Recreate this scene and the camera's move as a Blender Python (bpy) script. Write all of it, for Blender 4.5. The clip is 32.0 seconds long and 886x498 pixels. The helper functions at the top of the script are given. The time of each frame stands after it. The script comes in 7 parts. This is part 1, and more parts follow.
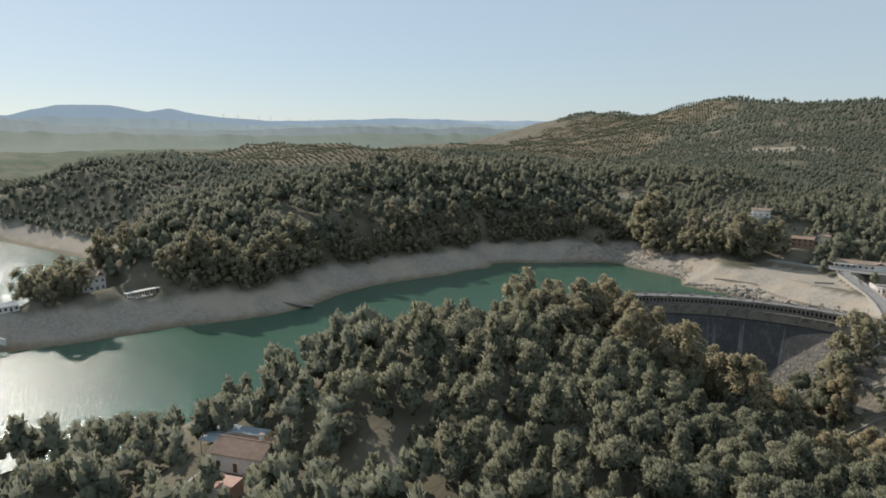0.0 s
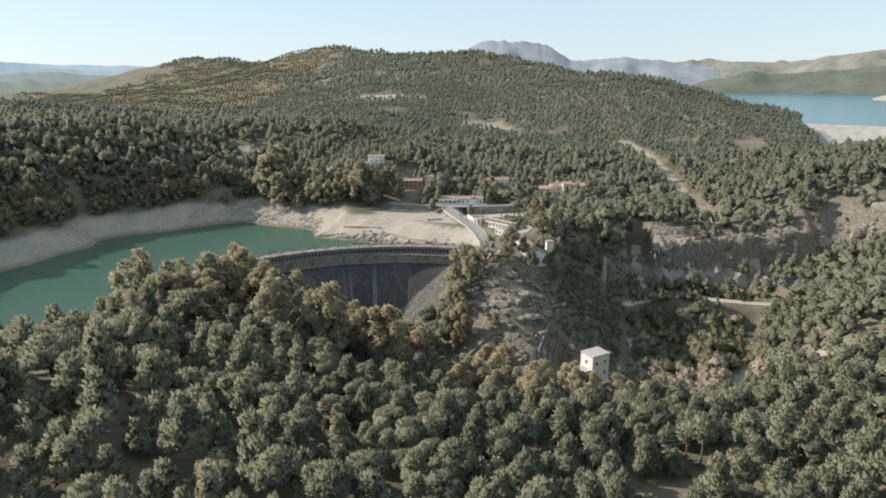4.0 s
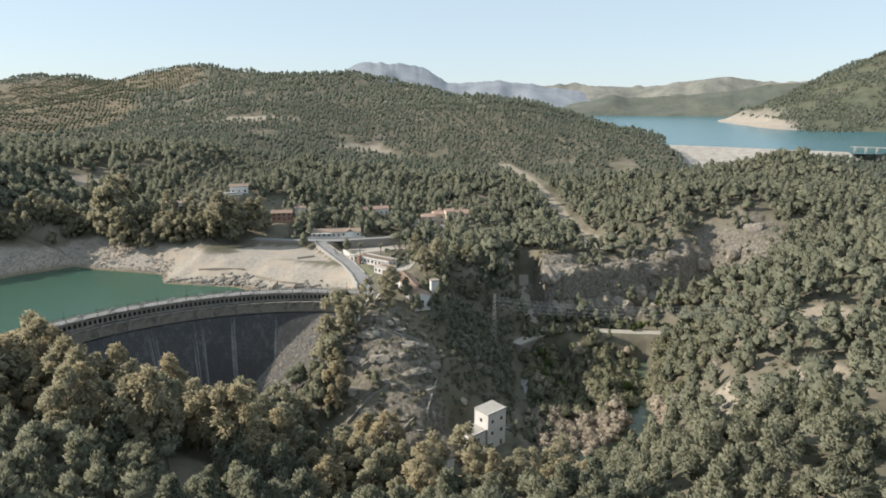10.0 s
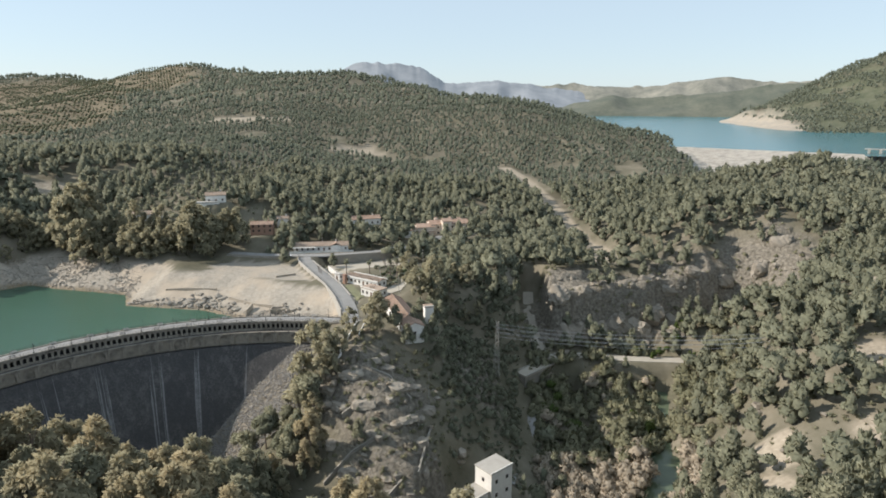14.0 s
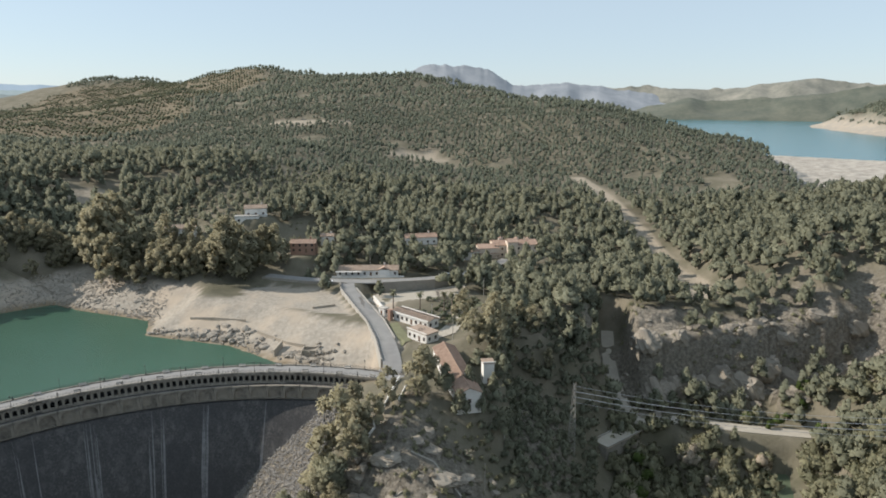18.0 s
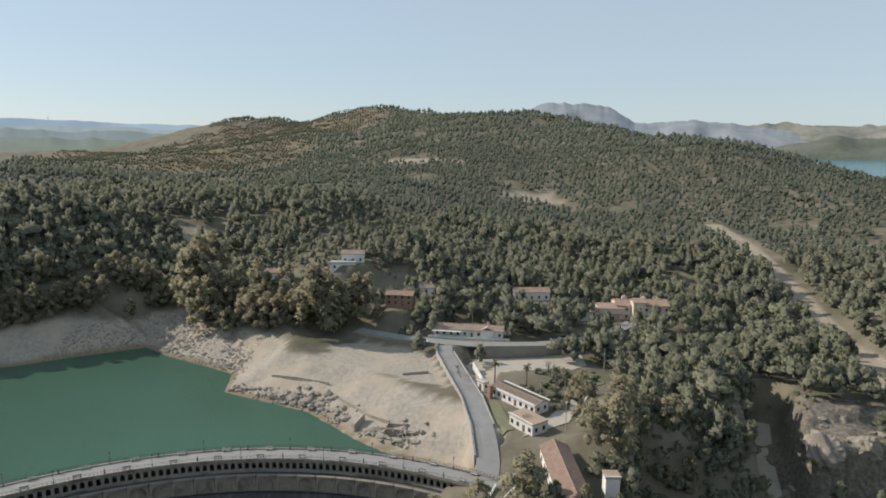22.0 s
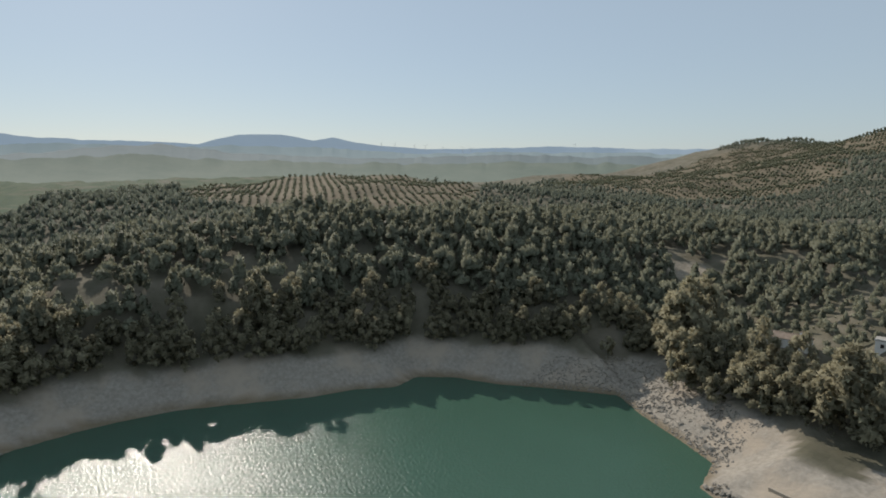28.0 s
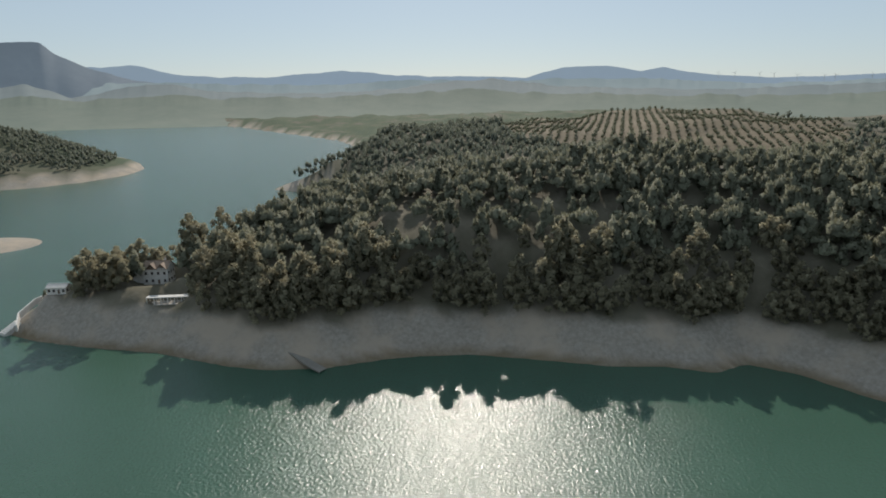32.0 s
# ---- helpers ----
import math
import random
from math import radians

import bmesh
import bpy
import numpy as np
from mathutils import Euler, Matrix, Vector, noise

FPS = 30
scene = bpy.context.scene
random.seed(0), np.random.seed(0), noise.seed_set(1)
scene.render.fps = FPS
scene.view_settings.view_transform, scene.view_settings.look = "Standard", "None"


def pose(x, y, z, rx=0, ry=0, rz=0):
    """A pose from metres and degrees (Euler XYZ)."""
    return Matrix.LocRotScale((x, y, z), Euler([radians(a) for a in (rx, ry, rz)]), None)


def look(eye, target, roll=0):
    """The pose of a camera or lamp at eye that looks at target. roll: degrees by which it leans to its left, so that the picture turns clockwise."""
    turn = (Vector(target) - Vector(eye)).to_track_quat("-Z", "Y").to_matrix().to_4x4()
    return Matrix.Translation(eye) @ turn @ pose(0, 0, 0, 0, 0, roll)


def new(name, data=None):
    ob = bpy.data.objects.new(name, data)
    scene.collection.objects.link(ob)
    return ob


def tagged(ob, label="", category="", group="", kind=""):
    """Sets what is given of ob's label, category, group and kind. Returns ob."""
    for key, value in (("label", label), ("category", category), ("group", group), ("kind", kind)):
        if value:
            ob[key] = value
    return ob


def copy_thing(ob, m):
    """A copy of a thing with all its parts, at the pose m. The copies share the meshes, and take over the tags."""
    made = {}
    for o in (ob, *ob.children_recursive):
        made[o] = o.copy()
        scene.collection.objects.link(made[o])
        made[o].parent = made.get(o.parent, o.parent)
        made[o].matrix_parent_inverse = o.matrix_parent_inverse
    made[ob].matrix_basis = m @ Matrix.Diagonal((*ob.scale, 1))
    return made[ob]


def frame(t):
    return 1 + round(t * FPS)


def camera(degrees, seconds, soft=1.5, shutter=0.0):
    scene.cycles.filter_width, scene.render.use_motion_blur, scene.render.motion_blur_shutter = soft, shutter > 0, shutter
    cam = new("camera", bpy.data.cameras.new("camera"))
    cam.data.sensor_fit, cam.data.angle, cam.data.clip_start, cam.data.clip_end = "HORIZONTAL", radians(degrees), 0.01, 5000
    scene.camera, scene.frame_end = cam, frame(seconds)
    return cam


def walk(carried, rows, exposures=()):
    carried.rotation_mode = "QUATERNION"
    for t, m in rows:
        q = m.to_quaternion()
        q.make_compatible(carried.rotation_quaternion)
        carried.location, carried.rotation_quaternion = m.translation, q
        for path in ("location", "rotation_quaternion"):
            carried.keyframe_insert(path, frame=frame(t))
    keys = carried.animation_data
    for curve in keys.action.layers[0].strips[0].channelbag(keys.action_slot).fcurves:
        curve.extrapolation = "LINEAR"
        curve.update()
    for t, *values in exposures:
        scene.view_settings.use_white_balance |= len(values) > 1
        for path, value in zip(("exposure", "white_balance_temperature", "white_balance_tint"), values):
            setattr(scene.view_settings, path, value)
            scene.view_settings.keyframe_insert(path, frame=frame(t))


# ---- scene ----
EXPOSURES = [(0, 0.1), (2, 0.18), (3, 0.22), (3.5, 0.48), (4, 0.58), (7, 0.56), (14.5, 0.53), (17, 0.46), (20, 0.28), (23, 0.15), (25.5, 0.05), (28, -0.15), (32, -0.15)]
# seconds, place, heading (right of +y), tilt, roll
PATH = [
    (0.0, 9.64, -50.46, 97.82, -45.045, -10.427, -0.439),
    (0.5, 8.27, -48.59, 97.93, -41.009, -10.420, -0.427),
    (1.0, 7.01, -46.51, 98.10, -37.135, -10.447, -0.409),
    (1.5, 5.72, -44.08, 98.32, -33.232, -10.363, -0.598),
    (2.0, 4.38, -41.40, 98.54, -29.308, -10.364, -0.609),
    (2.5, 3.11, -38.62, 98.67, -25.361, -10.355, -0.644),
    (3.0, 2.06, -35.88, 98.74, -20.893, -11.266, -0.556),
    (3.5, 1.17, -33.15, 98.93, -15.949, -15.196, -0.443),
    (4.0, 0.39, -30.42, 99.23, -10.977, -15.346, -0.329),
    (4.5, -0.29, -27.70, 99.53, -5.944, -17.220, -0.190),
    (6.5, -0.54, -16.19, 99.88, 0.038, -17.178, 0.072),
    (7.0, -0.42, -13.08, 99.81, 0.006, -13.548, -0.048),
    (7.5, -0.30, -9.92, 99.81, -0.009, -13.527, 0.025),
    (8.0, -0.19, -6.70, 99.85, -0.006, -13.531, 0.025),
    (8.5, -0.08, -3.39, 99.94, -0.003, -13.549, 0.024),
    (9.0, -0.00, 0.00, 100.00, 0.000, -13.578, -0.010),
    (9.5, 0.02, 3.47, 99.90, 0.005, -13.530, 0.078),
    (10.0, 0.01, 7.12, 99.80, 0.036, -13.499, 0.123),
    (10.5, 0.01, 11.01, 99.76, 0.043, -13.536, 0.093),
    (11.0, 0.06, 15.20, 99.78, 0.074, -13.504, 0.188),
    (11.5, 0.16, 19.66, 99.82, 0.083, -13.507, 0.171),
    (12.0, 0.34, 24.34, 99.84, 0.088, -13.482, 0.157),
    (12.5, 0.53, 29.21, 99.85, 0.106, -13.479, 0.111),
    (13.0, 0.73, 34.24, 99.84, 0.121, -13.459, 0.162),
    (13.5, 0.94, 39.44, 99.83, 0.197, -13.417, 0.197),
    (14.0, 1.15, 44.83, 99.78, 0.219, -13.467, 0.097),
    (16.5, 0.85, 81.30, 100.29, -2.711, -13.276, 0.253),
    (17.0, 0.74, 86.68, 100.33, -3.945, -13.280, 0.224),
    (17.5, 0.57, 91.88, 100.41, -5.178, -13.291, 0.224),
    (18.0, 0.33, 97.01, 100.55, -5.836, -13.277, 0.231),
    (18.5, 0.09, 102.12, 100.68, -5.816, -13.221, 0.217),
    (19.0, -0.18, 107.24, 100.81, -5.853, -11.874, 0.194),
    (19.5, -0.50, 112.40, 100.93, -5.863, -10.636, 0.129),
    (20.0, -0.93, 117.53, 100.98, -6.001, -9.837, 0.185),
    (20.5, -1.54, 122.58, 101.00, -10.764, -9.881, 0.217),
    (21.0, -2.36, 127.50, 101.05, -11.489, -9.861, 0.225),
    (21.5, -3.32, 132.27, 101.07, -13.175, -9.888, 0.225),
    (22.0, -4.39, 136.91, 101.05, -16.547, -9.912, 0.243),
    (22.5, -5.66, 141.43, 100.96, -20.311, -9.944, 0.224),
    (23.0, -7.32, 145.87, 100.85, -24.057, -9.926, 0.135),
    (23.5, -9.40, 150.20, 100.75, -27.758, -9.948, 0.111),
    (24.0, -11.78, 154.35, 100.74, -31.462, -9.957, 0.037),
    (24.5, -14.32, 158.27, 100.83, -35.182, -10.031, 0.061),
    (25.0, -16.88, 161.98, 100.98, -38.930, -10.103, -0.017),
    (25.5, -19.42, 165.56, 101.10, -42.618, -10.157, -0.064),
    (27.5, -33.51, 176.63, 101.89, -57.329, -7.610, 0.029),
    (28.0, -37.29, 178.65, 101.69, -60.963, -7.811, -0.029),
    (28.5, -41.16, 180.55, 101.51, -64.509, -12.206, -0.080),
    (29.0, -45.18, 182.34, 101.39, -68.125, -12.867, -0.097),
    (29.5, -49.40, 183.84, 101.33, -71.778, -13.704, -0.197),
    (30.0, -53.79, 185.08, 101.35, -75.443, -13.715, -0.238),
    (30.5, -58.13, 186.08, 101.48, -79.165, -13.723, -0.353),
    (31.0, -62.42, 186.96, 101.69, -82.838, -13.715, -0.294),
    (31.5, -66.58, 187.65, 101.87, -86.379, -13.742, -0.474),
    (32.0, -70.70, 188.30, 102.11, -90.110, -13.726, -0.569),
]


def aim(x, y, z, pan, tilt, roll):
    a, b = radians(pan), radians(tilt)
    way = Vector((math.sin(a) * math.cos(b), math.cos(a) * math.cos(b), math.sin(b)))
    return look((x, y, z), Vector((x, y, z)) + way * 100, roll)


cam = camera(71.72, 32.0, soft=1.8)
walk(cam, [(row[0], aim(*row[1:])) for row in PATH], EXPOSURES)

# ---- light ----
SUN_PAN, SUN_HEIGHT = -88.5, 34.0     # degrees: heading right of +y, height over the horizon
world = bpy.data.worlds.new("sky")
scene.world = world
world.use_nodes = True
wt = world.node_tree
sky = wt.nodes.new("ShaderNodeTexSky")
sky.sky_type = "NISHITA"
sky.sun_disc = False
sky.sun_elevation, sky.sun_rotation = radians(SUN_HEIGHT), radians(SUN_PAN)
sky.altitude, sky.air_density, sky.dust_density, sky.ozone_density = 400, 1.0, 0.5, 3.0
# thin haze: part of the sky's light comes evenly from all of it
haze = wt.nodes.new("ShaderNodeMix")
haze.data_type = "RGBA"
haze.inputs[0].default_value = 0.68
haze.inputs[7].default_value = (4.6, 5.45, 6.05, 1)
wt.links.new(sky.outputs[0], haze.inputs[6])
wt.nodes["Background"].inputs["Strength"].default_value = 0.105
wt.links.new(haze.outputs[2], wt.nodes["Background"].inputs["Color"])
sun = new("sun", bpy.data.lights.new("sun", "SUN"))
sun.data.energy, sun.data.angle, sun.data.color = 4.0, radians(0.53), (1.0, 0.915, 0.815)
_a, _b = radians(SUN_PAN), radians(SUN_HEIGHT)
sun.matrix_world = look((0, 0, 300), (-math.sin(_a) * math.cos(_b) * 100, -math.cos(_a) * math.cos(_b) * 100, 300 - math.sin(_b) * 100))


# ---- materials ----
def nodes_of(name):
    m = bpy.data.materials.new(name)
    m.use_nodes = True
    t = m.node_tree
    return m, t, t.nodes["Principled BSDF"]


def put(t, kind, **values):
    n = t.nodes.new(kind)
    for k, v in values.items():
        if k in n.inputs:
            n.inputs[k].default_value = v
    return n


def noise_node(t, scale, detail=4.0, rough=0.6):
    c = put(t, "ShaderNodeTexCoord")
    n = put(t, "ShaderNodeTexNoise", Scale=scale, Detail=detail, Roughness=rough)
    t.links.new(c.outputs["Object"], n.inputs["Vector"])
    return n


def ramp(t, source, stops):
    r = t.nodes.new("ShaderNodeValToRGB")
    e = r.color_ramp.elements
    while len(e) < len(stops):
        e.new(0.5)
    for k, (p, c) in zip(e, stops):
        k.position = p
        k.color = (*c, 1) if len(c) == 3 else c
    t.links.new(source, r.inputs[0])
    return r


def mixed(t, fac, a, b, mode="MIX"):
    n = t.nodes.new("ShaderNodeMix")
    n.data_type, n.blend_type = "RGBA", mode
    for socket, v in ((n.inputs[0], fac), (n.inputs[6], a), (n.inputs[7], b)):
        if hasattr(v, "is_linked"):
            t.links.new(v, socket)
        elif isinstance(v, (int, float)):
            socket.default_value = v
        else:
            socket.default_value = (*v, 1)
    return n.outputs[2]


def surface(name, low, high, scale=1.0, rough=0.85, bump=0.3, fine=8.0, metal=0.0, stain=None, spread=0.06):
    """A weathered surface: two scales of variation between two colours, fine relief, a little change from piece to piece."""
    m, t, p = nodes_of(name)
    big, small = noise_node(t, scale, 5), noise_node(t, scale * fine, 3)
    c = ramp(t, big.outputs[0], [(0.3, low), (0.7, high)]).outputs[0]
    c = mixed(t, 0.35, c, ramp(t, small.outputs[0], [(0.25, low), (0.75, high)]).outputs[0])
    if stain:
        s = noise_node(t, scale * 0.4, 6, 0.7)
        c = mixed(t, ramp(t, s.outputs[0], [(0.48, (0, 0, 0)), (0.66, (1, 1, 1))]).outputs[0], c, stain)
    info = put(t, "ShaderNodeObjectInfo")
    c = mixed(t, 1.0, c, ramp(t, info.outputs["Random"], [(0, (1 - spread,) * 3), (1, (1 + spread * 0.5,) * 3)]).outputs[0], "MULTIPLY")
    t.links.new(c, p.inputs["Base Color"])
    p.inputs["Roughness"].default_value, p.inputs["Metallic"].default_value = rough, metal
    b = put(t, "ShaderNodeBump", Strength=bump, Distance=0.15)
    t.links.new(small.outputs[0], b.inputs["Height"])
    t.links.new(b.outputs[0], p.inputs["Normal"])
    return m


def foliage(name, dark, light, rough=0.75, least=(0.82, 0.84, 0.8), most=(1.12, 1.08, 1.0)):
    m, t, p = nodes_of(name)
    a = put(t, "ShaderNodeAttribute")
    a.attribute_name = "tint"
    info = put(t, "ShaderNodeObjectInfo")
    n = noise_node(t, 0.9, 3)
    # tint runs from a crown's painted inner shade up to its lit tufts
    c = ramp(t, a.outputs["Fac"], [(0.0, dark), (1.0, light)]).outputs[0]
    c = mixed(t, 1.0, c, ramp(t, n.outputs[0], [(0.3, (0.72,) * 3), (0.7, (1.2,) * 3)]).outputs[0], "MULTIPLY")
    c = mixed(t, 1.0, c, ramp(t, info.outputs["Random"], [(0, least), (1, most)]).outputs[0], "MULTIPLY")
    t.links.new(c, p.inputs["Base Color"])
    p.inputs["Roughness"].default_value = rough
    p.inputs["Specular IOR Level"].default_value = 0.2
    thin = put(t, "ShaderNodeBsdfTranslucent")
    t.links.new(c, thin.inputs["Color"])
    both = put(t, "ShaderNodeMixShader", Fac=0.34)
    t.links.new(p.outputs[0], both.inputs[1])
    t.links.new(thin.outputs[0], both.inputs[2])
    t.links.new(both.outputs[0], t.nodes["Material Output"].inputs["Surface"])
    return m


def water_stuff(name, deep, ripple, rough, scale):
    m, t, p = nodes_of(name)
    n = noise_node(t, 0.012, 4)
    c = ramp(t, n.outputs[0], [(0.3, deep), (0.7, tuple(v * 1.18 for v in deep))]).outputs[0]
    t.links.new(c, p.inputs["Base Color"])
    p.inputs["Roughness"].default_value = rough
    p.inputs["IOR"].default_value = 1.33
    w = noise_node(t, scale, 3, 0.6)
    b = put(t, "ShaderNodeBump", Strength=ripple, Distance=0.3)
    t.links.new(w.outputs[0], b.inputs["Height"])
    t.links.new(b.outputs[0], p.inputs["Normal"])
    return m


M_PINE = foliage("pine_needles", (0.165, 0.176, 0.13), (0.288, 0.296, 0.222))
# aerial haze painted into the far woods' needles: bluer than M_PINE
M_HAZEPINE = foliage("haze_tinted_pine_needles", (0.158, 0.176, 0.138), (0.258, 0.278, 0.217))
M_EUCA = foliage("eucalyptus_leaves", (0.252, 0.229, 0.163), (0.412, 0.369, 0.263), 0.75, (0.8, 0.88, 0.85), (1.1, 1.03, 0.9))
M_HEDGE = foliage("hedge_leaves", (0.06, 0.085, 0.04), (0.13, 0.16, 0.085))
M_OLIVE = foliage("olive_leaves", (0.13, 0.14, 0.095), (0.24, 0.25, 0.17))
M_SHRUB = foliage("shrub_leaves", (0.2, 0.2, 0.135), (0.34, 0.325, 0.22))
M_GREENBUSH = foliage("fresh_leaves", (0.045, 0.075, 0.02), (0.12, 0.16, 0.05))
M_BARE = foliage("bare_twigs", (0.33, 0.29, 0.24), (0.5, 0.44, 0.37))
M_BARK = surface("bark", (0.11, 0.085, 0.065), (0.25, 0.2, 0.16), 1.5)
M_WATER = water_stuff("reservoir_water", (0.045, 0.098, 0.068), 1.0, 0.17, 0.95)
M_LAKE = water_stuff("far_lake_water", (0.03, 0.13, 0.155), 0.25, 0.2, 0.2)
M_RIVER = water_stuff("river_water", (0.09, 0.115, 0.075), 0.12, 0.1, 0.8)
M_STONE, _t, _p = nodes_of("dam_stone")
_c = put(_t, "ShaderNodeTexCoord")
_m = put(_t, "ShaderNodeMapping", Scale=(1.0, 1.0, 0.09))
_t.links.new(_c.outputs["Object"], _m.inputs[0])
_run = put(_t, "ShaderNodeTexNoise", Scale=0.45, Detail=5.0, Roughness=0.65)
_t.links.new(_m.outputs[0], _run.inputs["Vector"])
_big, _small = noise_node(_t, 0.09, 5), noise_node(_t, 1.6, 4)
_k = ramp(_t, _small.outputs[0], [(0.3, (0.045, 0.045, 0.047)), (0.55, (0.075, 0.073, 0.072)), (0.78, (0.15, 0.143, 0.132))]).outputs[0]
_k = mixed(_t, ramp(_t, _run.outputs[0], [(0.5, (0, 0, 0)), (0.75, (0.75, 0.75, 0.75))]).outputs[0], _k, (0.17, 0.165, 0.155))
_k = mixed(_t, ramp(_t, _big.outputs[0], [(0.42, (0, 0, 0)), (0.62, (0.7, 0.7, 0.7))]).outputs[0], _k, (0.05, 0.05, 0.052))
_t.links.new(_k, _p.inputs["Base Color"])
_p.inputs["Roughness"].default_value = 0.92
_b = put(_t, "ShaderNodeBump", Strength=0.7, Distance=0.2)
_t.links.new(_small.outputs[0], _b.inputs["Height"])
_t.links.new(_b.outputs[0], _p.inputs["Normal"])
M_CORNICE = surface("weathered_cornice_stone", (0.19, 0.172, 0.145), (0.33, 0.3, 0.25), 0.4, 0.9, 0.4, 9, stain=(0.1, 0.092, 0.08))
M_CONCRETE = surface("concrete", (0.3, 0.28, 0.25), (0.42, 0.4, 0.36), 0.3, 0.9, 0.3, 9)
M_WALLGREY = surface("retaining_wall_masonry", (0.2, 0.185, 0.16), (0.31, 0.29, 0.25), 0.3, 0.9, 0.4, 8)
M_ASPHALT = surface("worn_pale_asphalt", (0.2, 0.195, 0.19), (0.29, 0.285, 0.27), 0.2, 0.9, 0.15, 12)
M_GRAVEL = surface("pale_gravel", (0.33, 0.3, 0.25), (0.45, 0.41, 0.34), 0.25, 0.95, 0.3, 10)
M_WHITE = surface("whitewashed_wall", (0.6, 0.58, 0.54), (0.78, 0.76, 0.72), 0.5, 0.85, 0.1, 6)
M_CREAM = surface("cream_wall", (0.55, 0.47, 0.38), (0.7, 0.6, 0.5), 0.5, 0.85, 0.1, 6)
M_TILE = surface("terracotta_tiles", (0.26, 0.17, 0.125), (0.44, 0.32, 0.245), 0.8, 0.85, 0.3, 6, spread=0.2)
M_TILEPALE = surface("pale_weathered_tiles", (0.26, 0.19, 0.14), (0.42, 0.33, 0.26), 0.8, 0.85, 0.3, 6, spread=0.2)
M_BRICK = surface("red_brick", (0.25, 0.15, 0.11), (0.36, 0.23, 0.17), 1.0, 0.85, 0.3, 8)
M_ROCK = surface("limestone_rock", (0.19, 0.166, 0.134), (0.35, 0.315, 0.26), 0.25, 0.92, 1.0, 8, spread=0.15)
M_RUBBLE = surface("grey_rubble", (0.15, 0.143, 0.132), (0.3, 0.285, 0.262), 0.4, 0.92, 0.6, 8, spread=0.15)
M_PALEROCK = surface("pale_shore_rock", (0.24, 0.215, 0.178), (0.37, 0.335, 0.285), 0.3, 0.92, 0.6, 8, spread=0.12)
M_ROCKFILL = surface("pale_rockfill", (0.2, 0.182, 0.155), (0.5, 0.46, 0.4), 0.11, 0.95, 1.0, 3)
M_IRON = surface("dark_iron", (0.04, 0.04, 0.042), (0.09, 0.09, 0.09), 2.0, 0.5, 0.1, 6, metal=0.6)
M_STEEL = surface("galvanised_steel", (0.3, 0.31, 0.32), (0.42, 0.43, 0.44), 2.0, 0.45, 0.1, 6, metal=0.7)
M_WOOD = surface("bench_stone", (0.35, 0.33, 0.3), (0.5, 0.48, 0.44), 1.0)
M_DARKGLASS, _t, _p = nodes_of("window_glass")
_p.inputs["Base Color"].default_value, _p.inputs["Roughness"].default_value = (0.03, 0.035, 0.04, 1), 0.08
M_DOOR = surface("brown_painted_wood", (0.1, 0.06, 0.04), (0.18, 0.11, 0.07), 1.0, 0.6)
M_BLUE = surface("blue_grey_canopy", (0.3, 0.36, 0.4), (0.42, 0.48, 0.52), 0.5, 0.6)
M_STREAK = surface("lime_streak", (0.11, 0.11, 0.112), (0.25, 0.25, 0.248), 0.9, 0.9, 0.2, 8)
M_TWIG = surface("pale_branches", (0.16, 0.13, 0.11), (0.3, 0.26, 0.22), 1.0)
M_SANDWALL = surface("sandy_concrete", (0.3, 0.26, 0.21), (0.42, 0.37, 0.3), 0.5, 0.92, 0.4, 8)
M_PINK = surface("pink_terrace_tiles", (0.42, 0.26, 0.21), (0.55, 0.36, 0.29), 0.6, 0.85, 0.2, 6)
M_GRASS = surface("lawn", (0.12, 0.13, 0.07), (0.21, 0.205, 0.125), 0.4, 0.95, 0.5, 10)


# ---- making meshes ----
def mesh_of(name, verts, faces, material, smooth=False, tint=None, round_=None):
    me = bpy.data.meshes.new(name)
    verts = np.asarray(verts, np.float32)
    faces = np.asarray(faces, np.int32)
    k = faces.shape[1]
    me.vertices.add(len(verts))
    me.vertices.foreach_set("co", verts.ravel())
    me.loops.add(faces.size)
    me.loops.foreach_set("vertex_index", faces.ravel())
    me.polygons.add(len(faces))
    me.polygons.foreach_set("loop_start", np.arange(0, faces.size, k, dtype=np.int32))
    me.polygons.foreach_set("loop_total", np.full(len(faces), k, np.int32))
    me.polygons.foreach_set("use_smooth", np.full(len(faces), smooth))
    if tint is not None:
        me.attributes.new("tint", "FLOAT", "POINT").data.foreach_set("value", np.asarray(tint, np.float32))
    me.update(calc_edges=True)
    me.validate()
    me.materials.append(material)
    if round_ is not None:
        me.polygons.foreach_set("use_smooth", np.full(len(faces), True))
        me.normals_split_custom_set_from_vertices(np.asarray(round_, np.float32))
    return me


def part(name, data, material=None, parent=None, label="", at=None):
    """Links a bmesh or a mesh as one object, under a thing or a part if there is one."""
    if isinstance(data, bmesh.types.BMesh):
        me = bpy.data.meshes.new(name)
        data.to_mesh(me)
        data.free()
        me.materials.append(material)
    else:
        me = data
    ob = new(name, me)
    ob.parent = parent
    if at is not None:
        ob.matrix_local = at
    if label:
        ob["label"] = label
    return ob


def thing(name, at, label, category, group=""):
    ob = new(name)
    ob.matrix_world = at
    ob.empty_display_size = 0.5
    return tagged(ob, label, category, group)


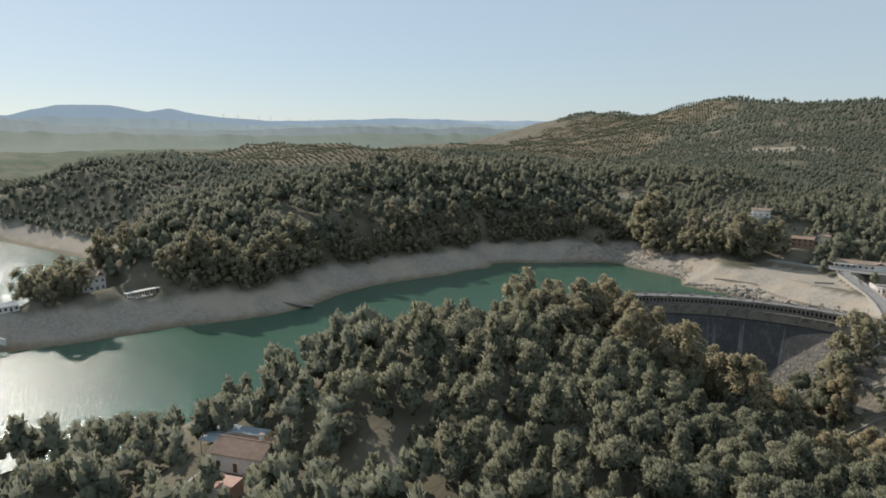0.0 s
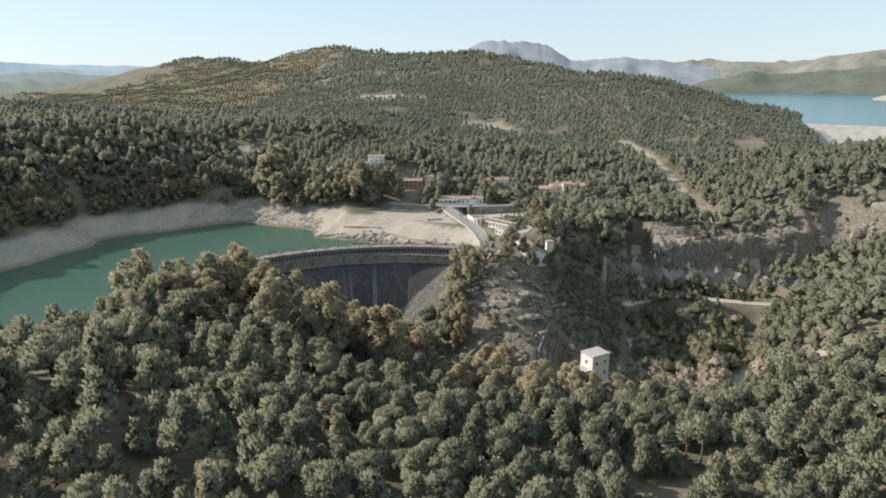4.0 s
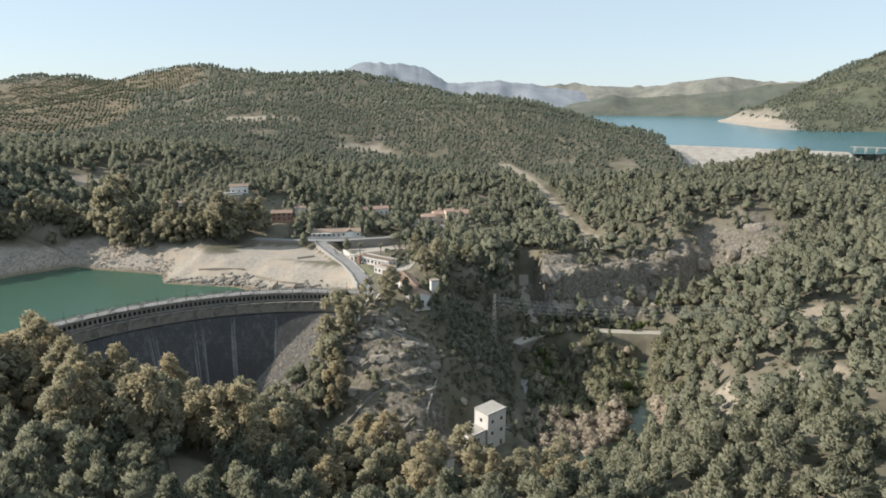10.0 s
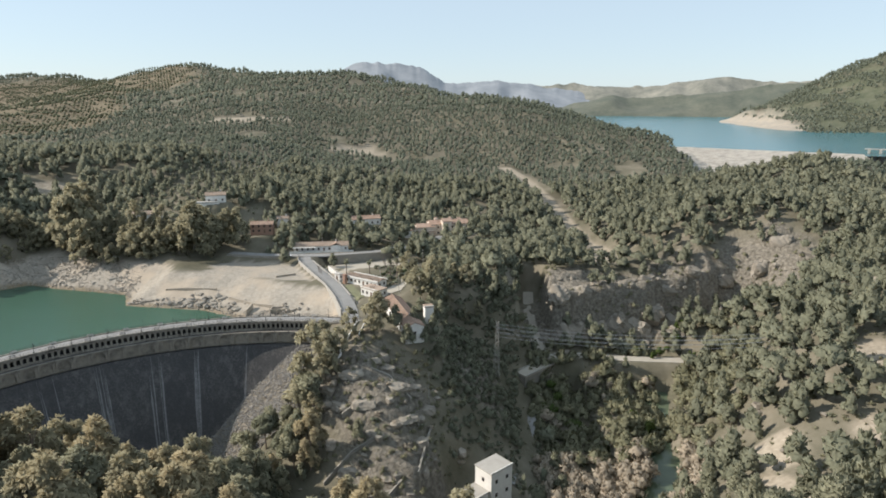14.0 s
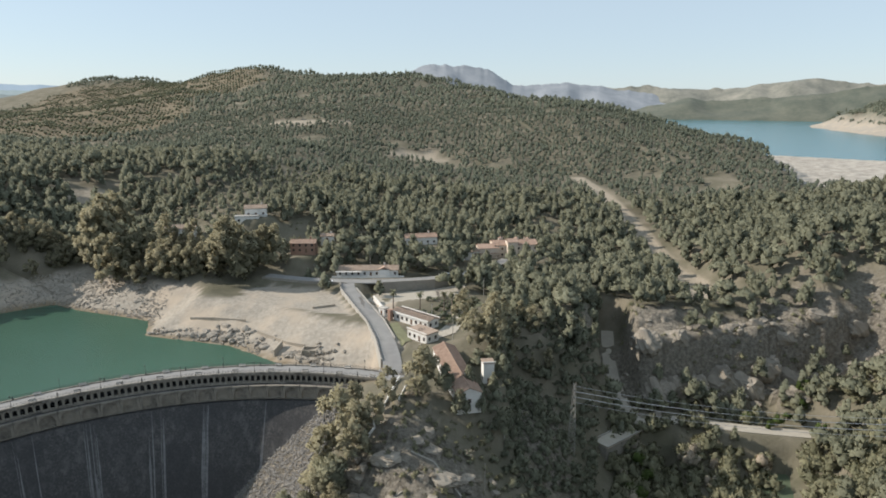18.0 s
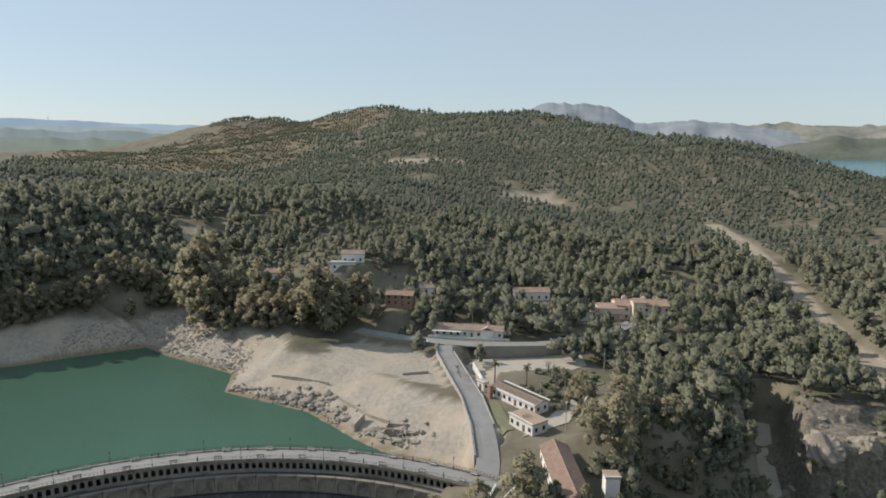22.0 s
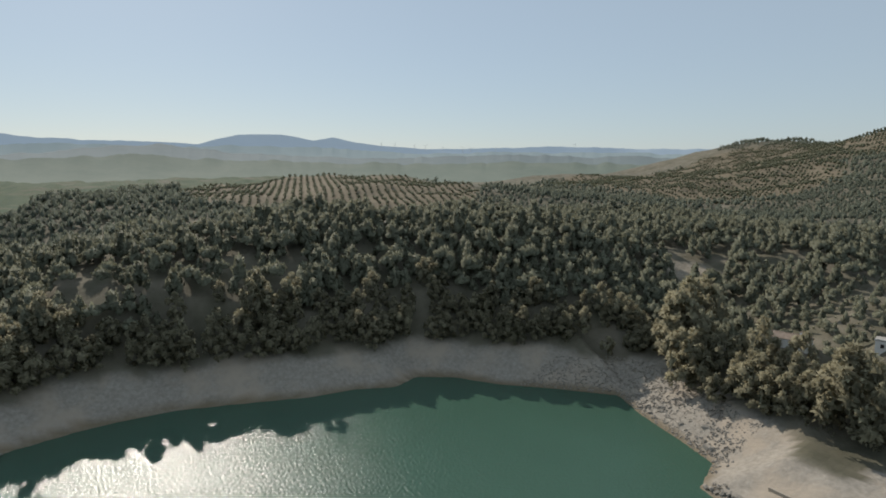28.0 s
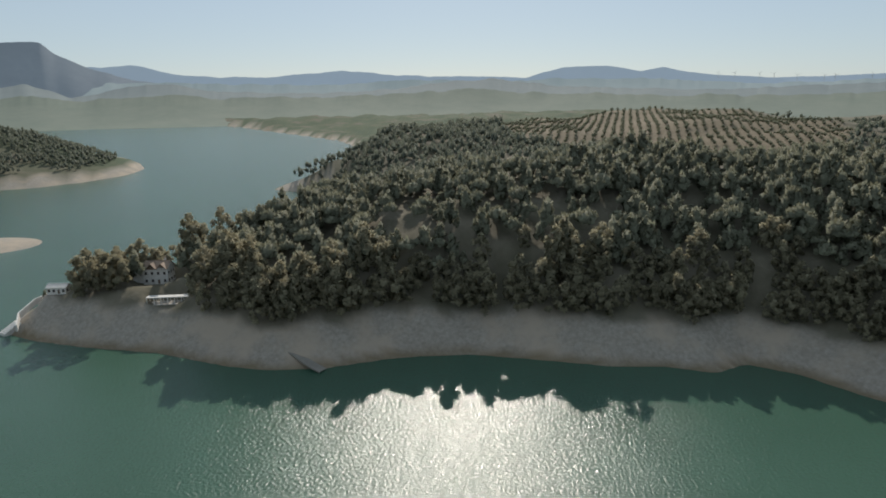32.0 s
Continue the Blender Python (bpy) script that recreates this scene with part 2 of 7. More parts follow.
def box(x0, x1, y0, y1, z0, z1, bm=None, bevel=0.0):
    bm = bm or bmesh.new()
    vs = [bm.verts.new((x, y, z)) for z in (z0, z1) for y in (y0, y1) for x in (x0, x1)]
    fs = [bm.faces.new([vs[i] for i in q]) for q in ((0, 2, 3, 1), (4, 5, 7, 6), (0, 1, 5, 4), (2, 6, 7, 3), (0, 4, 6, 2), (1, 3, 7, 5))]
    if bevel:
        edges = list({e for f in fs for e in f.edges})
        bmesh.ops.bevel(bm, geom=edges, offset=bevel, segments=1, affect="EDGES", profile=0.5)
    return bm


def tube(bm, a, b, r0, r1=None, sides=6):
    a, b = Vector(a), Vector(b)
    r1 = r0 if r1 is None else r1
    q = (b - a).to_track_quat("Z", "Y")
    rings = []
    for p, r in ((a, r0), (b, r1)):
        rings.append([bm.verts.new(p + q @ Vector((math.cos(2 * math.pi * i / sides) * r, math.sin(2 * math.pi * i / sides) * r, 0))) for i in range(sides)])
    for i in range(sides):
        j = (i + 1) % sides
        bm.faces.new((rings[0][i], rings[0][j], rings[1][j], rings[1][i]))
    bm.faces.new(rings[1])
    bm.faces.new(rings[0][::-1])
    return bm


def grain(x, y, scale, octaves=4, seed=0):
    """Soft random relief between about -1 and 1, the same at every build."""
    x, y = np.asarray(x, float) / scale, np.asarray(y, float) / scale
    out, amp = np.zeros_like(x), 1.0
    for k in range(octaves):
        i, j = np.floor(x), np.floor(y)
        u, v = x - i, y - j
        u, v = u * u * (3 - 2 * u), v * v * (3 - 2 * v)

        def lattice(a, b):
            s = np.sin(a * 127.1 + b * 311.7 + (seed + k) * 74.7) * 43758.5453
            return (s - np.floor(s)) * 2 - 1
        out += amp * ((lattice(i, j) * (1 - u) + lattice(i + 1, j) * u) * (1 - v) + (lattice(i, j + 1) * (1 - u) + lattice(i + 1, j + 1) * u) * v)
        x, y, amp = x * 2.03 + 17.3, y * 2.03 + 9.1, amp * 0.5
    return out

# ---- the lie of the land ----
from mathutils.geometry import tessellate_polygon

HILLS_FAR_BANK = [
    (-335, 60, 62, -4.0), (-330, 113, 57, -15.0), (-322, 164, 54, 0.7), (-318, 312, 54, -38.2),
    (-325, 340, 57, 9.0), (-286, 404, 57, 16.2), (-335, 425, 66, 25.4), (-377, 363, 68, 5.6),
    (-367, 304, 63, 34.1), (-345, 220, 57, 2.9), (-463, 259, 78, 20.1), (-486, 112, 84, 5.0),
    (-250, 440, 56, -36.1), (-240, 516, 65, 35.0), (-125, 443, 44, 16.3), (-150, 437, 45, 8.1),
    (-190, 420, 46, 5.4), (-420, 180, 71, 5.4), (-380, 120, 66, 29.1), (-560, 200, 95, 5.9),
    (-640, 150, 111, 20.3), (-705, 130, 123, 15.2), (-770, 85, 135, 3.6), (-560, 120, 97, -4.1),
    (-470, 60, 84, -10.3),
]
HILLS_VILLAGE = [
    (0, 465, 44, -1.5), (-54, 394, 32, -1.1), (-13, 356, 25, -2.9), (-8, 378, 29, 1.4),
    (18, 324, 24, 14.2), (-3, 288, 24, -0.8), (-11, 265, 24, -3.7), (-31, 235, 24, 21.0),
    (-16, 210, 24, 3.5), (-66, 350, 24, -0.6), (-90, 400, 34, -0.7), (-50, 500, 51, -0.2),
    (-38, 300, 24, -3.2), (60, 440, 43, -7.5), (20, 400, 34, -5.0), (-120, 400, 36, -14.0),
]
HILLS_GORGE = [
    (23, 223, 24, -18.0), (42, 316, 24, -29.1), (69, 334, 27, -14.1), (62, 352, 29, 0.4),
    (80, 372, 34, 6.3), (101, 386, 38, -5.3), (165, 377, 45, -23.6), (79, 247, 24, -33.3),
    (101, 289, 27, -34.0), (35, 290, 24, -36.9), (55, 200, 24, -29.3), (120, 320, 32, -30.7),
    (-108, 222, 24, -55.1), (-80, 232, 24, -12.3), (-62, 245, 24, -9.1), (-25, 222, 24, 13.4),
    (-4, 224, 24, -3.0), (2, 246, 24, -5.8), (-70, 205, 24, 9.3), (-45, 238, 24, -2.8),
    (36, 262, 24, -18.9), (10, 268, 24, 10.8), (15, 245, 24, -8.6), (20, 280, 24, 11.8),
    (30, 258, 24, -6.0), (40, 170, 24, -26.7), (93, 237, 24, -30.6), (26, 304, 24, 8.6),
]
HILLS_NEAR_LEFT = [
    (-102, 64, 31, 30.9), (-119, 120, 24, 5.2), (-138, 215, 24, 10.1), (-83, 175, 24, -17.5),
    (-89, 36, 35, -2.3), (-78, 74, 28, -13.3), (-48, 109, 24, -5.8), (-9, 194, 24, -23.0),
    (26, 176, 24, 0.4), (-40, 215, 24, -46.9), (-102, 185, 24, 13.2), (-93, 140, 24, -0.1),
    (-116, 7, 41, -0.4), (-150, 60, 36, 2.2), (-165, 130, 29, -0.8), (-150, -60, 55, 6.4),
    (-50, 0, 40, 14.5), (-170, 180, 26, -3.9), (-20, 150, 24, -16.7),
]
HILLS_NEAR_RIGHT = [
    (105, 245, 25, 38.6), (119, 210, 27, -5.0), (79, 154, 24, -3.2), (112, 171, 27, 1.3),
    (170, 250, 36, -0.1), (240, 290, 50, 15.0), (260, 200, 52, 31.8), (0, 0, 40, -4.1),
    (10, 80, 26, -8.8), (60, 60, 33, -10.1), (100, 60, 37, 10.4), (150, 0, 51, 21.7),
    (0, -120, 61, 11.2), (120, -150, 72, 37.9), (174, 419, 51, 27.6), (156, 524, 64, -1.9),
    (109, 470, 51, -13.1), (300, 412, 69, 13.8), (200, 340, 47, -7.5), (150, 300, 35, 14.2),
]
HILLS_NORTH = [
    (97, 605, 73, -1.2), (70, 720, 92, -2.5), (-125, 808, 107, -0.7), (-317, 942, 140, 18.5),
    (-391, 1233, 194, 39.5), (-406, 798, 124, 5.9), (160, 1037, 151, -4.4), (190, 929, 134, 23.9),
    (258, 824, 120, 0.5), (248, 865, 126, 11.2), (262, 1085, 164, -15.6), (340, 1010, 157, -9.2),
    (80, 1130, 165, 34.2), (-60, 1200, 176, -35.1), (-200, 1200, 179, 11.6), (-250, 1080, 160, 22.5),
    (-560, 1250, 209, 8.8), (-450, 1480, 230, -58.5), (300, 540, 83, 8.0), (430, 700, 120, 19.2),
    (262, 690, 100, 25.7), (300, 690, 103, -27.0), (292, 640, 95, -17.3), (345, 620, 99, 20.7),
    (0, 620, 72, 5.6), (0, 900, 123, 22.8), (-150, 640, 79, 3.3), (-230, 700, 94, 24.5),
    (420, 850, 139, 10.8), (100, 1000, 142, 3.7), (350, 575, 42, 15.0),
]
HILLS_DISTANT = [
    (-618, 1010, 177, -3.7), (-846, 1249, 230, 42.0), (-1640, 2211, 230, 80.4), (-1244, 2056, 230, 117.9),
    (-985, 1967, 230, 32.5), (-880, 1830, 230, -23.7), (-745, 1795, 230, 67.1), (-650, 1800, 230, 90.8),
    (-545, 1740, 230, 13.8), (-411, 1650, 230, -9.4), (-300, 1560, 230, 71.6), (-215, 1500, 230, 82.3),
    (-110, 1440, 220, 15.1), (22, 1400, 213, -22.5), (107, 1245, 186, 74.6), (-990, 463, 178, 54.7),
    (-600, 420, 109, 33.7), (-780, 520, 145, 29.9), (-800, 250, 139, 7.3), (-1200, 500, 217, -1.1),
    (-1100, 900, 228, 22.5), (-560, 700, 129, 25.4), (-450, 560, 97, 25.8), (-1500, 1500, 230, 39.7),
    (-700, 1400, 230, 26.0),
]
HILLS_SADDLE = [
    (-90, 30, 26, -4.4), (-90, 62, 26, -2.0), (-90, 94, 26, -5.2), (-90, 126, 26, 1.2), (-90, 158, 26, 4.0),
    (-90, 190, 26, -2.0), (-60, 30, 26, -4.4), (-60, 62, 26, 6.4), (-60, 94, 26, 4.7), (-60, 126, 26, 2.5),
    (-60, 190, 26, -2.5), (-30, 62, 26, 3.5), (-30, 94, 26, 1.6), (-30, 158, 26, -2.5), (0, 30, 26, 1.2),
    (0, 62, 26, 4.0), (0, 94, 26, 4.8), (0, 126, 26, -1.5), (0, 190, 26, -1.0), (30, 30, 26, 2.9),
    (30, 62, 26, 5.9), (30, 94, 26, 2.5), (30, 126, 26, -4.8), (30, 158, 26, 7.0), (30, 190, 26, 4.7),
]
HILLS_SPUR = [
    (30, 222, 26, -1.9), (30, 254, 26, -1.5), (60, 30, 26, 1.7), (60, 62, 26, 3.2), (60, 126, 26, -4.9),
    (60, 158, 26, 6.1), (60, 190, 26, 1.4), (60, 222, 26, -2.1), (90, 158, 26, 2.6), (90, 190, 26, -5.0),
    (90, 222, 26, 2.2), (90, 254, 26, 7.4), (120, 62, 26, 1.4), (120, 94, 26, 1.9), (120, 126, 26, 3.0),
    (120, 190, 26, -2.1), (120, 222, 26, -3.3), (120, 254, 26, -8.9),
]
HILLS = np.array(HILLS_FAR_BANK + HILLS_VILLAGE + HILLS_GORGE + HILLS_NEAR_LEFT + HILLS_NEAR_RIGHT + HILLS_NORTH + HILLS_DISTANT + HILLS_SADDLE + HILLS_SPUR)

BASE = 15.0
# the reservoir's waterline at z = 0, from the dam's right end round the bay
SHORE_BAY = [(-40, 296), (-89, 317), (-114, 331), (-136, 335), (-157, 338), (-162, 348), (-166, 356), (-184, 361), (-210, 367), (-228, 374),
             (-248, 355), (-266, 335), (-284, 322), (-294, 306), (-286, 291), (-292, 275), (-293, 253), (-300, 225), (-306, 198), (-303, 168),
             (-294, 142), (-292, 120), (-296, 102), (-310, 68), (-317, 33), (-325, 6), (-334, -12), (-352, -20)]
SHORE_WEST = [(-385, 10), (-410, 50), (-460, 85), (-540, 95), (-640, 78), (-720, 62), (-762, 45), (-800, -19), (-860, 30), (-1000, 80),
              (-1300, 40), (-1673, -80), (-2140, -364), (-2700, -700), (-3000, -1000), (-3700, -1250), (-3900, -2300), (-3400, -2900),
              (-1500, -2200), (-800, -1300), (-420, -600), (-240, -220), (-198, -80), (-186, 0), (-190, 90), (-196, 160), (-190, 214)]
DAM_C, DAM_R, DAM_TOP = (-61.7, 165.8), 117.0, 12.5
SHORE = SHORE_BAY + SHORE_WEST + [(DAM_C[0] + 118.6 * math.cos(radians(a)), DAM_C[1] + 118.6 * math.sin(radians(a))) for a in (158, 146, 134, 122, 110, 98, 86, 78)]
LAKE_Z = 33.0
LAKE = [(355, 985), (380, 935), (455, 850), (560, 850), (700, 1000), (850, 1190), (800, 1433), (880, 1750), (966, 2179), (1010, 2300), (1201, 2633),
        (1300, 3100), (1135, 3645), (1400, 4000), (1163, 4400), (600, 4400), (500, 2800), (470, 2121), (390, 1500), (365, 1149)]
RIVER = [(112, 330), (104, 306), (96, 282), (90, 262), (86, 246), (74, 231), (58, 221), (44, 216), (30, 213), (20, 203), (14, 190)]
ROAD_DAM = [(-36, 284, 12.5), (-38, 296, 12.5), (-44, 315, 12.6), (-52, 334, 12.9), (-62, 352, 13.6), (-73, 372, 14.4), (-76, 382, 14.8)]
ROAD_UP = [(-120, 388, 15.2), (-96, 384, 15.0), (-76, 384, 14.9), (-60, 386, 14.8), (-36, 396, 14.2), (-18, 412, 13.2), (-6, 432, 12.2), (2, 450, 11.8)]
ROAD_GORGE = [(54, 400, -12), (51, 367, -19), (53, 342, -24), (58, 330, -24.5), (75, 334, -24.5), (92, 331, -25), (125, 328, -25)]
TRACK = [(72, 722, 30), (88, 650, 22), (94, 600, 17), (97, 560, 12), (101, 520, 5), (106, 480, 0), (110, 450, 1), (104, 415, 4)]
PADS = [(-70, 398, 14.9, 22), (8, 462, 11.0, 26), (-50, 452, 19.0, 14), (-142, 430, 38.0, 12), (-180, 416, 29.5, 10), (-108, 408, 22.0, 10),
        (-30, 330, 12.2, 18), (-15, 286, 11.8, 15), (-4, 288, 10.0, 6), (18, 224, -29.5, 14), (-2, 199, -27.0, 10), (-116, 8, 24.5, 16),
        (-362, 48, 15.0, 13), (-338, 62, 13.5, 9), (-350, 4, 14.0, 7), (-84, 32, 25.5, 4), (-22, 352, 12.0, 14), (-176, 200, 11.8, 9)]


LOT = [(-66, 385), (-60, 386), (-36, 396), (-19, 411), (-10, 404), (-14, 386), (-22, 377), (-31, 374), (-50, 363), (-56, 357), (-66, 363), (-70, 372)]
EMB = [(352, 975), (545, 838), (500, 690), (318, 800)]
EMB_ZONE = [(340, 990), (560, 838), (520, 660), (440, 560), (270, 690), (290, 800)]


def seg_dist(x, y, line, closed=False):
    """Distance to a polyline and how far along it the nearest point lies (index and fraction)."""
    best, where_ = np.full(x.shape, 1e9), np.zeros(x.shape)
    n = len(line)
    for i in range(n if closed else n - 1):
        (ax, ay), (bx, by) = line[i][:2], line[(i + 1) % n][:2]
        dx, dy = bx - ax, by - ay
        u = np.clip(((x - ax) * dx + (y - ay) * dy) / (dx * dx + dy * dy), 0, 1)
        d = np.hypot(x - ax - u * dx, y - ay - u * dy)
        where_ = np.where(d < best, i + u, where_)
        best = np.minimum(best, d)
    return best, where_


def inside(x, y, ring):
    c = np.zeros(x.shape, bool)
    for (ax, ay), (bx, by) in zip(ring, ring[1:] + ring[:1]):
        if ay != by:
            c ^= ((ay > y) != (by > y)) & (x < (bx - ax) * (y - ay) / (by - ay) + ax)
    return c


def shore_dist(x, y):
    d, _ = seg_dist(x, y, SHORE, True)
    return np.where(inside(x, y, SHORE), -d, d)


def lake_dist(x, y):
    d, _ = seg_dist(x, y, LAKE, True)
    return np.where(inside(x, y, LAKE), -d, d)


def soft(a, b, v):
    u = np.clip((v - a) / (b - a), 0, 1)
    return u * u * (3 - 2 * u)


def below_dam(x, y):
    r = (np.hypot(x - DAM_C[0], y - DAM_C[1]) + 12.4)
    a = np.degrees(np.arctan2(y - DAM_C[1], x - DAM_C[0]))
    return ((r < 134) & (a > -30) & (a < 163)) | ((x > -37) & (y < 345))


def island(x, y):
    k = np.hypot((x + 975) / 225, (y + 495) / 225) + 0.08 * grain(x, y, 90, 3, 8)
    return np.minimum(30 * (1 - k) / 0.25, 12 + 72 * np.maximum(0.85 - k, 0))


CLIFFS = [(105, 366, 75, 24), (175, 384, 60, 30), (62, 358, 14, 22), (-20, 240, 24, 22), (-5, 215, 26, 18), (16, 292, 12, 26)]


def rocky(x, y):
    k = np.zeros(np.shape(x))
    for cx, cy, a, b in CLIFFS:
        k = np.maximum(k, 1 - soft(0.6, 1.1, np.hypot((x - cx) / a, (y - cy) / b) + 0.3 * grain(x, y, 12, 3, 31)))
    return k


def scree(rr, aa):
    """The slope of broken stone leaning on the dam: its height, and how far down from the face a place lies."""
    top = np.clip(1.5 - 1.6 * (aa - 88), -60, 2.5)
    down = 126.6 - (3.2 - top) * 0.636 - rr
    return top - 0.62 * down, down


def ground(x, y):
    x, y = np.asarray(x, float), np.asarray(y, float)
    h = np.full(x.shape, BASE)
    for cx, cy, s, w in HILLS:
        h = h + w * np.exp(-((x - cx) ** 2 + (y - cy) ** 2) / (2 * s * s))
    far = np.hypot(x + 60, y - 250)
    h += grain(x, y, 45, 4) * (1.2 + 0.004 * np.minimum(far, 1500)) + grain(x, y, 260, 3, 5) * np.clip((far - 250) * 0.02, 0, 9)
    # rolling land far out to the west, a wooded island, a spit
    h += soft(900, 2600, far) * (10 + 22 * grain(x, y, 900, 3, 9)) * soft(-1800, 900, -x)
    h = np.where(far > 1000, np.maximum(h, 3.0), h)
    k = rocky(x, y)
    st = np.where(x < 30, 3.0, 5.5)
    q = (h + 1.6 * grain(x, y, 20, 3, 43)) / st
    h = h + k * st * (np.floor(q) + soft(0.62, 0.96, q - np.floor(q)) - q)
    # the river's bed
    d, _ = seg_dist(x, y, RIVER)
    steep = (x > 87 + (y - 246) * 0.31) | (y < 214)
    h = np.minimum(h, -38.5 + np.where(steep, np.maximum(d - np.where(y > 264, 2.5, 5), 0) * 1.25, np.maximum(d - 3.5, 0) * 0.5 + np.maximum(d - 26, 0) * 3))
    k = (1 - soft(255, 272, y)) * (y > 215) * (x > -30) * (x < 60)
    h = h * (1 - k) + k * np.minimum(h, -36 + (52 - x) * 0.6)
    k = (y > 250) * (1 - soft(318, 332, y)) * soft(0, 5, x) * (x < 70)
    h = h * (1 - k) + k * np.minimum(h, -36 + (60 - x) * 0.6)
    # basin, bare bank up to the full level, then the slope
    d = shore_dist(x, y)
    bank = d * np.where(far > 1300, 0.1, 0.5 + 0.23 * soft(-212, -240, x) * (y < 380)) + np.maximum(d - 27, 0) * 0.9 + np.clip(d, 0, 8) * 0.12 * grain(x, y, 14, 3, 3)
    up = np.maximum(np.minimum(h, bank), np.minimum(bank, 11.5))
    h = np.where(d <= 0, np.maximum(d * 0.35, -14), np.where((d < 80) & ~below_dam(x, y), up, h))
    # the dam's toe stays clear; broken stone leans on it at one end
    rr = (np.hypot(x - DAM_C[0], y - DAM_C[1]) + 12.4)
    aa = np.degrees(np.arctan2(y - DAM_C[1], x - DAM_C[0]))
    face = 3.0 - (126.6 - rr) / 0.636
    h = np.where((rr > 90) & (rr < 135) & (aa > 83) & (aa < 159), np.minimum(h, np.minimum(face - 2, 7)), h)
    over, down = scree(rr, aa)
    k = (aa > 80) * (aa < 110) * (rr < 135) * (1 - soft(30, 42, down)) * (1 - soft(-54, -43, x))
    h = h * (1 - k) + k * (over + 0.25 * grain(x, y, 6, 3, 92))
    spit = np.hypot((x + 510) / 30, (y + 150) / 38)
    h = np.maximum(h, 4.0 * (1 - spit))
    h = np.maximum(h, island(x, y))
    # the upper lake and the hill beyond it
    h += (248 + 30 * grain(x, y, 210, 3, 95)) * np.exp(-(((x - 1490) / 440) ** 2 + ((y - 1950) / 390) ** 2))
    d = lake_dist(x, y)
    h = np.where(d <= 0, LAKE_Z - 5, np.where(d < 60, np.minimum(h, LAKE_Z + d * 0.4 + 0.3), h))
    # the cliff above the gorge road: a broken face with ledges, a flat top behind it
    c = y - (344 + (x - 60) * 0.34) + 3.5 * grain(x, y, 17, 3, 93)
    k = soft(56, 61, x) * (1 - soft(165, 200, x))
    u = np.clip(c / 10, 0, 1)
    u = 0.45 * u + 0.55 * (np.floor(u * 4) + soft(0.55, 1.0, u * 4 - np.floor(u * 4))) / 4
    top = np.maximum(np.minimum(h, 4 + np.maximum(c - 10, 0) * 0.7), 1.5 + 1.5 * grain(x, y, 25, 2, 94))
    wall = np.where(c < 0, np.minimum(h, -22 + np.maximum(-c - 5, 0) * 0.6), -22 + u * (top + 22))
    h = h * (1 - k) + wall * k
    # roads, tracks and pads for the houses
    for line, half, edge in ((ROAD_DAM, 3, 2.5), (ROAD_UP, 3.5, 3.5), (ROAD_GORGE, 5, 6), (TRACK, 4, 18)):
        d, w = seg_dist(x, y, line)
        z = np.interp(w, np.arange(len(line)), [p[2] for p in line]) - 0.3
        k = 1 - soft(half, half + edge, d)
        h = h * (1 - k) + z * k
    for px, py, pz, pr in PADS:
        k = 1 - soft(pr * 0.75, pr * 1.35, np.hypot(x - px, y - py))
        h = h * (1 - k) + (pz - 0.25) * k
    h = np.where(inside(x, y, LOT), np.minimum(h, 9.6), h)
    h = np.where(inside(x, y, EMB_ZONE), np.minimum(h, 8 + np.clip((y - 740) + 0.7 * (x - 409), 0, 300) * 0.11), h)
    return h


def height(x, y):
    return float(ground(np.array([x]), np.array([y]))[0])


def spread_axis(lo, hi, step, end, grow):
    mid = np.arange(lo, hi + step, step)
    out, s, v = [], step, mid[-1]
    while v < end:
        s *= grow
        v += s
        out.append(v)
    back, s, v = [], step, lo
    while v > -end:
        s *= grow
        v -= s
        back.append(v)
    return np.concatenate([back[::-1], mid, out])


CLEARINGS = [(-476, 1261, 60, 10), (-650, 1613, 50, 14), (-560, 1500, 40, 8), (-420, 1225, 70, 14), (-300, 955, 42, 30), (-105, 812, 38, 24), (-405, 800, 16, 26), (-265, 955, 45, 12),
             (-1230, 2040, 60, 20), (-100, 1180, 50, 18), (-640, 1010, 26, 34), (-84, 32, 5, 4), (-272, 474, 15, 9), (200, 300, 18, 14),
             (-620, 1690, 60, 26), (130, 205, 10, 8), (150, 235, 12, 9), (110, 150, 8, 6), (105, 215, 7, 14), (95, 195, 6, 12)]


def clear(x, y, grow=1.0):
    k = np.zeros(np.shape(x))
    wob = 0.35 * grain(x, y, 22, 3, 11)
    for cx, cy, a, b in CLEARINGS:
        k = np.maximum(k, 1 - soft(0.75, 1.15, np.hypot((x - cx) / (a * grow), (y - cy) / (b * grow)) + wob))
    d, _ = seg_dist(x, y, TRACK)
    return np.maximum(k, 1 - soft(5.5, 9.5, d + 2 * wob))


def groves(x, y):
    """Where the olive groves stand."""
    a = np.hypot((x + 720) / 235, (y - 400) / 150) + 0.1 * grain(x, y, 120, 3, 21)
    b = np.hypot((x + 1000) / 420, (y - 1500) / 480) + 0.12 * grain(x, y, 200, 3, 22)
    c = np.hypot((x + 700) / 160, (y - 1120) / 170) + 0.12 * grain(x, y, 150, 3, 23)
    d = np.hypot((x + 1100) / 330, (y - 230) / 120)
    return (a < 1) | (b < 1) | (c < 1) | (d < 1)


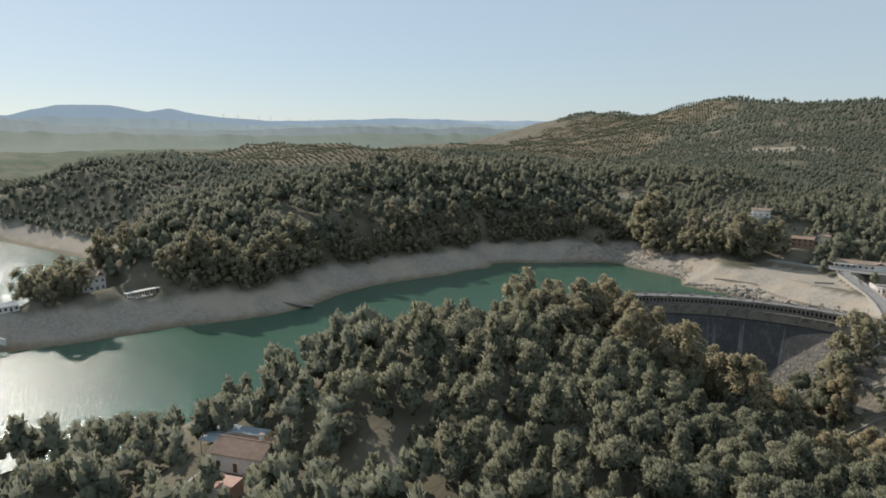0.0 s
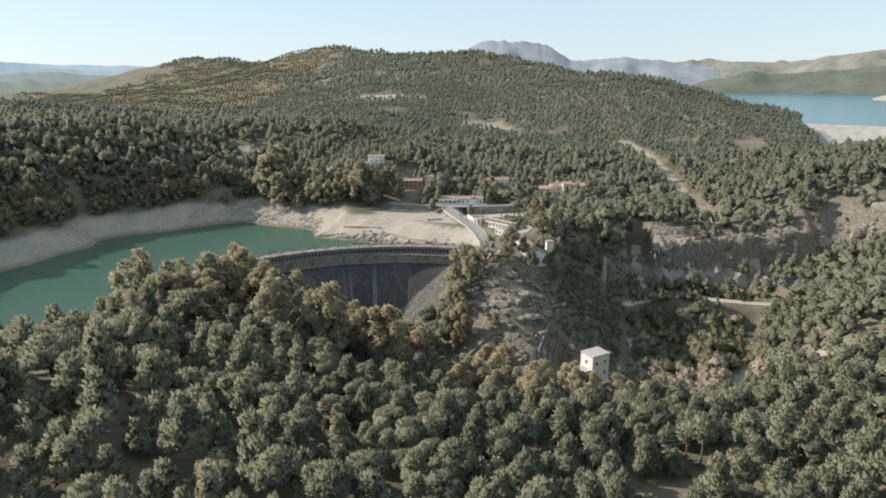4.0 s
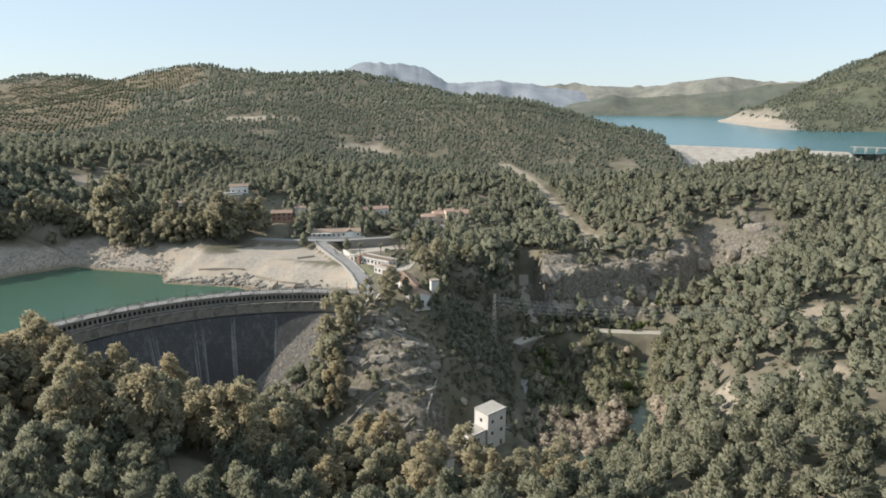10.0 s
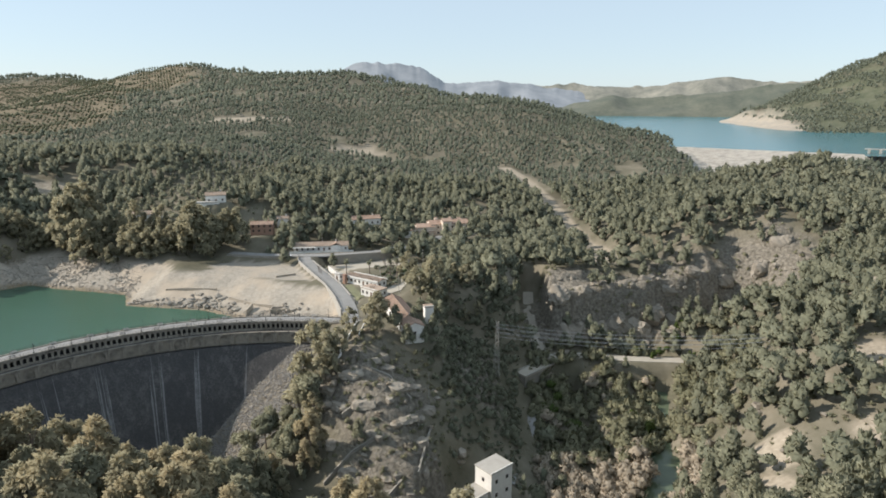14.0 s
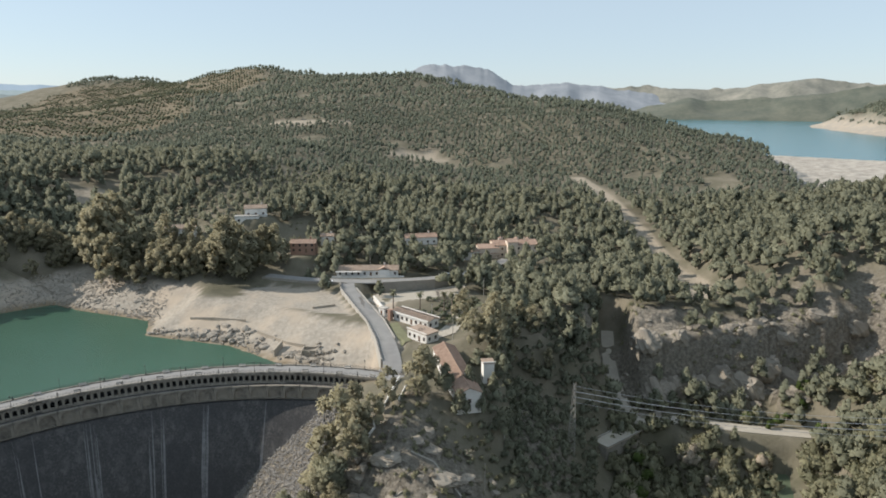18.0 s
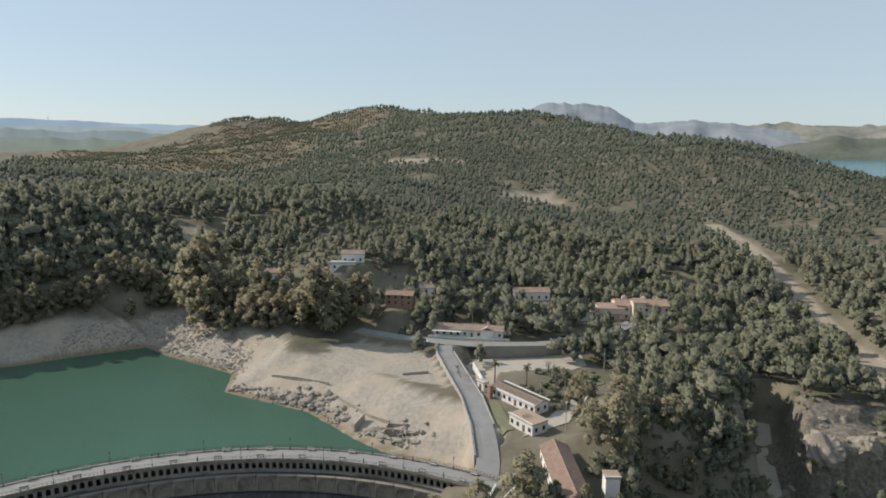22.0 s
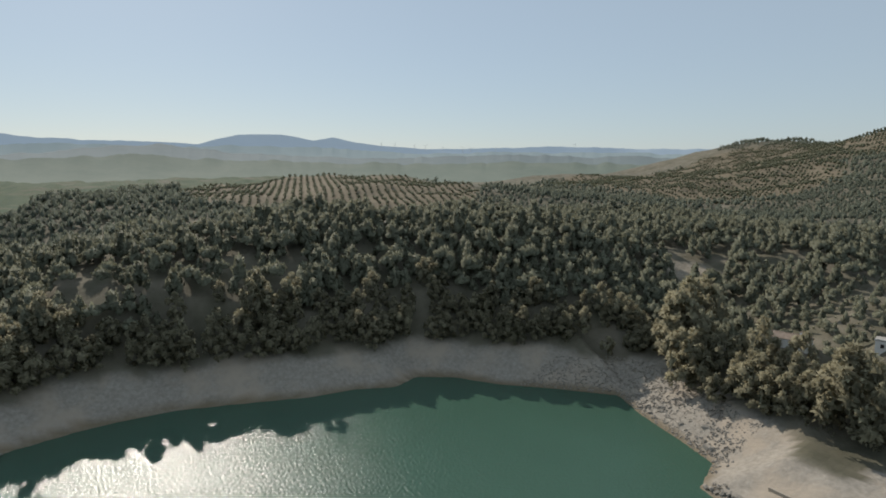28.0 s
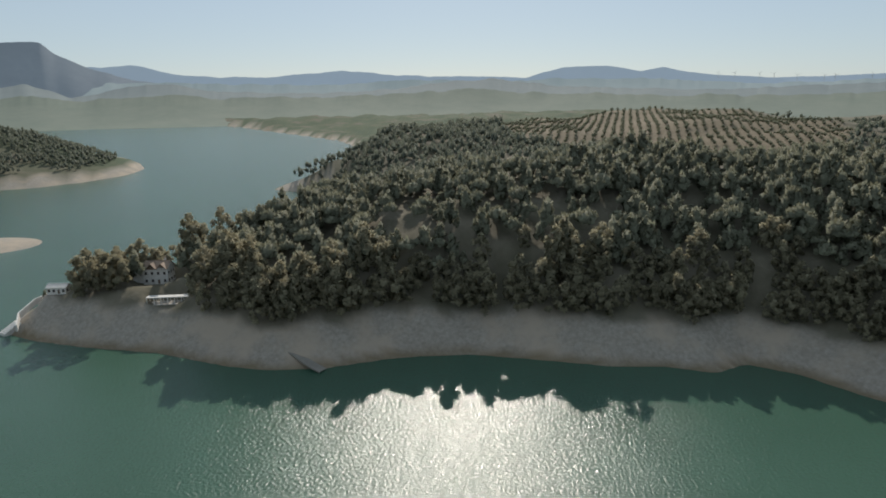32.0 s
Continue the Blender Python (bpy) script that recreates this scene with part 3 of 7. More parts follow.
M_GROUND, _t, _p = nodes_of("dry_ground")
_a1, _a2 = put(_t, "ShaderNodeAttribute"), put(_t, "ShaderNodeAttribute")
_a1.attribute_name, _a2.attribute_name = "cover", "cover_b"
_s1, _s2 = put(_t, "ShaderNodeSeparateColor"), put(_t, "ShaderNodeSeparateColor")
_t.links.new(_a1.outputs["Color"], _s1.inputs[0])
_t.links.new(_a2.outputs["Color"], _s2.inputs[0])
_n1, _n2, _n3 = noise_node(_t, 0.05, 6), noise_node(_t, 0.6, 5), noise_node(_t, 0.012, 4)
_c = ramp(_t, _n1.outputs[0], [(0.3, (0.1, 0.096, 0.066)), (0.5, (0.15, 0.137, 0.1)), (0.72, (0.22, 0.194, 0.15))]).outputs[0]
_field = ramp(_t, _n3.outputs[0], [(0.35, (0.05, 0.08, 0.045)), (0.52, (0.075, 0.1, 0.055)), (0.66, (0.125, 0.118, 0.085))]).outputs[0]
_c = mixed(_t, _s2.outputs[2], _c, _field)
_soil = ramp(_t, _n2.outputs[0], [(0.3, (0.26, 0.222, 0.17)), (0.7, (0.39, 0.34, 0.27))]).outputs[0]
_c = mixed(_t, _s1.outputs[1], _c, _soil)
_c = mixed(_t, _s1.outputs[2], _c, ramp(_t, _n2.outputs[0], [(0.3, (0.155, 0.128, 0.085)), (0.7, (0.225, 0.187, 0.132))]).outputs[0])
_c = mixed(_t, _s2.outputs[0], _c, ramp(_t, _n2.outputs[0], [(0.3, (0.15, 0.134, 0.106)), (0.52, (0.25, 0.225, 0.185)), (0.7, (0.36, 0.325, 0.27))]).outputs[0])
_bank = ramp(_t, _n2.outputs[0], [(0.22, (0.24, 0.214, 0.178)), (0.5, (0.32, 0.29, 0.245)), (0.78, (0.41, 0.373, 0.317))]).outputs[0]
_bank = mixed(_t, ramp(_t, _n1.outputs[0], [(0.45, (0, 0, 0)), (0.62, (1, 1, 1))]).outputs[0], _bank, (0.4, 0.34, 0.27))
_c = mixed(_t, _s1.outputs[0], _c, _bank)
_c = mixed(_t, _s2.outputs[1], _c, (0.17, 0.13, 0.075))
_t.links.new(_c, _p.inputs["Base Color"])
_p.inputs["Roughness"].default_value, _p.inputs["Specular IOR Level"].default_value = 0.95, 0.15
_b = put(_t, "ShaderNodeBump", Strength=0.7, Distance=0.5)
_t.links.new(_n2.outputs[0], _b.inputs["Height"])
_n4 = noise_node(_t, 0.22, 9, 0.68)
_mul = put(_t, "ShaderNodeMath")
_mul.operation = "MULTIPLY"
_t.links.new(_n4.outputs[0], _mul.inputs[0])
_t.links.new(_s2.outputs[0], _mul.inputs[1])
_b2 = put(_t, "ShaderNodeBump", Strength=1.0, Distance=4.0)
_t.links.new(_mul.outputs[0], _b2.inputs["Height"])
_t.links.new(_b.outputs[0], _b2.inputs["Normal"])
_t.links.new(_b2.outputs[0], _p.inputs["Normal"])

gx = spread_axis(-400, 250, 3.0, 4700, 1.065)
gy = spread_axis(-110, 560, 3.0, 4700, 1.065)
gx = np.sort(np.concatenate([gx, gx[(gx > -50) & (gx < 10)] + 1.5, gx[(gx > 50) & (gx < 190)] + 1.5]))
gy = np.sort(np.concatenate([gy, gy[(gy > 200) & (gy < 262)] + 1.5, gy[(gy > 340) & (gy < 396)] + 1.5]))
GX, GY = np.meshgrid(gx, gy)
GZ = ground(GX, GY)
_rr, _aa = np.hypot(GX - DAM_C[0], GY - DAM_C[1]) + 12.4, np.degrees(np.arctan2(GY - DAM_C[1], GX - DAM_C[0]))
_over, _down = scree(_rr, _aa)
_scree = (_aa > 82) & (_aa < 109) & (_down < 38) & (_rr < 134) & (GZ < _over + 1.2)
_rk = np.maximum(rocky(GX, GY), _scree)
GZ += ((GX > -215) & (GX < -48) & (GY > 300) & (GY < 392) & (GZ < 11) & (GZ > 0.6)) * (0.45 * grain(GX, GY, 9, 4, 54) - 0.25 * np.abs(grain(GX, GY, 16, 2, 55)))
GZ += rocky(GX, GY) * 1.1 * grain(GX, GY, 8, 4, 41)
_i = np.arange(len(gx) * len(gy)).reshape(len(gy), len(gx))
_f = np.stack([_i[:-1, :-1], _i[:-1, 1:], _i[1:, 1:], _i[1:, :-1]], -1).reshape(-1, 4)
me = mesh_of("ground", np.stack([GX, GY, GZ], -1).reshape(-1, 3), _f, M_GROUND, True)
_rk = np.where((GX > 30) & (GZ < -23.2), 0, _rk)
_sd, _ld = shore_dist(GX, GY), lake_dist(GX, GY)
_bankmask = np.where(below_dam(GX, GY), 0, 1 - soft(np.where(GX < -240, 15, 20), np.where(GX < -240, 20, 28), _sd + 2.5 * grain(GX, GY, 12, 3, 51)))
_bankmask = np.maximum(_bankmask, 1 - soft(np.where(GX > 700, 45, 28), np.where(GX > 700, 95, 50), _ld))
_beach = ((GX > -215) & (GY > 300) & (GZ < 11.9) & (_sd < 60) & (GX < -48) & (GY < 392)) * 1.0
_bankmask = np.maximum(_bankmask, _beach)
_bankmask = np.where(island(GX, GY) > 11 + grain(GX, GY, 25, 2, 52), 0, _bankmask)
_wet = (1 - soft(0.8, 3.4, np.abs(_sd) + 0.6 * grain(GX, GY, 10, 2, 53))) * 0.8
_fieldmask = soft(-700, -1100, GX) * (1 - soft(700, 1400, GY)) + soft(2300, 2800, GY) * soft(300, -300, GX) + 0.5 * soft(700, 900, GX) * soft(1150, 1350, GY)
for nm, chans in (("cover", (_bankmask, clear(GX, GY), groves(GX, GY) * 1.0)), ("cover_b", (_rk, _wet, np.clip(_fieldmask, 0, 1)))):
    col = np.stack([*(np.broadcast_to(c, GX.shape) for c in chans), np.ones_like(GX)], -1).astype(np.float32)
    me.attributes.new(nm, "FLOAT_COLOR", "POINT").data.foreach_set("color", col.ravel())
tagged(new("ground", me), "dry Mediterranean hills with pale drawn-down banks", "ground", kind="structure")


def sheet(name, ring, z, material, label):
    bm = bmesh.new()
    vs = [bm.verts.new((x, y, z)) for x, y in ring]
    for tri in tessellate_polygon([[Vector((x, y, 0)) for x, y in ring]]):
        f = bm.faces.new([vs[i] for i in tri])
        f.normal_update()
        if f.normal.z < 0:
            f.normal_flip()
    return tagged(part(name, bm, material), label, "water", kind="structure")


sheet("water", [(-25, 300), (-25, 430), (-4600, 430), (-4600, -3600), (-178, -3600), (-178, 208), (-171, 210), (-152, 241.6), (-120.7, 268), (-82.2, 282), (-41.2, 282)], 0.0, M_WATER,
      "calm green reservoir water with fine ripples")
sheet("upper_lake_water", [(200, 1080), (352, 976), (545, 839), (590, 835), (735, 985), (890, 1180), (2600, 1250), (2600, 4300), (200, 4300)], LAKE_Z, M_LAKE, "blue water of the upper lake")
sheet("river_water", [(124, 345), (99, 335), (92, 300), (78, 256), (60, 234), (20, 224), (0, 200), (2, 180), (30, 180), (60, 204), (90, 224), (108, 262), (122, 300)], -37.6, M_RIVER, "shallow murky river water")

# ---- the dam ----
def arc(r, deg, z):
    r -= 12.4
    return Vector((DAM_C[0] + r * math.cos(radians(deg)), DAM_C[1] + r * math.sin(radians(deg)), z))


def on_arc(r, deg, z, turn=0.0):
    """A pose on the dam's arc: local x runs along the crest, local -y looks downstream."""
    p = arc(r, deg, z)
    return pose(p.x, p.y, p.z, 0, 0, deg - 90 + turn)


A0, A1 = 75.5, 160.0
BAY = math.degrees(1.92 / DAM_R)
BAYS = int((A1 - A0) / BAY)
dam = thing("dam", Matrix.Identity(4), "curved grey masonry dam with an arcaded parapet and dark stained face", "dam")


def swept(profile, a0, a1, steps):
    """A closed outline (radius, height) swept along the dam's arc."""
    bm = bmesh.new()
    rings = []
    for k in range(steps + 1):
        a = a0 + (a1 - a0) * k / steps
        rings.append([bm.verts.new(arc(r, a, z)) for r, z in profile])
    n = len(profile)
    for p, q in zip(rings, rings[1:]):
        for i in range(n):
            bm.faces.new((p[i], p[(i + 1) % n], q[(i + 1) % n], q[i]))
    bm.faces.new(rings[0])
    bm.faces.new(rings[-1][::-1])
    bmesh.ops.recalc_face_normals(bm, faces=bm.faces[:])
    return bm


part("body", swept([(127.6, 8.6), (127.6, 3.5), (126.6, 3.2), (94, -48), (136, -48), (136, 8.6)], A0, A1, 60), M_STONE, dam, "dark stained coursed stone face")
part("niche_wall", swept([(127.3, 3.7), (127.6, 3.7), (127.6, 8.6), (127.3, 8.6)], A0, A1, 60), M_CORNICE, dam)
part("deck", swept([(128.9, 11.95), (132.4, 11.95), (132.4, 8.6), (135.2, 8.6), (135.2, 12.38), (131.6, 12.46), (128.9, 12.4)], A0, A1, 90), M_CONCRETE, dam)
part("crest_road", swept([(130.2, 12.35), (134.4, 12.35), (134.4, 12.47), (132.3, 12.5), (130.2, 12.47)], A0, A1, 60), M_ASPHALT, dam, "pale worn road along the crest")
part("upstream_kerb", swept([(134.5, 12.3), (135.1, 12.3), (135.1, 12.75), (134.5, 12.75)], A0, A1, 60), M_CORNICE, dam)


def arch_panel(width, height, depth, open_w, spring, sides=7, through_=True, floor=0.35):
    """A wall panel with a round-headed opening, its front at y = 0 and its back at y = depth."""
    bm = bmesh.new()
    w = width / 2
    r = open_w / 2
    edge = [(-r, floor)] + [(-r, spring)] + [(-r * math.cos(math.pi * i / sides), spring + r * math.sin(math.pi * i / sides)) for i in range(1, sides)] + [(r, spring), (r, floor)]
    outer = []
    for x, z in edge:
        if z <= spring:
            outer.append((math.copysign(w, x), z))
        else:
            outer.append((x / r * w, height))
    outer[0], outer[-1] = (-w, floor), (w, floor)
    grid_ = []
    for y in (0, depth):
        grid_.append(([bm.verts.new((x, y, z)) for x, z in edge], [bm.verts.new((x, y, z)) for x, z in outer]))
    (e0, o0), (e1, o1) = grid_
    for i in range(len(edge) - 1):
        bm.faces.new((o0[i], e0[i], e0[i + 1], o0[i + 1]))
        bm.faces.new((o1[i], o1[i + 1], e1[i + 1], e1[i]))
        bm.faces.new((e0[i], e1[i], e1[i + 1], e0[i + 1]))
    for i in range(len(edge) - 1):
        bm.faces.new((o0[i], o0[i + 1], o1[i + 1], o1[i]))
    # the sill under the opening
    bmesh.ops.recalc_face_normals(bm, faces=bm.faces[:])
    box(-w, w, 0, depth, 0, floor, bm)
    return bm


bay_mesh = bpy.data.meshes.new("parapet_bay")
_bm = arch_panel(1.92, 2.72, 0.55, 1.18, 1.7, floor=0.3)
_bm.to_mesh(bay_mesh)
_bm.free()
bay_mesh.materials.append(M_CORNICE)
gallery = part("arcade_back", swept([(132.1, 8.7), (132.4, 8.7), (132.4, 11.95), (132.1, 11.95)], A0, A1, 60), M_STONE, dam, "dark gallery behind the small arches")
for k in range(BAYS):
    a = A0 + (k + 0.5) * BAY
    part("arched_bay", bay_mesh, None, dam, at=on_arc(128.95, a, 9.2))
part("string_course", swept([(128.6, 8.75), (129.7, 8.75), (129.7, 9.2), (128.6, 9.2)], A0, A1, 60), M_CORNICE, dam)
part("coping", swept([(128.72, 11.9), (129.6, 11.9), (129.6, 12.45), (128.72, 12.4)], A0, A1, 60), M_CORNICE, dam)
part("parapet", swept([(128.85, 12.4), (129.15, 12.4), (129.15, 12.68), (128.85, 12.68)], A0, A1, 60), M_CORNICE, dam)
big_mesh = bpy.data.meshes.new("corbel_arch")
_bm = arch_panel(5.62, 4.55, 1.0, 4.3, 1.9, 9, floor=0.05)
_bm.to_mesh(big_mesh)
_bm.free()
big_mesh.materials.append(M_CORNICE)
for k in range(BAYS // 3):
    a = A0 + (3 * k + 1.5) * BAY
    part("corbel_arch", big_mesh, None, dam, at=on_arc(126.75, a, 4.15))
rail, front = bmesh.new(), bmesh.new()
for k in range(BAYS * 2 + 1):
    a = A0 + k * BAY / 2
    tube(rail, arc(134.8, a, 12.7), arc(134.8, a, 13.65), 0.035, sides=4)
    tube(front, arc(129.0, a, 12.6), arc(129.0, a, 13.5), 0.035, sides=4)
for z in (13.05, 13.5):
    for k in range(BAYS):
        tube(front, arc(129.0, A0 + k * BAY, z), arc(129.0, A0 + (k + 1) * BAY, z), 0.03, sides=4)
for z in (13.05, 13.35, 13.65):
    for k in range(BAYS):
        tube(rail, arc(134.8, A0 + k * BAY, z), arc(134.8, A0 + (k + 1) * BAY, z), 0.03, sides=4)
part("iron_railing", front, M_IRON, dam, "thin dark iron railing on the valley side")
part("iron_railing", rail, M_IRON, dam, "thin dark iron railing on the water side")
# pale streaks of seepage are buttress-like drains on the face
_s = random.Random(17)
for mid_, wide, count in ((108.0, 1.1, 7), (125.0, 2.2, 10), (98.0, 0.8, 4), (116.0, 3.5, 5), (134.0, 3.0, 5)):
    for k in range(count):
        a, wdt = mid_ + _s.uniform(-0.5, 0.5) * wide, _s.uniform(0.2, 1.25)
        z0, z1 = (3.0, _s.uniform(-44, -24)) if k % 2 else (_s.uniform(-12, 2), _s.uniform(-44, -20))
        bm = bmesh.new()
        rows = []
        for j in range(13):
            z = z0 + (z1 - z0) * j / 12
            r = 126.6 - (3.2 - z) * 0.636 - 0.04
            da = math.degrees(wdt / 2 / 108) * (0.35 + 0.9 * abs(noise.noise((a * 3, z * 0.3, 5)))) * math.sin(math.pi * (j + 0.6) / 13)
            c = a + 0.1 * noise.noise((a, z * 0.15, 2))
            rows.append([bm.verts.new(arc(r, c - da, z)), bm.verts.new(arc(r, c + da, z))])
        for p, q in zip(rows, rows[1:]):
            bm.faces.new((p[0], p[1], q[1], q[0]))
        part("seepage_streak", bm, M_STREAK, dam, "pale lime streak running down the face")


def lamp_post():
    ob = thing("lamp_post", Matrix.Identity(4), "slender dark iron lamp post on the dam crest", "street lamp", "lamps along the crest")
    bm = tube(bmesh.new(), (0, 0, 0), (0, 0, 0.7), 0.16, 0.11, 8)
    tube(bm, (0, 0, 0.7), (0, 0, 3.1), 0.06, 0.04, 8)
    part("pole", bm, M_IRON, ob)
    bm = tube(bmesh.new(), (0, 0, 3.1), (0, 0, 3.55), 0.1, 0.2, 6)
    tube(bm, (0, 0, 3.55), (0, 0, 3.75), 0.22, 0.03, 6)
    part("lantern", bm, M_IRON, ob)
    return ob


def bench():
    ob = thing("bench", Matrix.Identity(4), "pale stone bench with a backrest on the dam crest", "bench", "benches along the crest")
    part("seat", box(-1.1, 1.1, -0.28, 0.28, 0.4, 0.52, bevel=0.03), M_WOOD, ob)
    part("backrest", box(-1.1, 1.1, 0.2, 0.3, 0.6, 1.0, bevel=0.02), M_WOOD, ob)
    for x in (-0.8, 0.8):
        part("leg", box(x - 0.1, x + 0.1, -0.22, 0.28, 0, 0.6), M_WOOD, ob)
    return ob


def bollard():
    ob = thing("bollard", Matrix.Identity(4), "short stout black iron post on the dam crest", "bollard", "posts along the crest")
    part("shaft", tube(bmesh.new(), (0, 0, 0), (0, 0, 1.25), 0.17, 0.13, 8), M_IRON, ob)
    part("cap", tube(bmesh.new(), (0, 0, 1.25), (0, 0, 1.5), 0.2, 0.08, 8), M_IRON, ob)
    return ob


_first = {}
for j in range(14):
    a = A0 + 4.0 + j * 5.75
    for make, r, b in ((bench, 134.1, a), (bench, 129.75, a + 0.7), ((lamp_post, bollard)[j % 2], 134.35, a + 2.9), ((bollard, lamp_post)[j % 2], 129.45, a + 3.3)):
        m = on_arc(r, b, 12.5)
        if make in _first:
            copy_thing(_first[make], m)
        else:
            _first[make] = make()
            _first[make].matrix_basis = m


# ---- roads ----
def strip(name, line, half, material, label, lift=0.0, kerb=None):
    bm = bmesh.new()
    pts = [Vector(p) for p in line]
    fine = []
    for i in range(len(pts) - 1):
        p0, p1, p2, p3 = pts[max(i - 1, 0)], pts[i], pts[i + 1], pts[min(i + 2, len(pts) - 1)]
        for j in range(6):
            u = j / 6
            fine.append(0.5 * (2 * p1 + (p2 - p0) * u + (2 * p0 - 5 * p1 + 4 * p2 - p3) * u * u + (3 * p1 - p0 - 3 * p2 + p3) * u ** 3))
    fine.append(pts[-1])
    rows = []
    for i, p in enumerate(fine):
        d = (fine[min(i + 1, len(fine) - 1)] - fine[max(i - 1, 0)])
        d.z = 0
        d.normalize()
        s = Vector((d.y, -d.x, 0))
        rows.append([bm.verts.new(p + s * half * k + Vector((0, 0, lift + z))) for k, z in ((-1, -0.5), (-1, 0), (0, 0.06), (1, 0), (1, -0.5))])
    for p, q in zip(rows, rows[1:]):
        for i in range(4):
            bm.faces.new((p[i], p[i + 1], q[i + 1], q[i]))
    return tagged(part(name, bm, material), label, "road", kind="structure")


strip("road_dam", ROAD_DAM, 3.3, M_ASPHALT, "pale asphalt road leading off the dam")
strip("road_village", ROAD_UP, 3.2, M_ASPHALT, "pale asphalt road above the retaining wall")
strip("road_gorge", ROAD_GORGE, 3.0, M_GRAVEL, "pale gravel road on the gorge floor")


def wall_run(name, line, half, h0, h1, material, label, group=""):
    """A wall along a line of (x, y, z): from h0 under to h1 over it."""
    bm = bmesh.new()
    rows = []
    for i, p in enumerate(line):
        d = Vector(line[min(i + 1, len(line) - 1)]) - Vector(line[max(i - 1, 0)])
        d.z = 0
        d.normalize()
        s = Vector((d.y, -d.x, 0)) * half
        c = Vector(p)
        rows.append([bm.verts.new(c + v) for v in (s + Vector((0, 0, -h0)), s + Vector((0, 0, h1)), -s + Vector((0, 0, h1)), -s + Vector((0, 0, -h0)))])
    for p, q in zip(rows, rows[1:]):
        for i in range(4):
            bm.faces.new((p[i], p[(i + 1) % 4], q[(i + 1) % 4], q[i]))
    bm.faces.new(rows[0])
    bm.faces.new(rows[-1][::-1])
    bmesh.ops.recalc_face_normals(bm, faces=bm.faces[:])
    return tagged(part(name, bm, material), label, "wall", group)


def offset(line, side):
    out = []
    for i, p in enumerate(line):
        d = Vector(line[min(i + 1, len(line) - 1)]) - Vector(line[max(i - 1, 0)])
        d.z = 0
        d.normalize()
        out.append((p[0] + d.y * side, p[1] - d.x * side, p[2]))
    return out


wall_run("beach_retaining_wall", offset(ROAD_UP[:3], 3.9), 0.35, 6.5, 0.3, M_WALLGREY, "grey masonry wall holding the road above the beach")
wall_run("retaining_wall", offset(ROAD_UP[3:], 3.9), 0.35, 7.5, 0.5, M_WALLGREY, "tall grey masonry retaining wall under the road")
wall_run("road_wall", offset(ROAD_DAM[1:], -3.7), 0.3, 5.0, 0.7, M_CONCRETE, "pale concrete wall along the road above the beach")
wall_run("terrace_wall", offset(ROAD_DAM[2:-1], 3.7), 0.2, 5.0, 0.35, M_CONCRETE, "low concrete wall beside the road")


# ---- houses ----
def gable(bm, L, W, z, rise, over=0.4, thick=0.22):
    x, y = L / 2 + over, W / 2 + over
    for s in (1, -1):
        vs = [bm.verts.new(v) for v in ((-x, s * y, z - 0.15), (x, s * y, z - 0.15), (x, 0, z + rise), (-x, 0, z + rise),
                                          (-x, s * y, z - 0.15 + thick), (x, s * y, z - 0.15 + thick), (x, 0, z + rise + thick), (-x, 0, z + rise + thick))]
        for q in ((0, 1, 2, 3), (4, 5, 6, 7), (0, 1, 5, 4), (1, 2, 6, 5), (3, 0, 4, 7)):
            bm.faces.new([vs[i] for i in q])
    bmesh.ops.recalc_face_normals(bm, faces=bm.faces[:])
    return bm


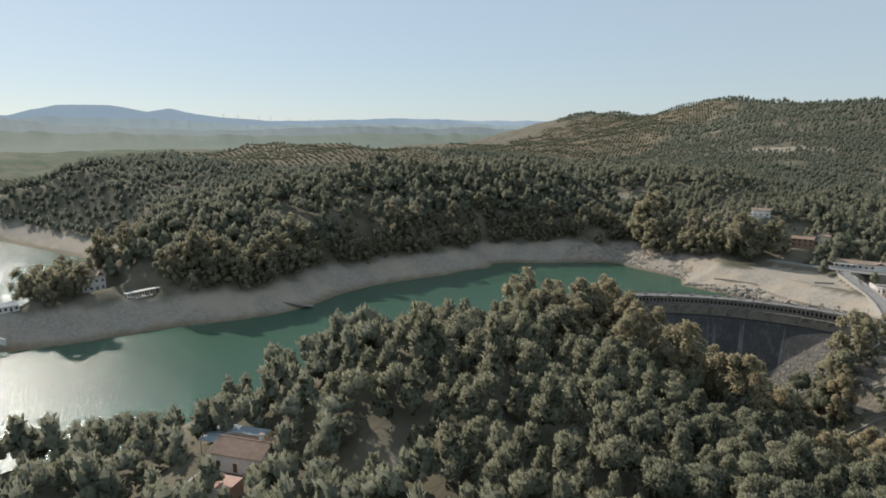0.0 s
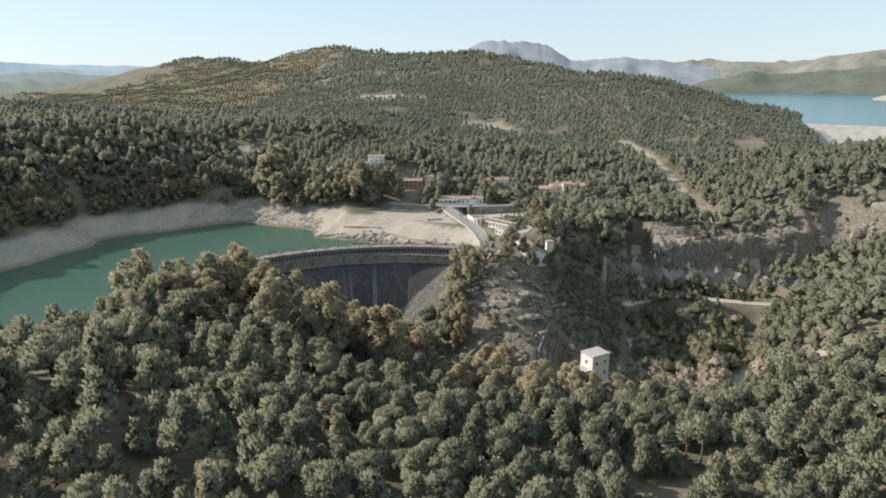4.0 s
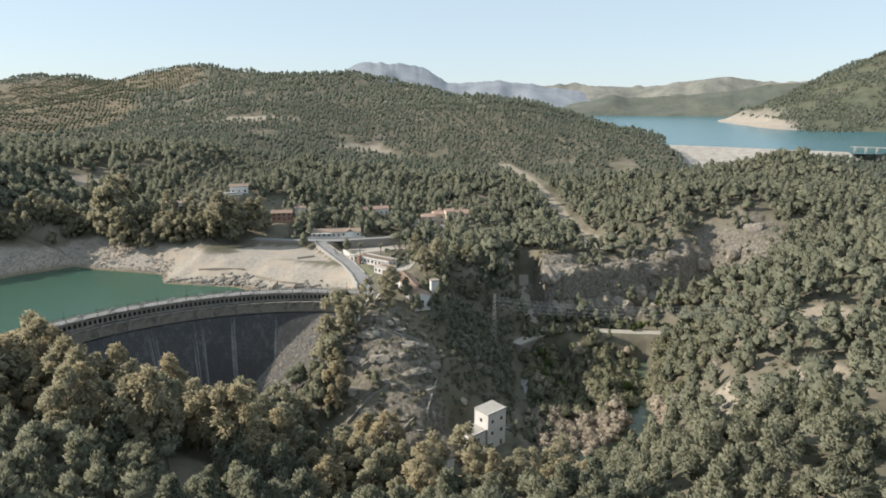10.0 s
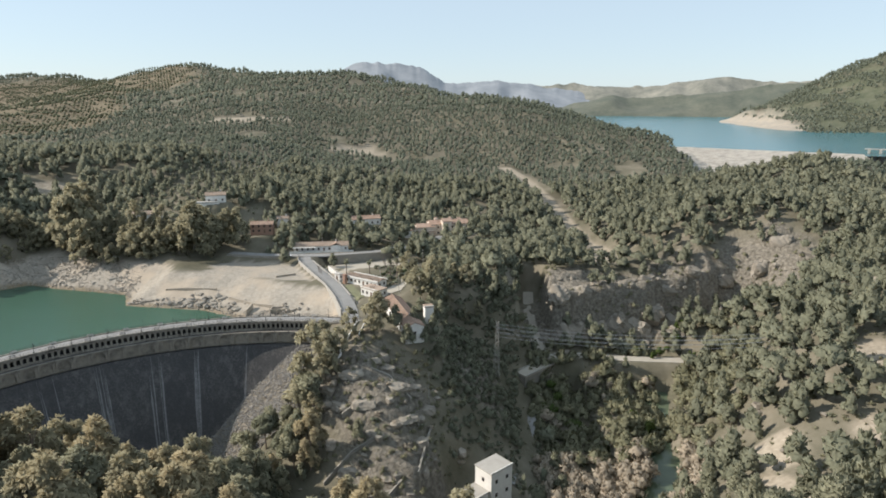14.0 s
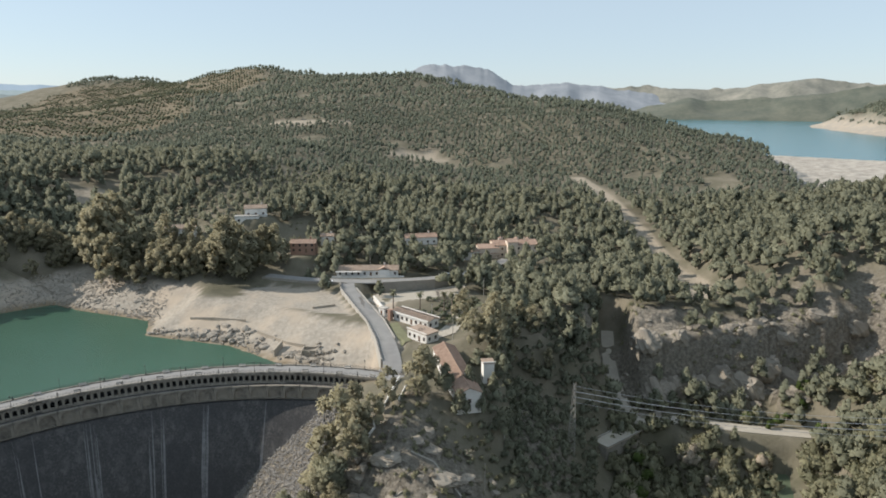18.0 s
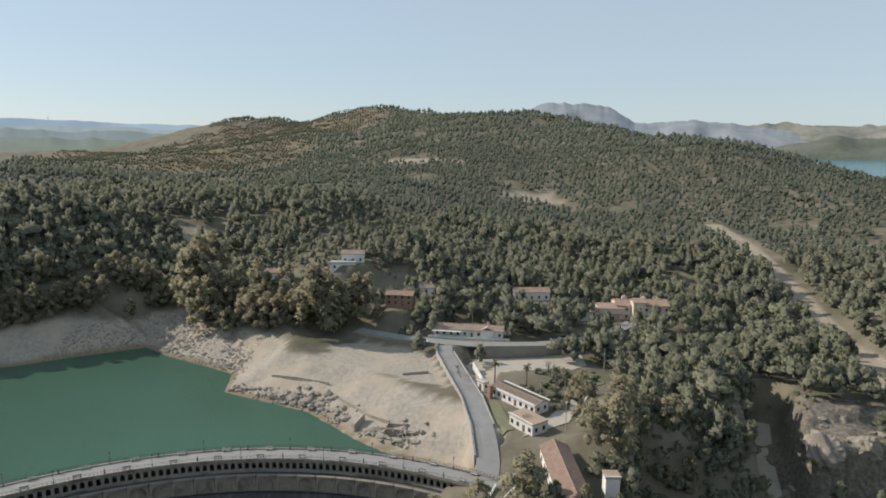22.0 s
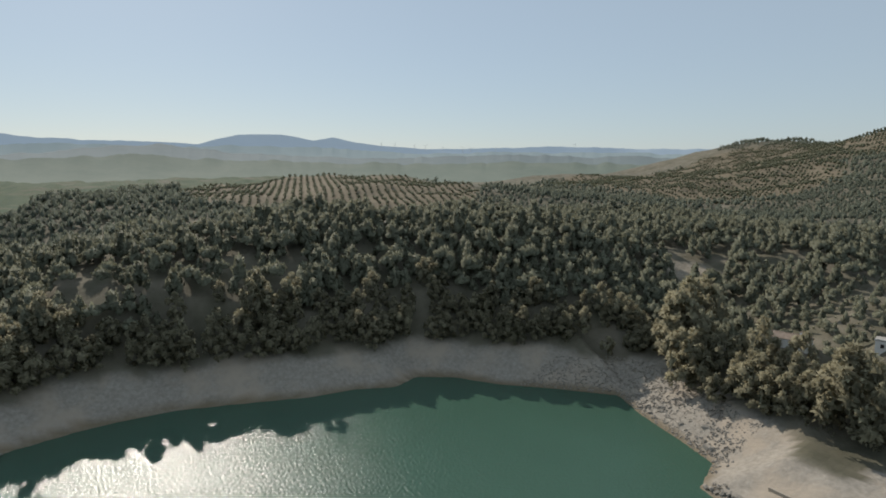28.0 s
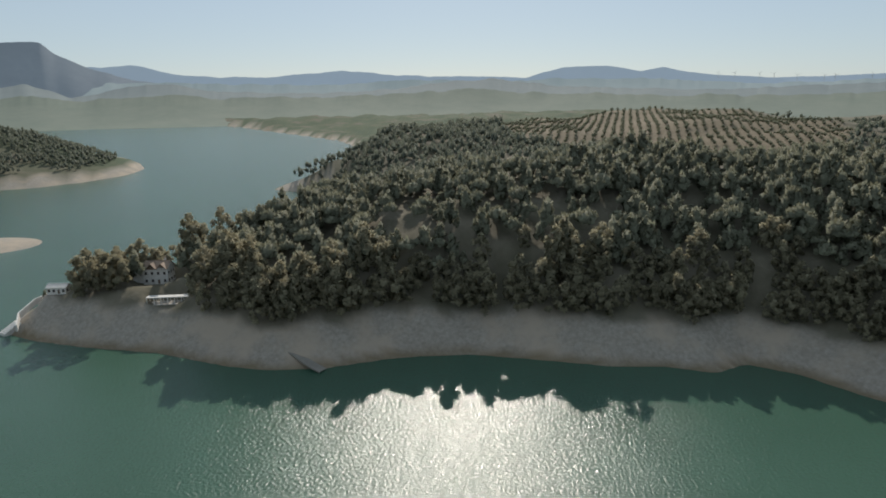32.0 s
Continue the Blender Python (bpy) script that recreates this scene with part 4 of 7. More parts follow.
def house(name, at, L, W, H, rise, wall, roof, label, category="house", floors=1, gaps=4.0, chimney=True, sides="FBLR", flat=False, ridges=True):
    """A house at its base: walls, roof with raised tile courses, windows with frames and panes, a door, a chimney."""
    ob = thing(name, at, label, category)
    bm = box(-L / 2, L / 2, -W / 2, W / 2, -2.5, H)
    if not flat:
        for s in (-1, 1):
            a, b, c = [bm.verts.new(v) for v in ((s * L / 2, -W / 2, H), (s * L / 2, W / 2, H), (s * L / 2, 0, H + rise))]
            a2, b2, c2 = [bm.verts.new(v) for v in ((s * (L / 2 - 0.3), -W / 2, H), (s * (L / 2 - 0.3), W / 2, H), (s * (L / 2 - 0.3), 0, H + rise))]
            for q in ((a, b, c), (a2, b2, c2), (a, c, c2, a2), (b, c, c2, b2)):
                bm.faces.new(q)
        bmesh.ops.recalc_face_normals(bm, faces=bm.faces[:])
    part("wall", bm, wall, ob)
    if flat:
        rf = part("roof", box(-L / 2 - 0.25, L / 2 + 0.25, -W / 2 - 0.25, W / 2 + 0.25, H, H + 0.35, bevel=0.05), roof, ob)
        part("parapet", box(-L / 2 - 0.25, L / 2 + 0.25, -W / 2 - 0.25, -W / 2, H + 0.35, H + 0.7), wall, ob)
    else:
        rf = part("roof", gable(bmesh.new(), L, W, H, rise), roof, ob)
        if ridges:
            bm = bmesh.new()
            n = int((L + 0.8) / 0.55)
            sl = math.hypot(W / 2 + 0.4, rise + 0.15)
            for i in range(n):
                x = -L / 2 - 0.3 + (i + 0.5) * (L + 0.6) / n
                for s in (1, -1):
                    tube(bm, (x, s * (W / 2 + 0.4), H + 0.1), (x, 0, H + rise + 0.25), 0.11, 0.1, 4)
            part("tile_course", bm, roof, rf)
            part("ridge_tile", tube(bmesh.new(), (-L / 2 - 0.4, 0, H + rise + 0.25), (L / 2 + 0.4, 0, H + rise + 0.25), 0.17, sides=6), roof, rf)
    frame_m, pane_m = bpy.data.meshes.new("window_frame"), bpy.data.meshes.new("pane")
    bm = box(-0.55, 0.55, -0.05, 0.06, -0.68, -0.6)
    for q in ((-0.55, 0.55, 0.6, 0.68), (-0.55, -0.47, -0.6, 0.6), (0.47, 0.55, -0.6, 0.6), (-0.03, 0.03, -0.6, 0.6)):
        box(q[0], q[1], -0.05, 0.06, q[2], q[3], bm)
    bm.to_mesh(frame_m), bm.free(), frame_m.materials.append(M_DOOR)
    bm = box(-0.47, 0.47, -0.02, 0.02, -0.6, 0.6)
    bm.to_mesh(pane_m), bm.free(), pane_m.materials.append(M_DARKGLASS)
    for f in range(floors):
        z = 1.6 + f * H / floors
        for side, ln, off, rot in (("F", L, -W / 2, 0), ("B", L, W / 2, 180), ("L", W, -L / 2, -90), ("R", W, L / 2, 90)):
            if side not in sides:
                continue
            n = max(1, int(ln / gaps))
            for i in range(n):
                u = -ln / 2 + (i + 0.5) * ln / n
                if side in "FB":
                    m = pose(u, off + (-0.03 if side == "F" else 0.03), z, 0, 0, rot)
                else:
                    m = pose(off + (-0.03 if side == "L" else 0.03), u, z, 0, 0, rot)
                if side == "F" and f == 0 and i == n // 2:
                    bm = box(-0.5, 0.5, -0.05, 0.05, -1.55, 0.6, bevel=0.02)
                    part("door", bm, M_DOOR, ob, at=m)
                else:
                    w = part("window", frame_m, None, ob, at=m)
                    part("pane", pane_m, None, w)
    if chimney and not flat:
        c = part("chimney", box(-0.4, 0.4, -0.4, 0.4, -1.2, 1.3, bevel=0.03), wall, ob, at=pose(L * 0.27, W * 0.12, H + rise))
        part("cap", box(-0.5, 0.5, -0.5, 0.5, 1.3, 1.45), roof, c)
    return ob


cafe = house("roadside_cafe", pose(-69, 396.5, 14.9, 0, 0, 8), 31, 7.5, 3.3, 1.5, M_WHITE, M_TILEPALE, "long white single-storey roadside cafe with a pale tiled roof", "cafe", gaps=2.9)
hotel = house("hotel", pose(6, 466, 11, 0, 0, 14), 27, 13, 7.2, 1.8, M_CREAM, M_TILE, "cream two-storey hotel with terracotta roofs beside the road", "hotel", floors=2, gaps=3.2)
house("villa_white", pose(-50, 455, 19, 0, 0, 18), 19, 8, 4.2, 1.6, M_WHITE, M_TILE, "white house with a terracotta roof among pines", gaps=3.4)
house("hill_house", pose(-142, 432, 38, 0, 0, 20), 12, 8, 4.6, 1.4, M_WHITE, M_TILEPALE, "white hillside house with a pale roof among trees", gaps=3.6)
house("low_house", pose(-179, 416, 29.5, 0, 0, 15), 16, 7, 3.6, 1.5, M_WHITE, M_TILEPALE, "white house half hidden behind eucalyptus trees")
house("brick_house", pose(-107, 410, 23, 0, 0, 8), 13, 8, 5.2, 1.2, M_BRICK, M_TILE, "reddish brick house among trees", floors=2, gaps=2.8)
house("keeper_house", pose(-14.5, 284, 11.8, 0, 0, -72), 37, 7.5, 4.2, 1.7, M_WHITE, M_TILE, "long white house with a terracotta roof by the dam", gaps=4.2)
house("pump_house", pose(18.5, 222.5, -29.5, 0, 0, 40), 9.5, 7.5, 14.5, 0, M_WHITE, M_CONCRETE, "tall pale pump house with a flat concrete roof in the gorge", "building", floors=3, flat=True)
house("gorge_house", pose(-3, 199, -27, 0, 0, 35), 12, 8, 6, 1.8, M_WHITE, M_TILE, "small pale house with a tiled roof below the dam")
house("lakeside_house", pose(-114, 9, 24.5, 0, 0, 28), 13, 9, 4, 1.6, M_WHITE, M_TILE, "lakeside house with a terracotta roof among pines")
tower = house("square_tower", pose(-4, 288.5, 9.5, 0, 0, 15), 3.6, 3.6, 7.4, 0, M_WHITE, M_TILEPALE, "small square white tower with a flat cap", "tower", flat=True, chimney=False, gaps=6)
villa = house("headland_villa", pose(-365, 46, 15, 0, 0, 92), 12, 9, 7.5, 3.0, M_WHITE, M_TILEPALE, "white gabled villa on the wooded headland", floors=2, gaps=3)

# ---- trees ----
def ico(level):
    bm = bmesh.new()
    bmesh.ops.create_icosphere(bm, subdivisions=level, radius=1.0)
    v = np.array([x.co[:] for x in bm.verts])
    f = np.array([[x.index for x in p.verts] for p in bm.faces])
    bm.free()
    return v, f


ICO1, ICO2 = ico(1), ico(2)
OCT = (np.array([(1, 0, 0), (0, 1, 0), (-1, 0, 0), (0, -1, 0), (0, 0, 1), (0, 0, -1)], float), np.array([(0, 1, 4), (1, 2, 4), (2, 3, 4), (3, 0, 4), (1, 0, 5), (2, 1, 5), (3, 2, 5), (0, 3, 5)]))

_a = np.arange(6) * math.pi / 3
OCTO = (np.concatenate([np.stack([np.cos(_a + k * 0.5) * r_, np.sin(_a + k * 0.5) * r_, 0 * _a + z_], 1) for k, (r_, z_) in enumerate(((0.85, -0.45), (0.9, 0.4)))] + [[(0, 0, -1.0), (0, 0, 1.0)]]),
        np.array([t for i in range(6) for t in ((i, (i + 1) % 6, 6 + i), ((i + 1) % 6, 6 + (i + 1) % 6, 6 + i), ((i + 1) % 6, i, 12), (6 + i, 6 + (i + 1) % 6, 13))]))


def crown(seed, radius, half, centre, lumps, lump_r, tufts, tuft_r, base=ICO1, flat=0.8, top=0.0, core=0.72):
    """A crown of leafy clumps: lumpy cores with many small tufts of leaves standing off them. Returns corners, triangles, tints and soft normals."""
    r = np.random.RandomState(seed)
    V, F, C, N, n = [], [], [], [], 0
    cs, rs = [], []
    mid_ = np.array([0, 0, centre - half * 0.45])
    for i in range(lumps):
        d = r.normal(size=3)
        d /= np.linalg.norm(d)
        k = r.uniform(0.35, 0.95) ** 0.6 if lumps > 1 else 0
        taper = 1 - top * max(0, d[2])
        c = np.array([d[0] * radius * k * taper, d[1] * radius * k * taper, centre + d[2] * half * k])
        q = lump_r * r.uniform(0.75, 1.25)
        v, f = base
        v = v * q * core * (1 + 0.42 * r.uniform(-1, 1, (len(v), 1))) * (1, 1, flat) + c
        # shade painted into the cores: dark tint, darkest on their undersides
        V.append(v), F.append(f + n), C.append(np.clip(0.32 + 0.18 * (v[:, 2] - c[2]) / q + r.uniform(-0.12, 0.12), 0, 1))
        N.append((v - c) / q * 0.55 + (v - mid_) / radius * 0.5)
        n += len(v)
        cs.append(c), rs.append(q)
    if tufts:
        pick = r.randint(0, lumps, tufts)
        d = r.normal(size=(tufts, 3))
        d[:, 2] = d[:, 2] * 0.9 + 0.25
        d /= np.linalg.norm(d, axis=1)[:, None]
        p = np.array(cs)[pick] + d * np.array(rs)[pick][:, None] * (1, 1, flat) * r.uniform(0.62, 1.22, (tufts, 1))
        u = np.cross(d, r.normal(size=(tufts, 3)))
        u /= np.linalg.norm(u, axis=1)[:, None]
        w = np.cross(d, u) * 0.75 + d * r.uniform(-0.5, 0.7, (tufts, 1))
        s = tuft_r * r.uniform(0.6, 1.4, (tufts, 1))
        tri = np.stack([p + u * s, p - u * s * 0.8 + w * s * 0.4, p + w * s * 1.1], 1)
        out = d * 0.6 + (p - mid_) / radius * 0.5
        back = np.einsum("ij,ij->i", np.cross(tri[:, 1] - tri[:, 0], tri[:, 2] - tri[:, 0]), out) < 0
        tri[back] = tri[back][:, ::-1]
        V.append(tri.reshape(-1, 3))
        N.append(np.repeat(out + r.normal(0, 0.12, (tufts, 3)), 3, axis=0))
        F.append(np.arange(tufts * 3).reshape(-1, 3) + n)
        # tufts facing up get a paler tint, a painted light from above
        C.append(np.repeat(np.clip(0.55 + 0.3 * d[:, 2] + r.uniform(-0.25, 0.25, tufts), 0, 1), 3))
    N = np.concatenate(N)
    return np.concatenate(V), np.concatenate(F), np.concatenate(C), N / np.linalg.norm(N, axis=1)[:, None]


def tufted(seed, lobes, tufts, tuft, droop=0.0, spread=1.0, base=OCT, core=0.8, lean=0.72):
    """A crown of leaf tufts laid over rounded lobes (x, y, z, radius, half height); droop turns the tufts from upright to hanging."""
    r = np.random.RandomState(seed)
    L = np.array(lobes, float)
    V, F, C, N, n = [], [], [], [], 0
    mid_ = np.array([0, 0, (L[:, 2] - L[:, 4]).min() * 0.6 + (L[:, 2] + L[:, 4]).max() * 0.1])
    reach = (np.hypot(L[:, 0], L[:, 1]) + L[:, 3]).max()
    lo, hi = (L[:, 2] - L[:, 4]).min(), (L[:, 2] + L[:, 4]).max()

    def soft_normal(p, own):
        out = (p - mid_) / reach
        return own * (1 - lean) + out * lean + (0, 0, 0.2)
    for x_, y_, z_, a, b in L:
        v, f = base
        v = v * (1 + 0.25 * r.uniform(-1, 1, (len(v), 1)))
        p = v * (a, a, b) * core + (x_, y_, z_)
        V.append(p), F.append(f + n), N.append(soft_normal(p, v))
        # cores get a darker tint as painted shade, deepest low in the crown
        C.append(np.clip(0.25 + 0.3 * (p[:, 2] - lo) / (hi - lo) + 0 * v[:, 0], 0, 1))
        n += len(v)
    area = L[:, 3] * (L[:, 3] + L[:, 4])
    pick = r.choice(len(L), tufts, p=area / area.sum())
    d = r.normal(size=(tufts, 3))
    d[:, 2] = np.abs(d[:, 2]) * np.where(r.uniform(size=tufts) < 0.8, 1, -0.7)
    d /= np.linalg.norm(d, axis=1)[:, None]
    shell = r.uniform(0.72, 1.0, (tufts, 1)) + np.where(r.uniform(size=(tufts, 1)) < 0.15, 0.14 * spread, 0)
    p = L[pick, :3] + d * np.stack([L[pick, 3], L[pick, 3], L[pick, 4]], 1) * shell
    way = d * 0.9 + np.array([0, 0, 0.75 - 1.6 * droop]) + r.normal(0, 0.3, (tufts, 3))
    way /= np.linalg.norm(way, axis=1)[:, None]
    side = np.cross(way, r.normal(size=(tufts, 3)))
    side /= np.linalg.norm(side, axis=1)[:, None]
    s = tuft * r.uniform(0.65, 1.4, (tufts, 1))
    tri = np.stack([p - side * s * 0.5 - way * s * 0.35, p + side * s * 0.5 - way * s * 0.2, p + way * s * 0.95], 1)
    out = soft_normal(p, d)
    back = np.einsum("ij,ij->i", np.cross(tri[:, 1] - tri[:, 0], tri[:, 2] - tri[:, 0]), out) < 0
    tri[back] = tri[back][:, ::-1]
    V.append(tri.reshape(-1, 3))
    N.append(np.repeat(out + r.normal(0, 0.08, (tufts, 3)), 3, axis=0))
    F.append(np.arange(tufts * 3).reshape(-1, 3) + n)
    # upper tufts paler as new growth; upward and outer ones as painted light
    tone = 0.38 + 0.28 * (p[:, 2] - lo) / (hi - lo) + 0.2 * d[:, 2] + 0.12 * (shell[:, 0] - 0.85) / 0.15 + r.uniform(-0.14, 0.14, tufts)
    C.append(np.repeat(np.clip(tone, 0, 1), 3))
    N = np.concatenate(N)
    return np.concatenate(V), np.concatenate(F), np.concatenate(C), N / np.linalg.norm(N, axis=1)[:, None]


def pine_lobes(seed, n=8, wide=1.0, top=8.0):
    """An Aleppo pine: a leading head with rounder shoulders round and below it."""
    r = random.Random(seed)
    out = [(r.uniform(-0.3, 0.3), r.uniform(-0.3, 0.3), top - 1.9, 1.25 * wide, 1.9)]
    for k in range(n - 1):
        a, u = k * 2.4 + r.uniform(-0.4, 0.4), (k + 1) / n
        d = (0.55 + 1.35 * u) * wide * r.uniform(0.8, 1.15)
        out.append((math.cos(a) * d, math.sin(a) * d, top - 2.6 - 2.9 * u + r.uniform(-0.5, 0.5), r.uniform(0.95, 1.4) * wide, r.uniform(1.1, 1.7)))
    return out


def umbrella_lobes(seed, n=7):
    """An old round-headed pine, wider than deep."""
    r = random.Random(seed)
    out = [(0, 0, 6.6, 1.7, 1.3)]
    for k in range(n):
        a = k * 6.283 / n + r.uniform(-0.3, 0.3)
        d = r.uniform(1.2, 2.3)
        out.append((math.cos(a) * d, math.sin(a) * d, r.uniform(5.3, 6.5), r.uniform(1.0, 1.5), r.uniform(0.9, 1.3)))
    return out


def euca_lobes(seed, n=11):
    """A tall loose eucalyptus: separate hanging heads on rising limbs."""
    r = random.Random(seed)
    out = [(r.uniform(-0.4, 0.4), r.uniform(-0.4, 0.4), 10.4, 1.2, 1.6)]
    for k in range(n):
        a, u = k * 2.4 + r.uniform(-0.5, 0.5), (k + 0.5) / n
        d = (0.9 + 1.7 * math.sin(math.pi * (0.2 + 0.65 * u))) * r.uniform(0.7, 1.15)
        out.append((math.cos(a) * d, math.sin(a) * d, 9.8 - 7.6 * u + r.uniform(-0.6, 0.6), r.uniform(0.85, 1.35), r.uniform(1.0, 1.7)))
    return out


def trunk_mesh(name, seed, height_, r0, limbs, reach):
    r = random.Random(seed)
    bm = bmesh.new()
    lean = Vector((r.uniform(-0.4, 0.4), r.uniform(-0.4, 0.4), 0))
    pts = [Vector((0, 0, -0.8)), Vector((0, 0, height_ * 0.35)) + lean * 0.4, Vector((0, 0, height_ * 0.75)) + lean]
    for a, b, k, q in ((pts[0], pts[1], 1.0, 0.75), (pts[1], pts[2], 0.75, 0.35)):
        tube(bm, a, b, r0 * k, r0 * q, 7)
    for i in range(limbs):
        a = i * 2.4 + r.uniform(0, 1)
        s = pts[1].lerp(pts[2], r.uniform(0, 0.9))
        tube(bm, s, s + Vector((math.cos(a) * reach * r.uniform(0.6, 1), math.sin(a) * reach * r.uniform(0.6, 1), height_ * r.uniform(0.1, 0.3))), r0 * 0.35, r0 * 0.12, 5)
    me = bpy.data.meshes.new(name)
    bm.to_mesh(me)
    bm.free()
    me.materials.append(M_BARK)
    return me


def planted(name, spots, variants, material, label, category, seed):
    """Many far trees as one mesh: each spot is (x, y, z, size)."""
    r = np.random.RandomState(seed)
    V, F, C, N, n = [], [], [], [], 0
    kind = r.randint(0, len(variants), len(spots))
    turn, tone, tall = r.uniform(0, 6.283, len(spots)), r.normal(0, 0.16, len(spots)), r.uniform(0.85, 1.2, len(spots))
    for k, (v, f, c, q) in enumerate(variants):
        i = np.nonzero(kind == k)[0]
        if not len(i):
            continue
        s, a = spots[i, 3][:, None], turn[i][:, None]
        x = (v[None, :, 0] * np.cos(a) - v[None, :, 1] * np.sin(a)) * s + spots[i, 0][:, None]
        y = (v[None, :, 0] * np.sin(a) + v[None, :, 1] * np.cos(a)) * s + spots[i, 1][:, None]
        z = v[None, :, 2] * s * tall[i][:, None] + spots[i, 2][:, None]
        V.append(np.stack([x, y, z], -1).reshape(-1, 3))
        N.append(np.stack([q[None, :, 0] * np.cos(a) - q[None, :, 1] * np.sin(a), q[None, :, 0] * np.sin(a) + q[None, :, 1] * np.cos(a), np.broadcast_to(q[None, :, 2], x.shape)], -1).reshape(-1, 3))
        F.append((f[None] + (np.arange(len(i)) * len(v))[:, None, None] + n).reshape(-1, 3))
        C.append(np.clip(c[None] + tone[i][:, None], 0, 1).ravel())
        n += len(i) * len(v)
    if not V:
        return None
    me = mesh_of(name, np.concatenate(V), np.concatenate(F), material, False, np.concatenate(C), np.concatenate(N))
    return tagged(new(name, me), label, category, kind="stuff")


AXIS = [(8, -55), (2, 60), (-10, 140), (-45, 175), (-80, 190)]     # the valley's line


def axis_dist(x, y):
    return seg_dist(np.asarray(x, float), np.asarray(y, float), AXIS)[0]


def jitter(x0, x1, y0, y1, step, seed, amount=0.42):
    r = np.random.RandomState(seed)
    x, y = np.meshgrid(np.arange(x0, x1, step), np.arange(y0, y1, step))
    x, y = x.ravel(), y.ravel()
    return x + r.uniform(-amount, amount, len(x)) * step, y + r.uniform(-amount, amount, len(y)) * step, r


def kept_free(x, y):
    """True where trees may stand."""
    sd = shore_dist(x, y)
    ok = ((sd > np.where(x < -240, 16.5, 23)) | (island(x, y) > 13)) & (lake_dist(x, y) > 45)
    ok &= (x < 0.8 * (y + 60) + 60) & ((y > -58) | (x < -300)) & ((x > -300) | (y > 100 + 0.74 * (x + 70)))
    ok &= ~((sd < 60) & (x > -215) & (x < -46) & (y > 300) & (y < 377 - 0.06 * (x + 130)))
    rr = (np.hypot(x - DAM_C[0], y - DAM_C[1]) + 12.4)
    aa = np.degrees(np.arctan2(y - DAM_C[1], x - DAM_C[0]))
    ok &= ~((aa > 74) & (aa < 160) & (rr > 96) & (rr < 150))
    for line, half in ((ROAD_DAM, 6.5), (ROAD_UP, 6.5), (ROAD_GORGE, 6.5), (TRACK, 10), (RIVER, 8)):
        ok &= seg_dist(x, y, line)[0] > half
    ok &= ~((x > -366) & (x < -326) & (y > 38) & (y < 74))
    for px, py, pz, pr in PADS:
        ok &= np.hypot(x - px, y - py) > pr * 0.72
    ok &= ~((x > -58) & (x < -5) & (y > 300) & (y < 388))
    ok &= ~((x > -215) & (x < np.where(y > 165, -128, -158)) & (y > 125) & (y < 225))
    for px, py, half, deep in ((-142, 430, 11, 30), (-180, 416, 9, 16), (-107, 408, 9, 16), (-50, 452, 13, 20), (4, 462, 22, 15), (-98, 424, 5, 12), (-3, 199, 9, 22), (19, 222, 8, 12)):
        ok &= ~((np.abs(x - px) < half) & (y < py + 4) & (y > py - deep))
    return ok


def euca_zone(x, y):
    sd = shore_dist(x, y)
    a = (sd > 16) & (sd < 34 + 9 * grain(x, y, 30, 2, 61)) & (x < -205) & (x > -420) & (y < 420) & (y > -30)
    b = np.hypot((x + 160) / 58, (y - 386) / 17) < 1
    c = (np.hypot((x + 105) / 62, (y - 178) / 40) + 0.25 * grain(x, y, 25, 2, 62) < 1) & (y > 128)
    d = np.hypot((x - 5) / 48, (y - 178) / 30) + 0.25 * grain(x, y, 25, 2, 63) < 1
    e = np.hypot((x + 42) / 17, (y - 262) / 22) < 1
    f = np.hypot((x - 8) / 14, (y - 322) / 14) < 1
    return a | b | c | d | e | f


# pines and eucalypts of the near slopes
x, y, r = jitter(-420, 330, -60, 620, 6.3, 71)
ok = kept_free(x, y) & (clear(x, y) < 0.4) & ~groves(x, y)
rk = rocky(x, y)
ok &= r.uniform(0, 1, len(x)) > rk * 0.93
ok &= ~((x > 45) & (x < 140) & (y > 225) & (y < 345) & (ground(x, y) < -30))
ok &= ~((x > -42) & (x < 10) & (y > 203) & (y < 264) & (r.uniform(0, 1, len(x)) > 0.1))
ok &= ~((x > 4) & (x < 44) & (y > 225) & (y < 320))
ok &= ~((x > -12) & (x < 52) & (y > 296) & (y < 362) & (r.uniform(0, 1, len(x)) > 0.6))
gap = grain(x, y, 30, 3, 77)
ok &= gap < 0.85
ok &= ~((x > 70) & (x < 260) & (y > 120) & (y < 320) & (gap > 0.55))
bank = (x < -205) & (y < 430)
ok &= ~bank | ((grain(x, y, 24, 3, 84) < 0.35) & (r.uniform(0, 1, len(x)) > 0.35))
x, y = x[ok], y[ok]
# a closer stand on the bank across the water, big eucalypts by the dam's foot
xb, yb, r = jitter(-420, -205, -20, 430, 6.6, 81)
sdb = shore_dist(xb, yb)
o = kept_free(xb, yb) & (sdb > 16.5) & (sdb < 125) & (clear(xb, yb) < 0.4) & ~groves(xb, yb) & (grain(xb, yb, 16, 2, 82) < 0.55)
o &= ~((np.hypot((xb + 352) / 32, (yb - 196) / 62) + 0.25 * grain(xb, yb, 12, 2, 83) < 1) & (r.uniform(0, 1, len(xb)) > 0.25))
toe = [(-43, 259), (-45, 250), (-39, 245), (-47, 241), (-42, 234), (-48, 228), (-41, 222), (-49, 215), (-56, 208), (-62, 203), (-53, 220), (-36, 253), (-33, 262), (-50, 246), (-69, 199),
       (-24, 268), (-23, 274), (14, 211), (9, 208), (18, 209), (23, 212), (13, 204), (-10, 305), (-6, 311), (-14, 316), (-2, 303)]
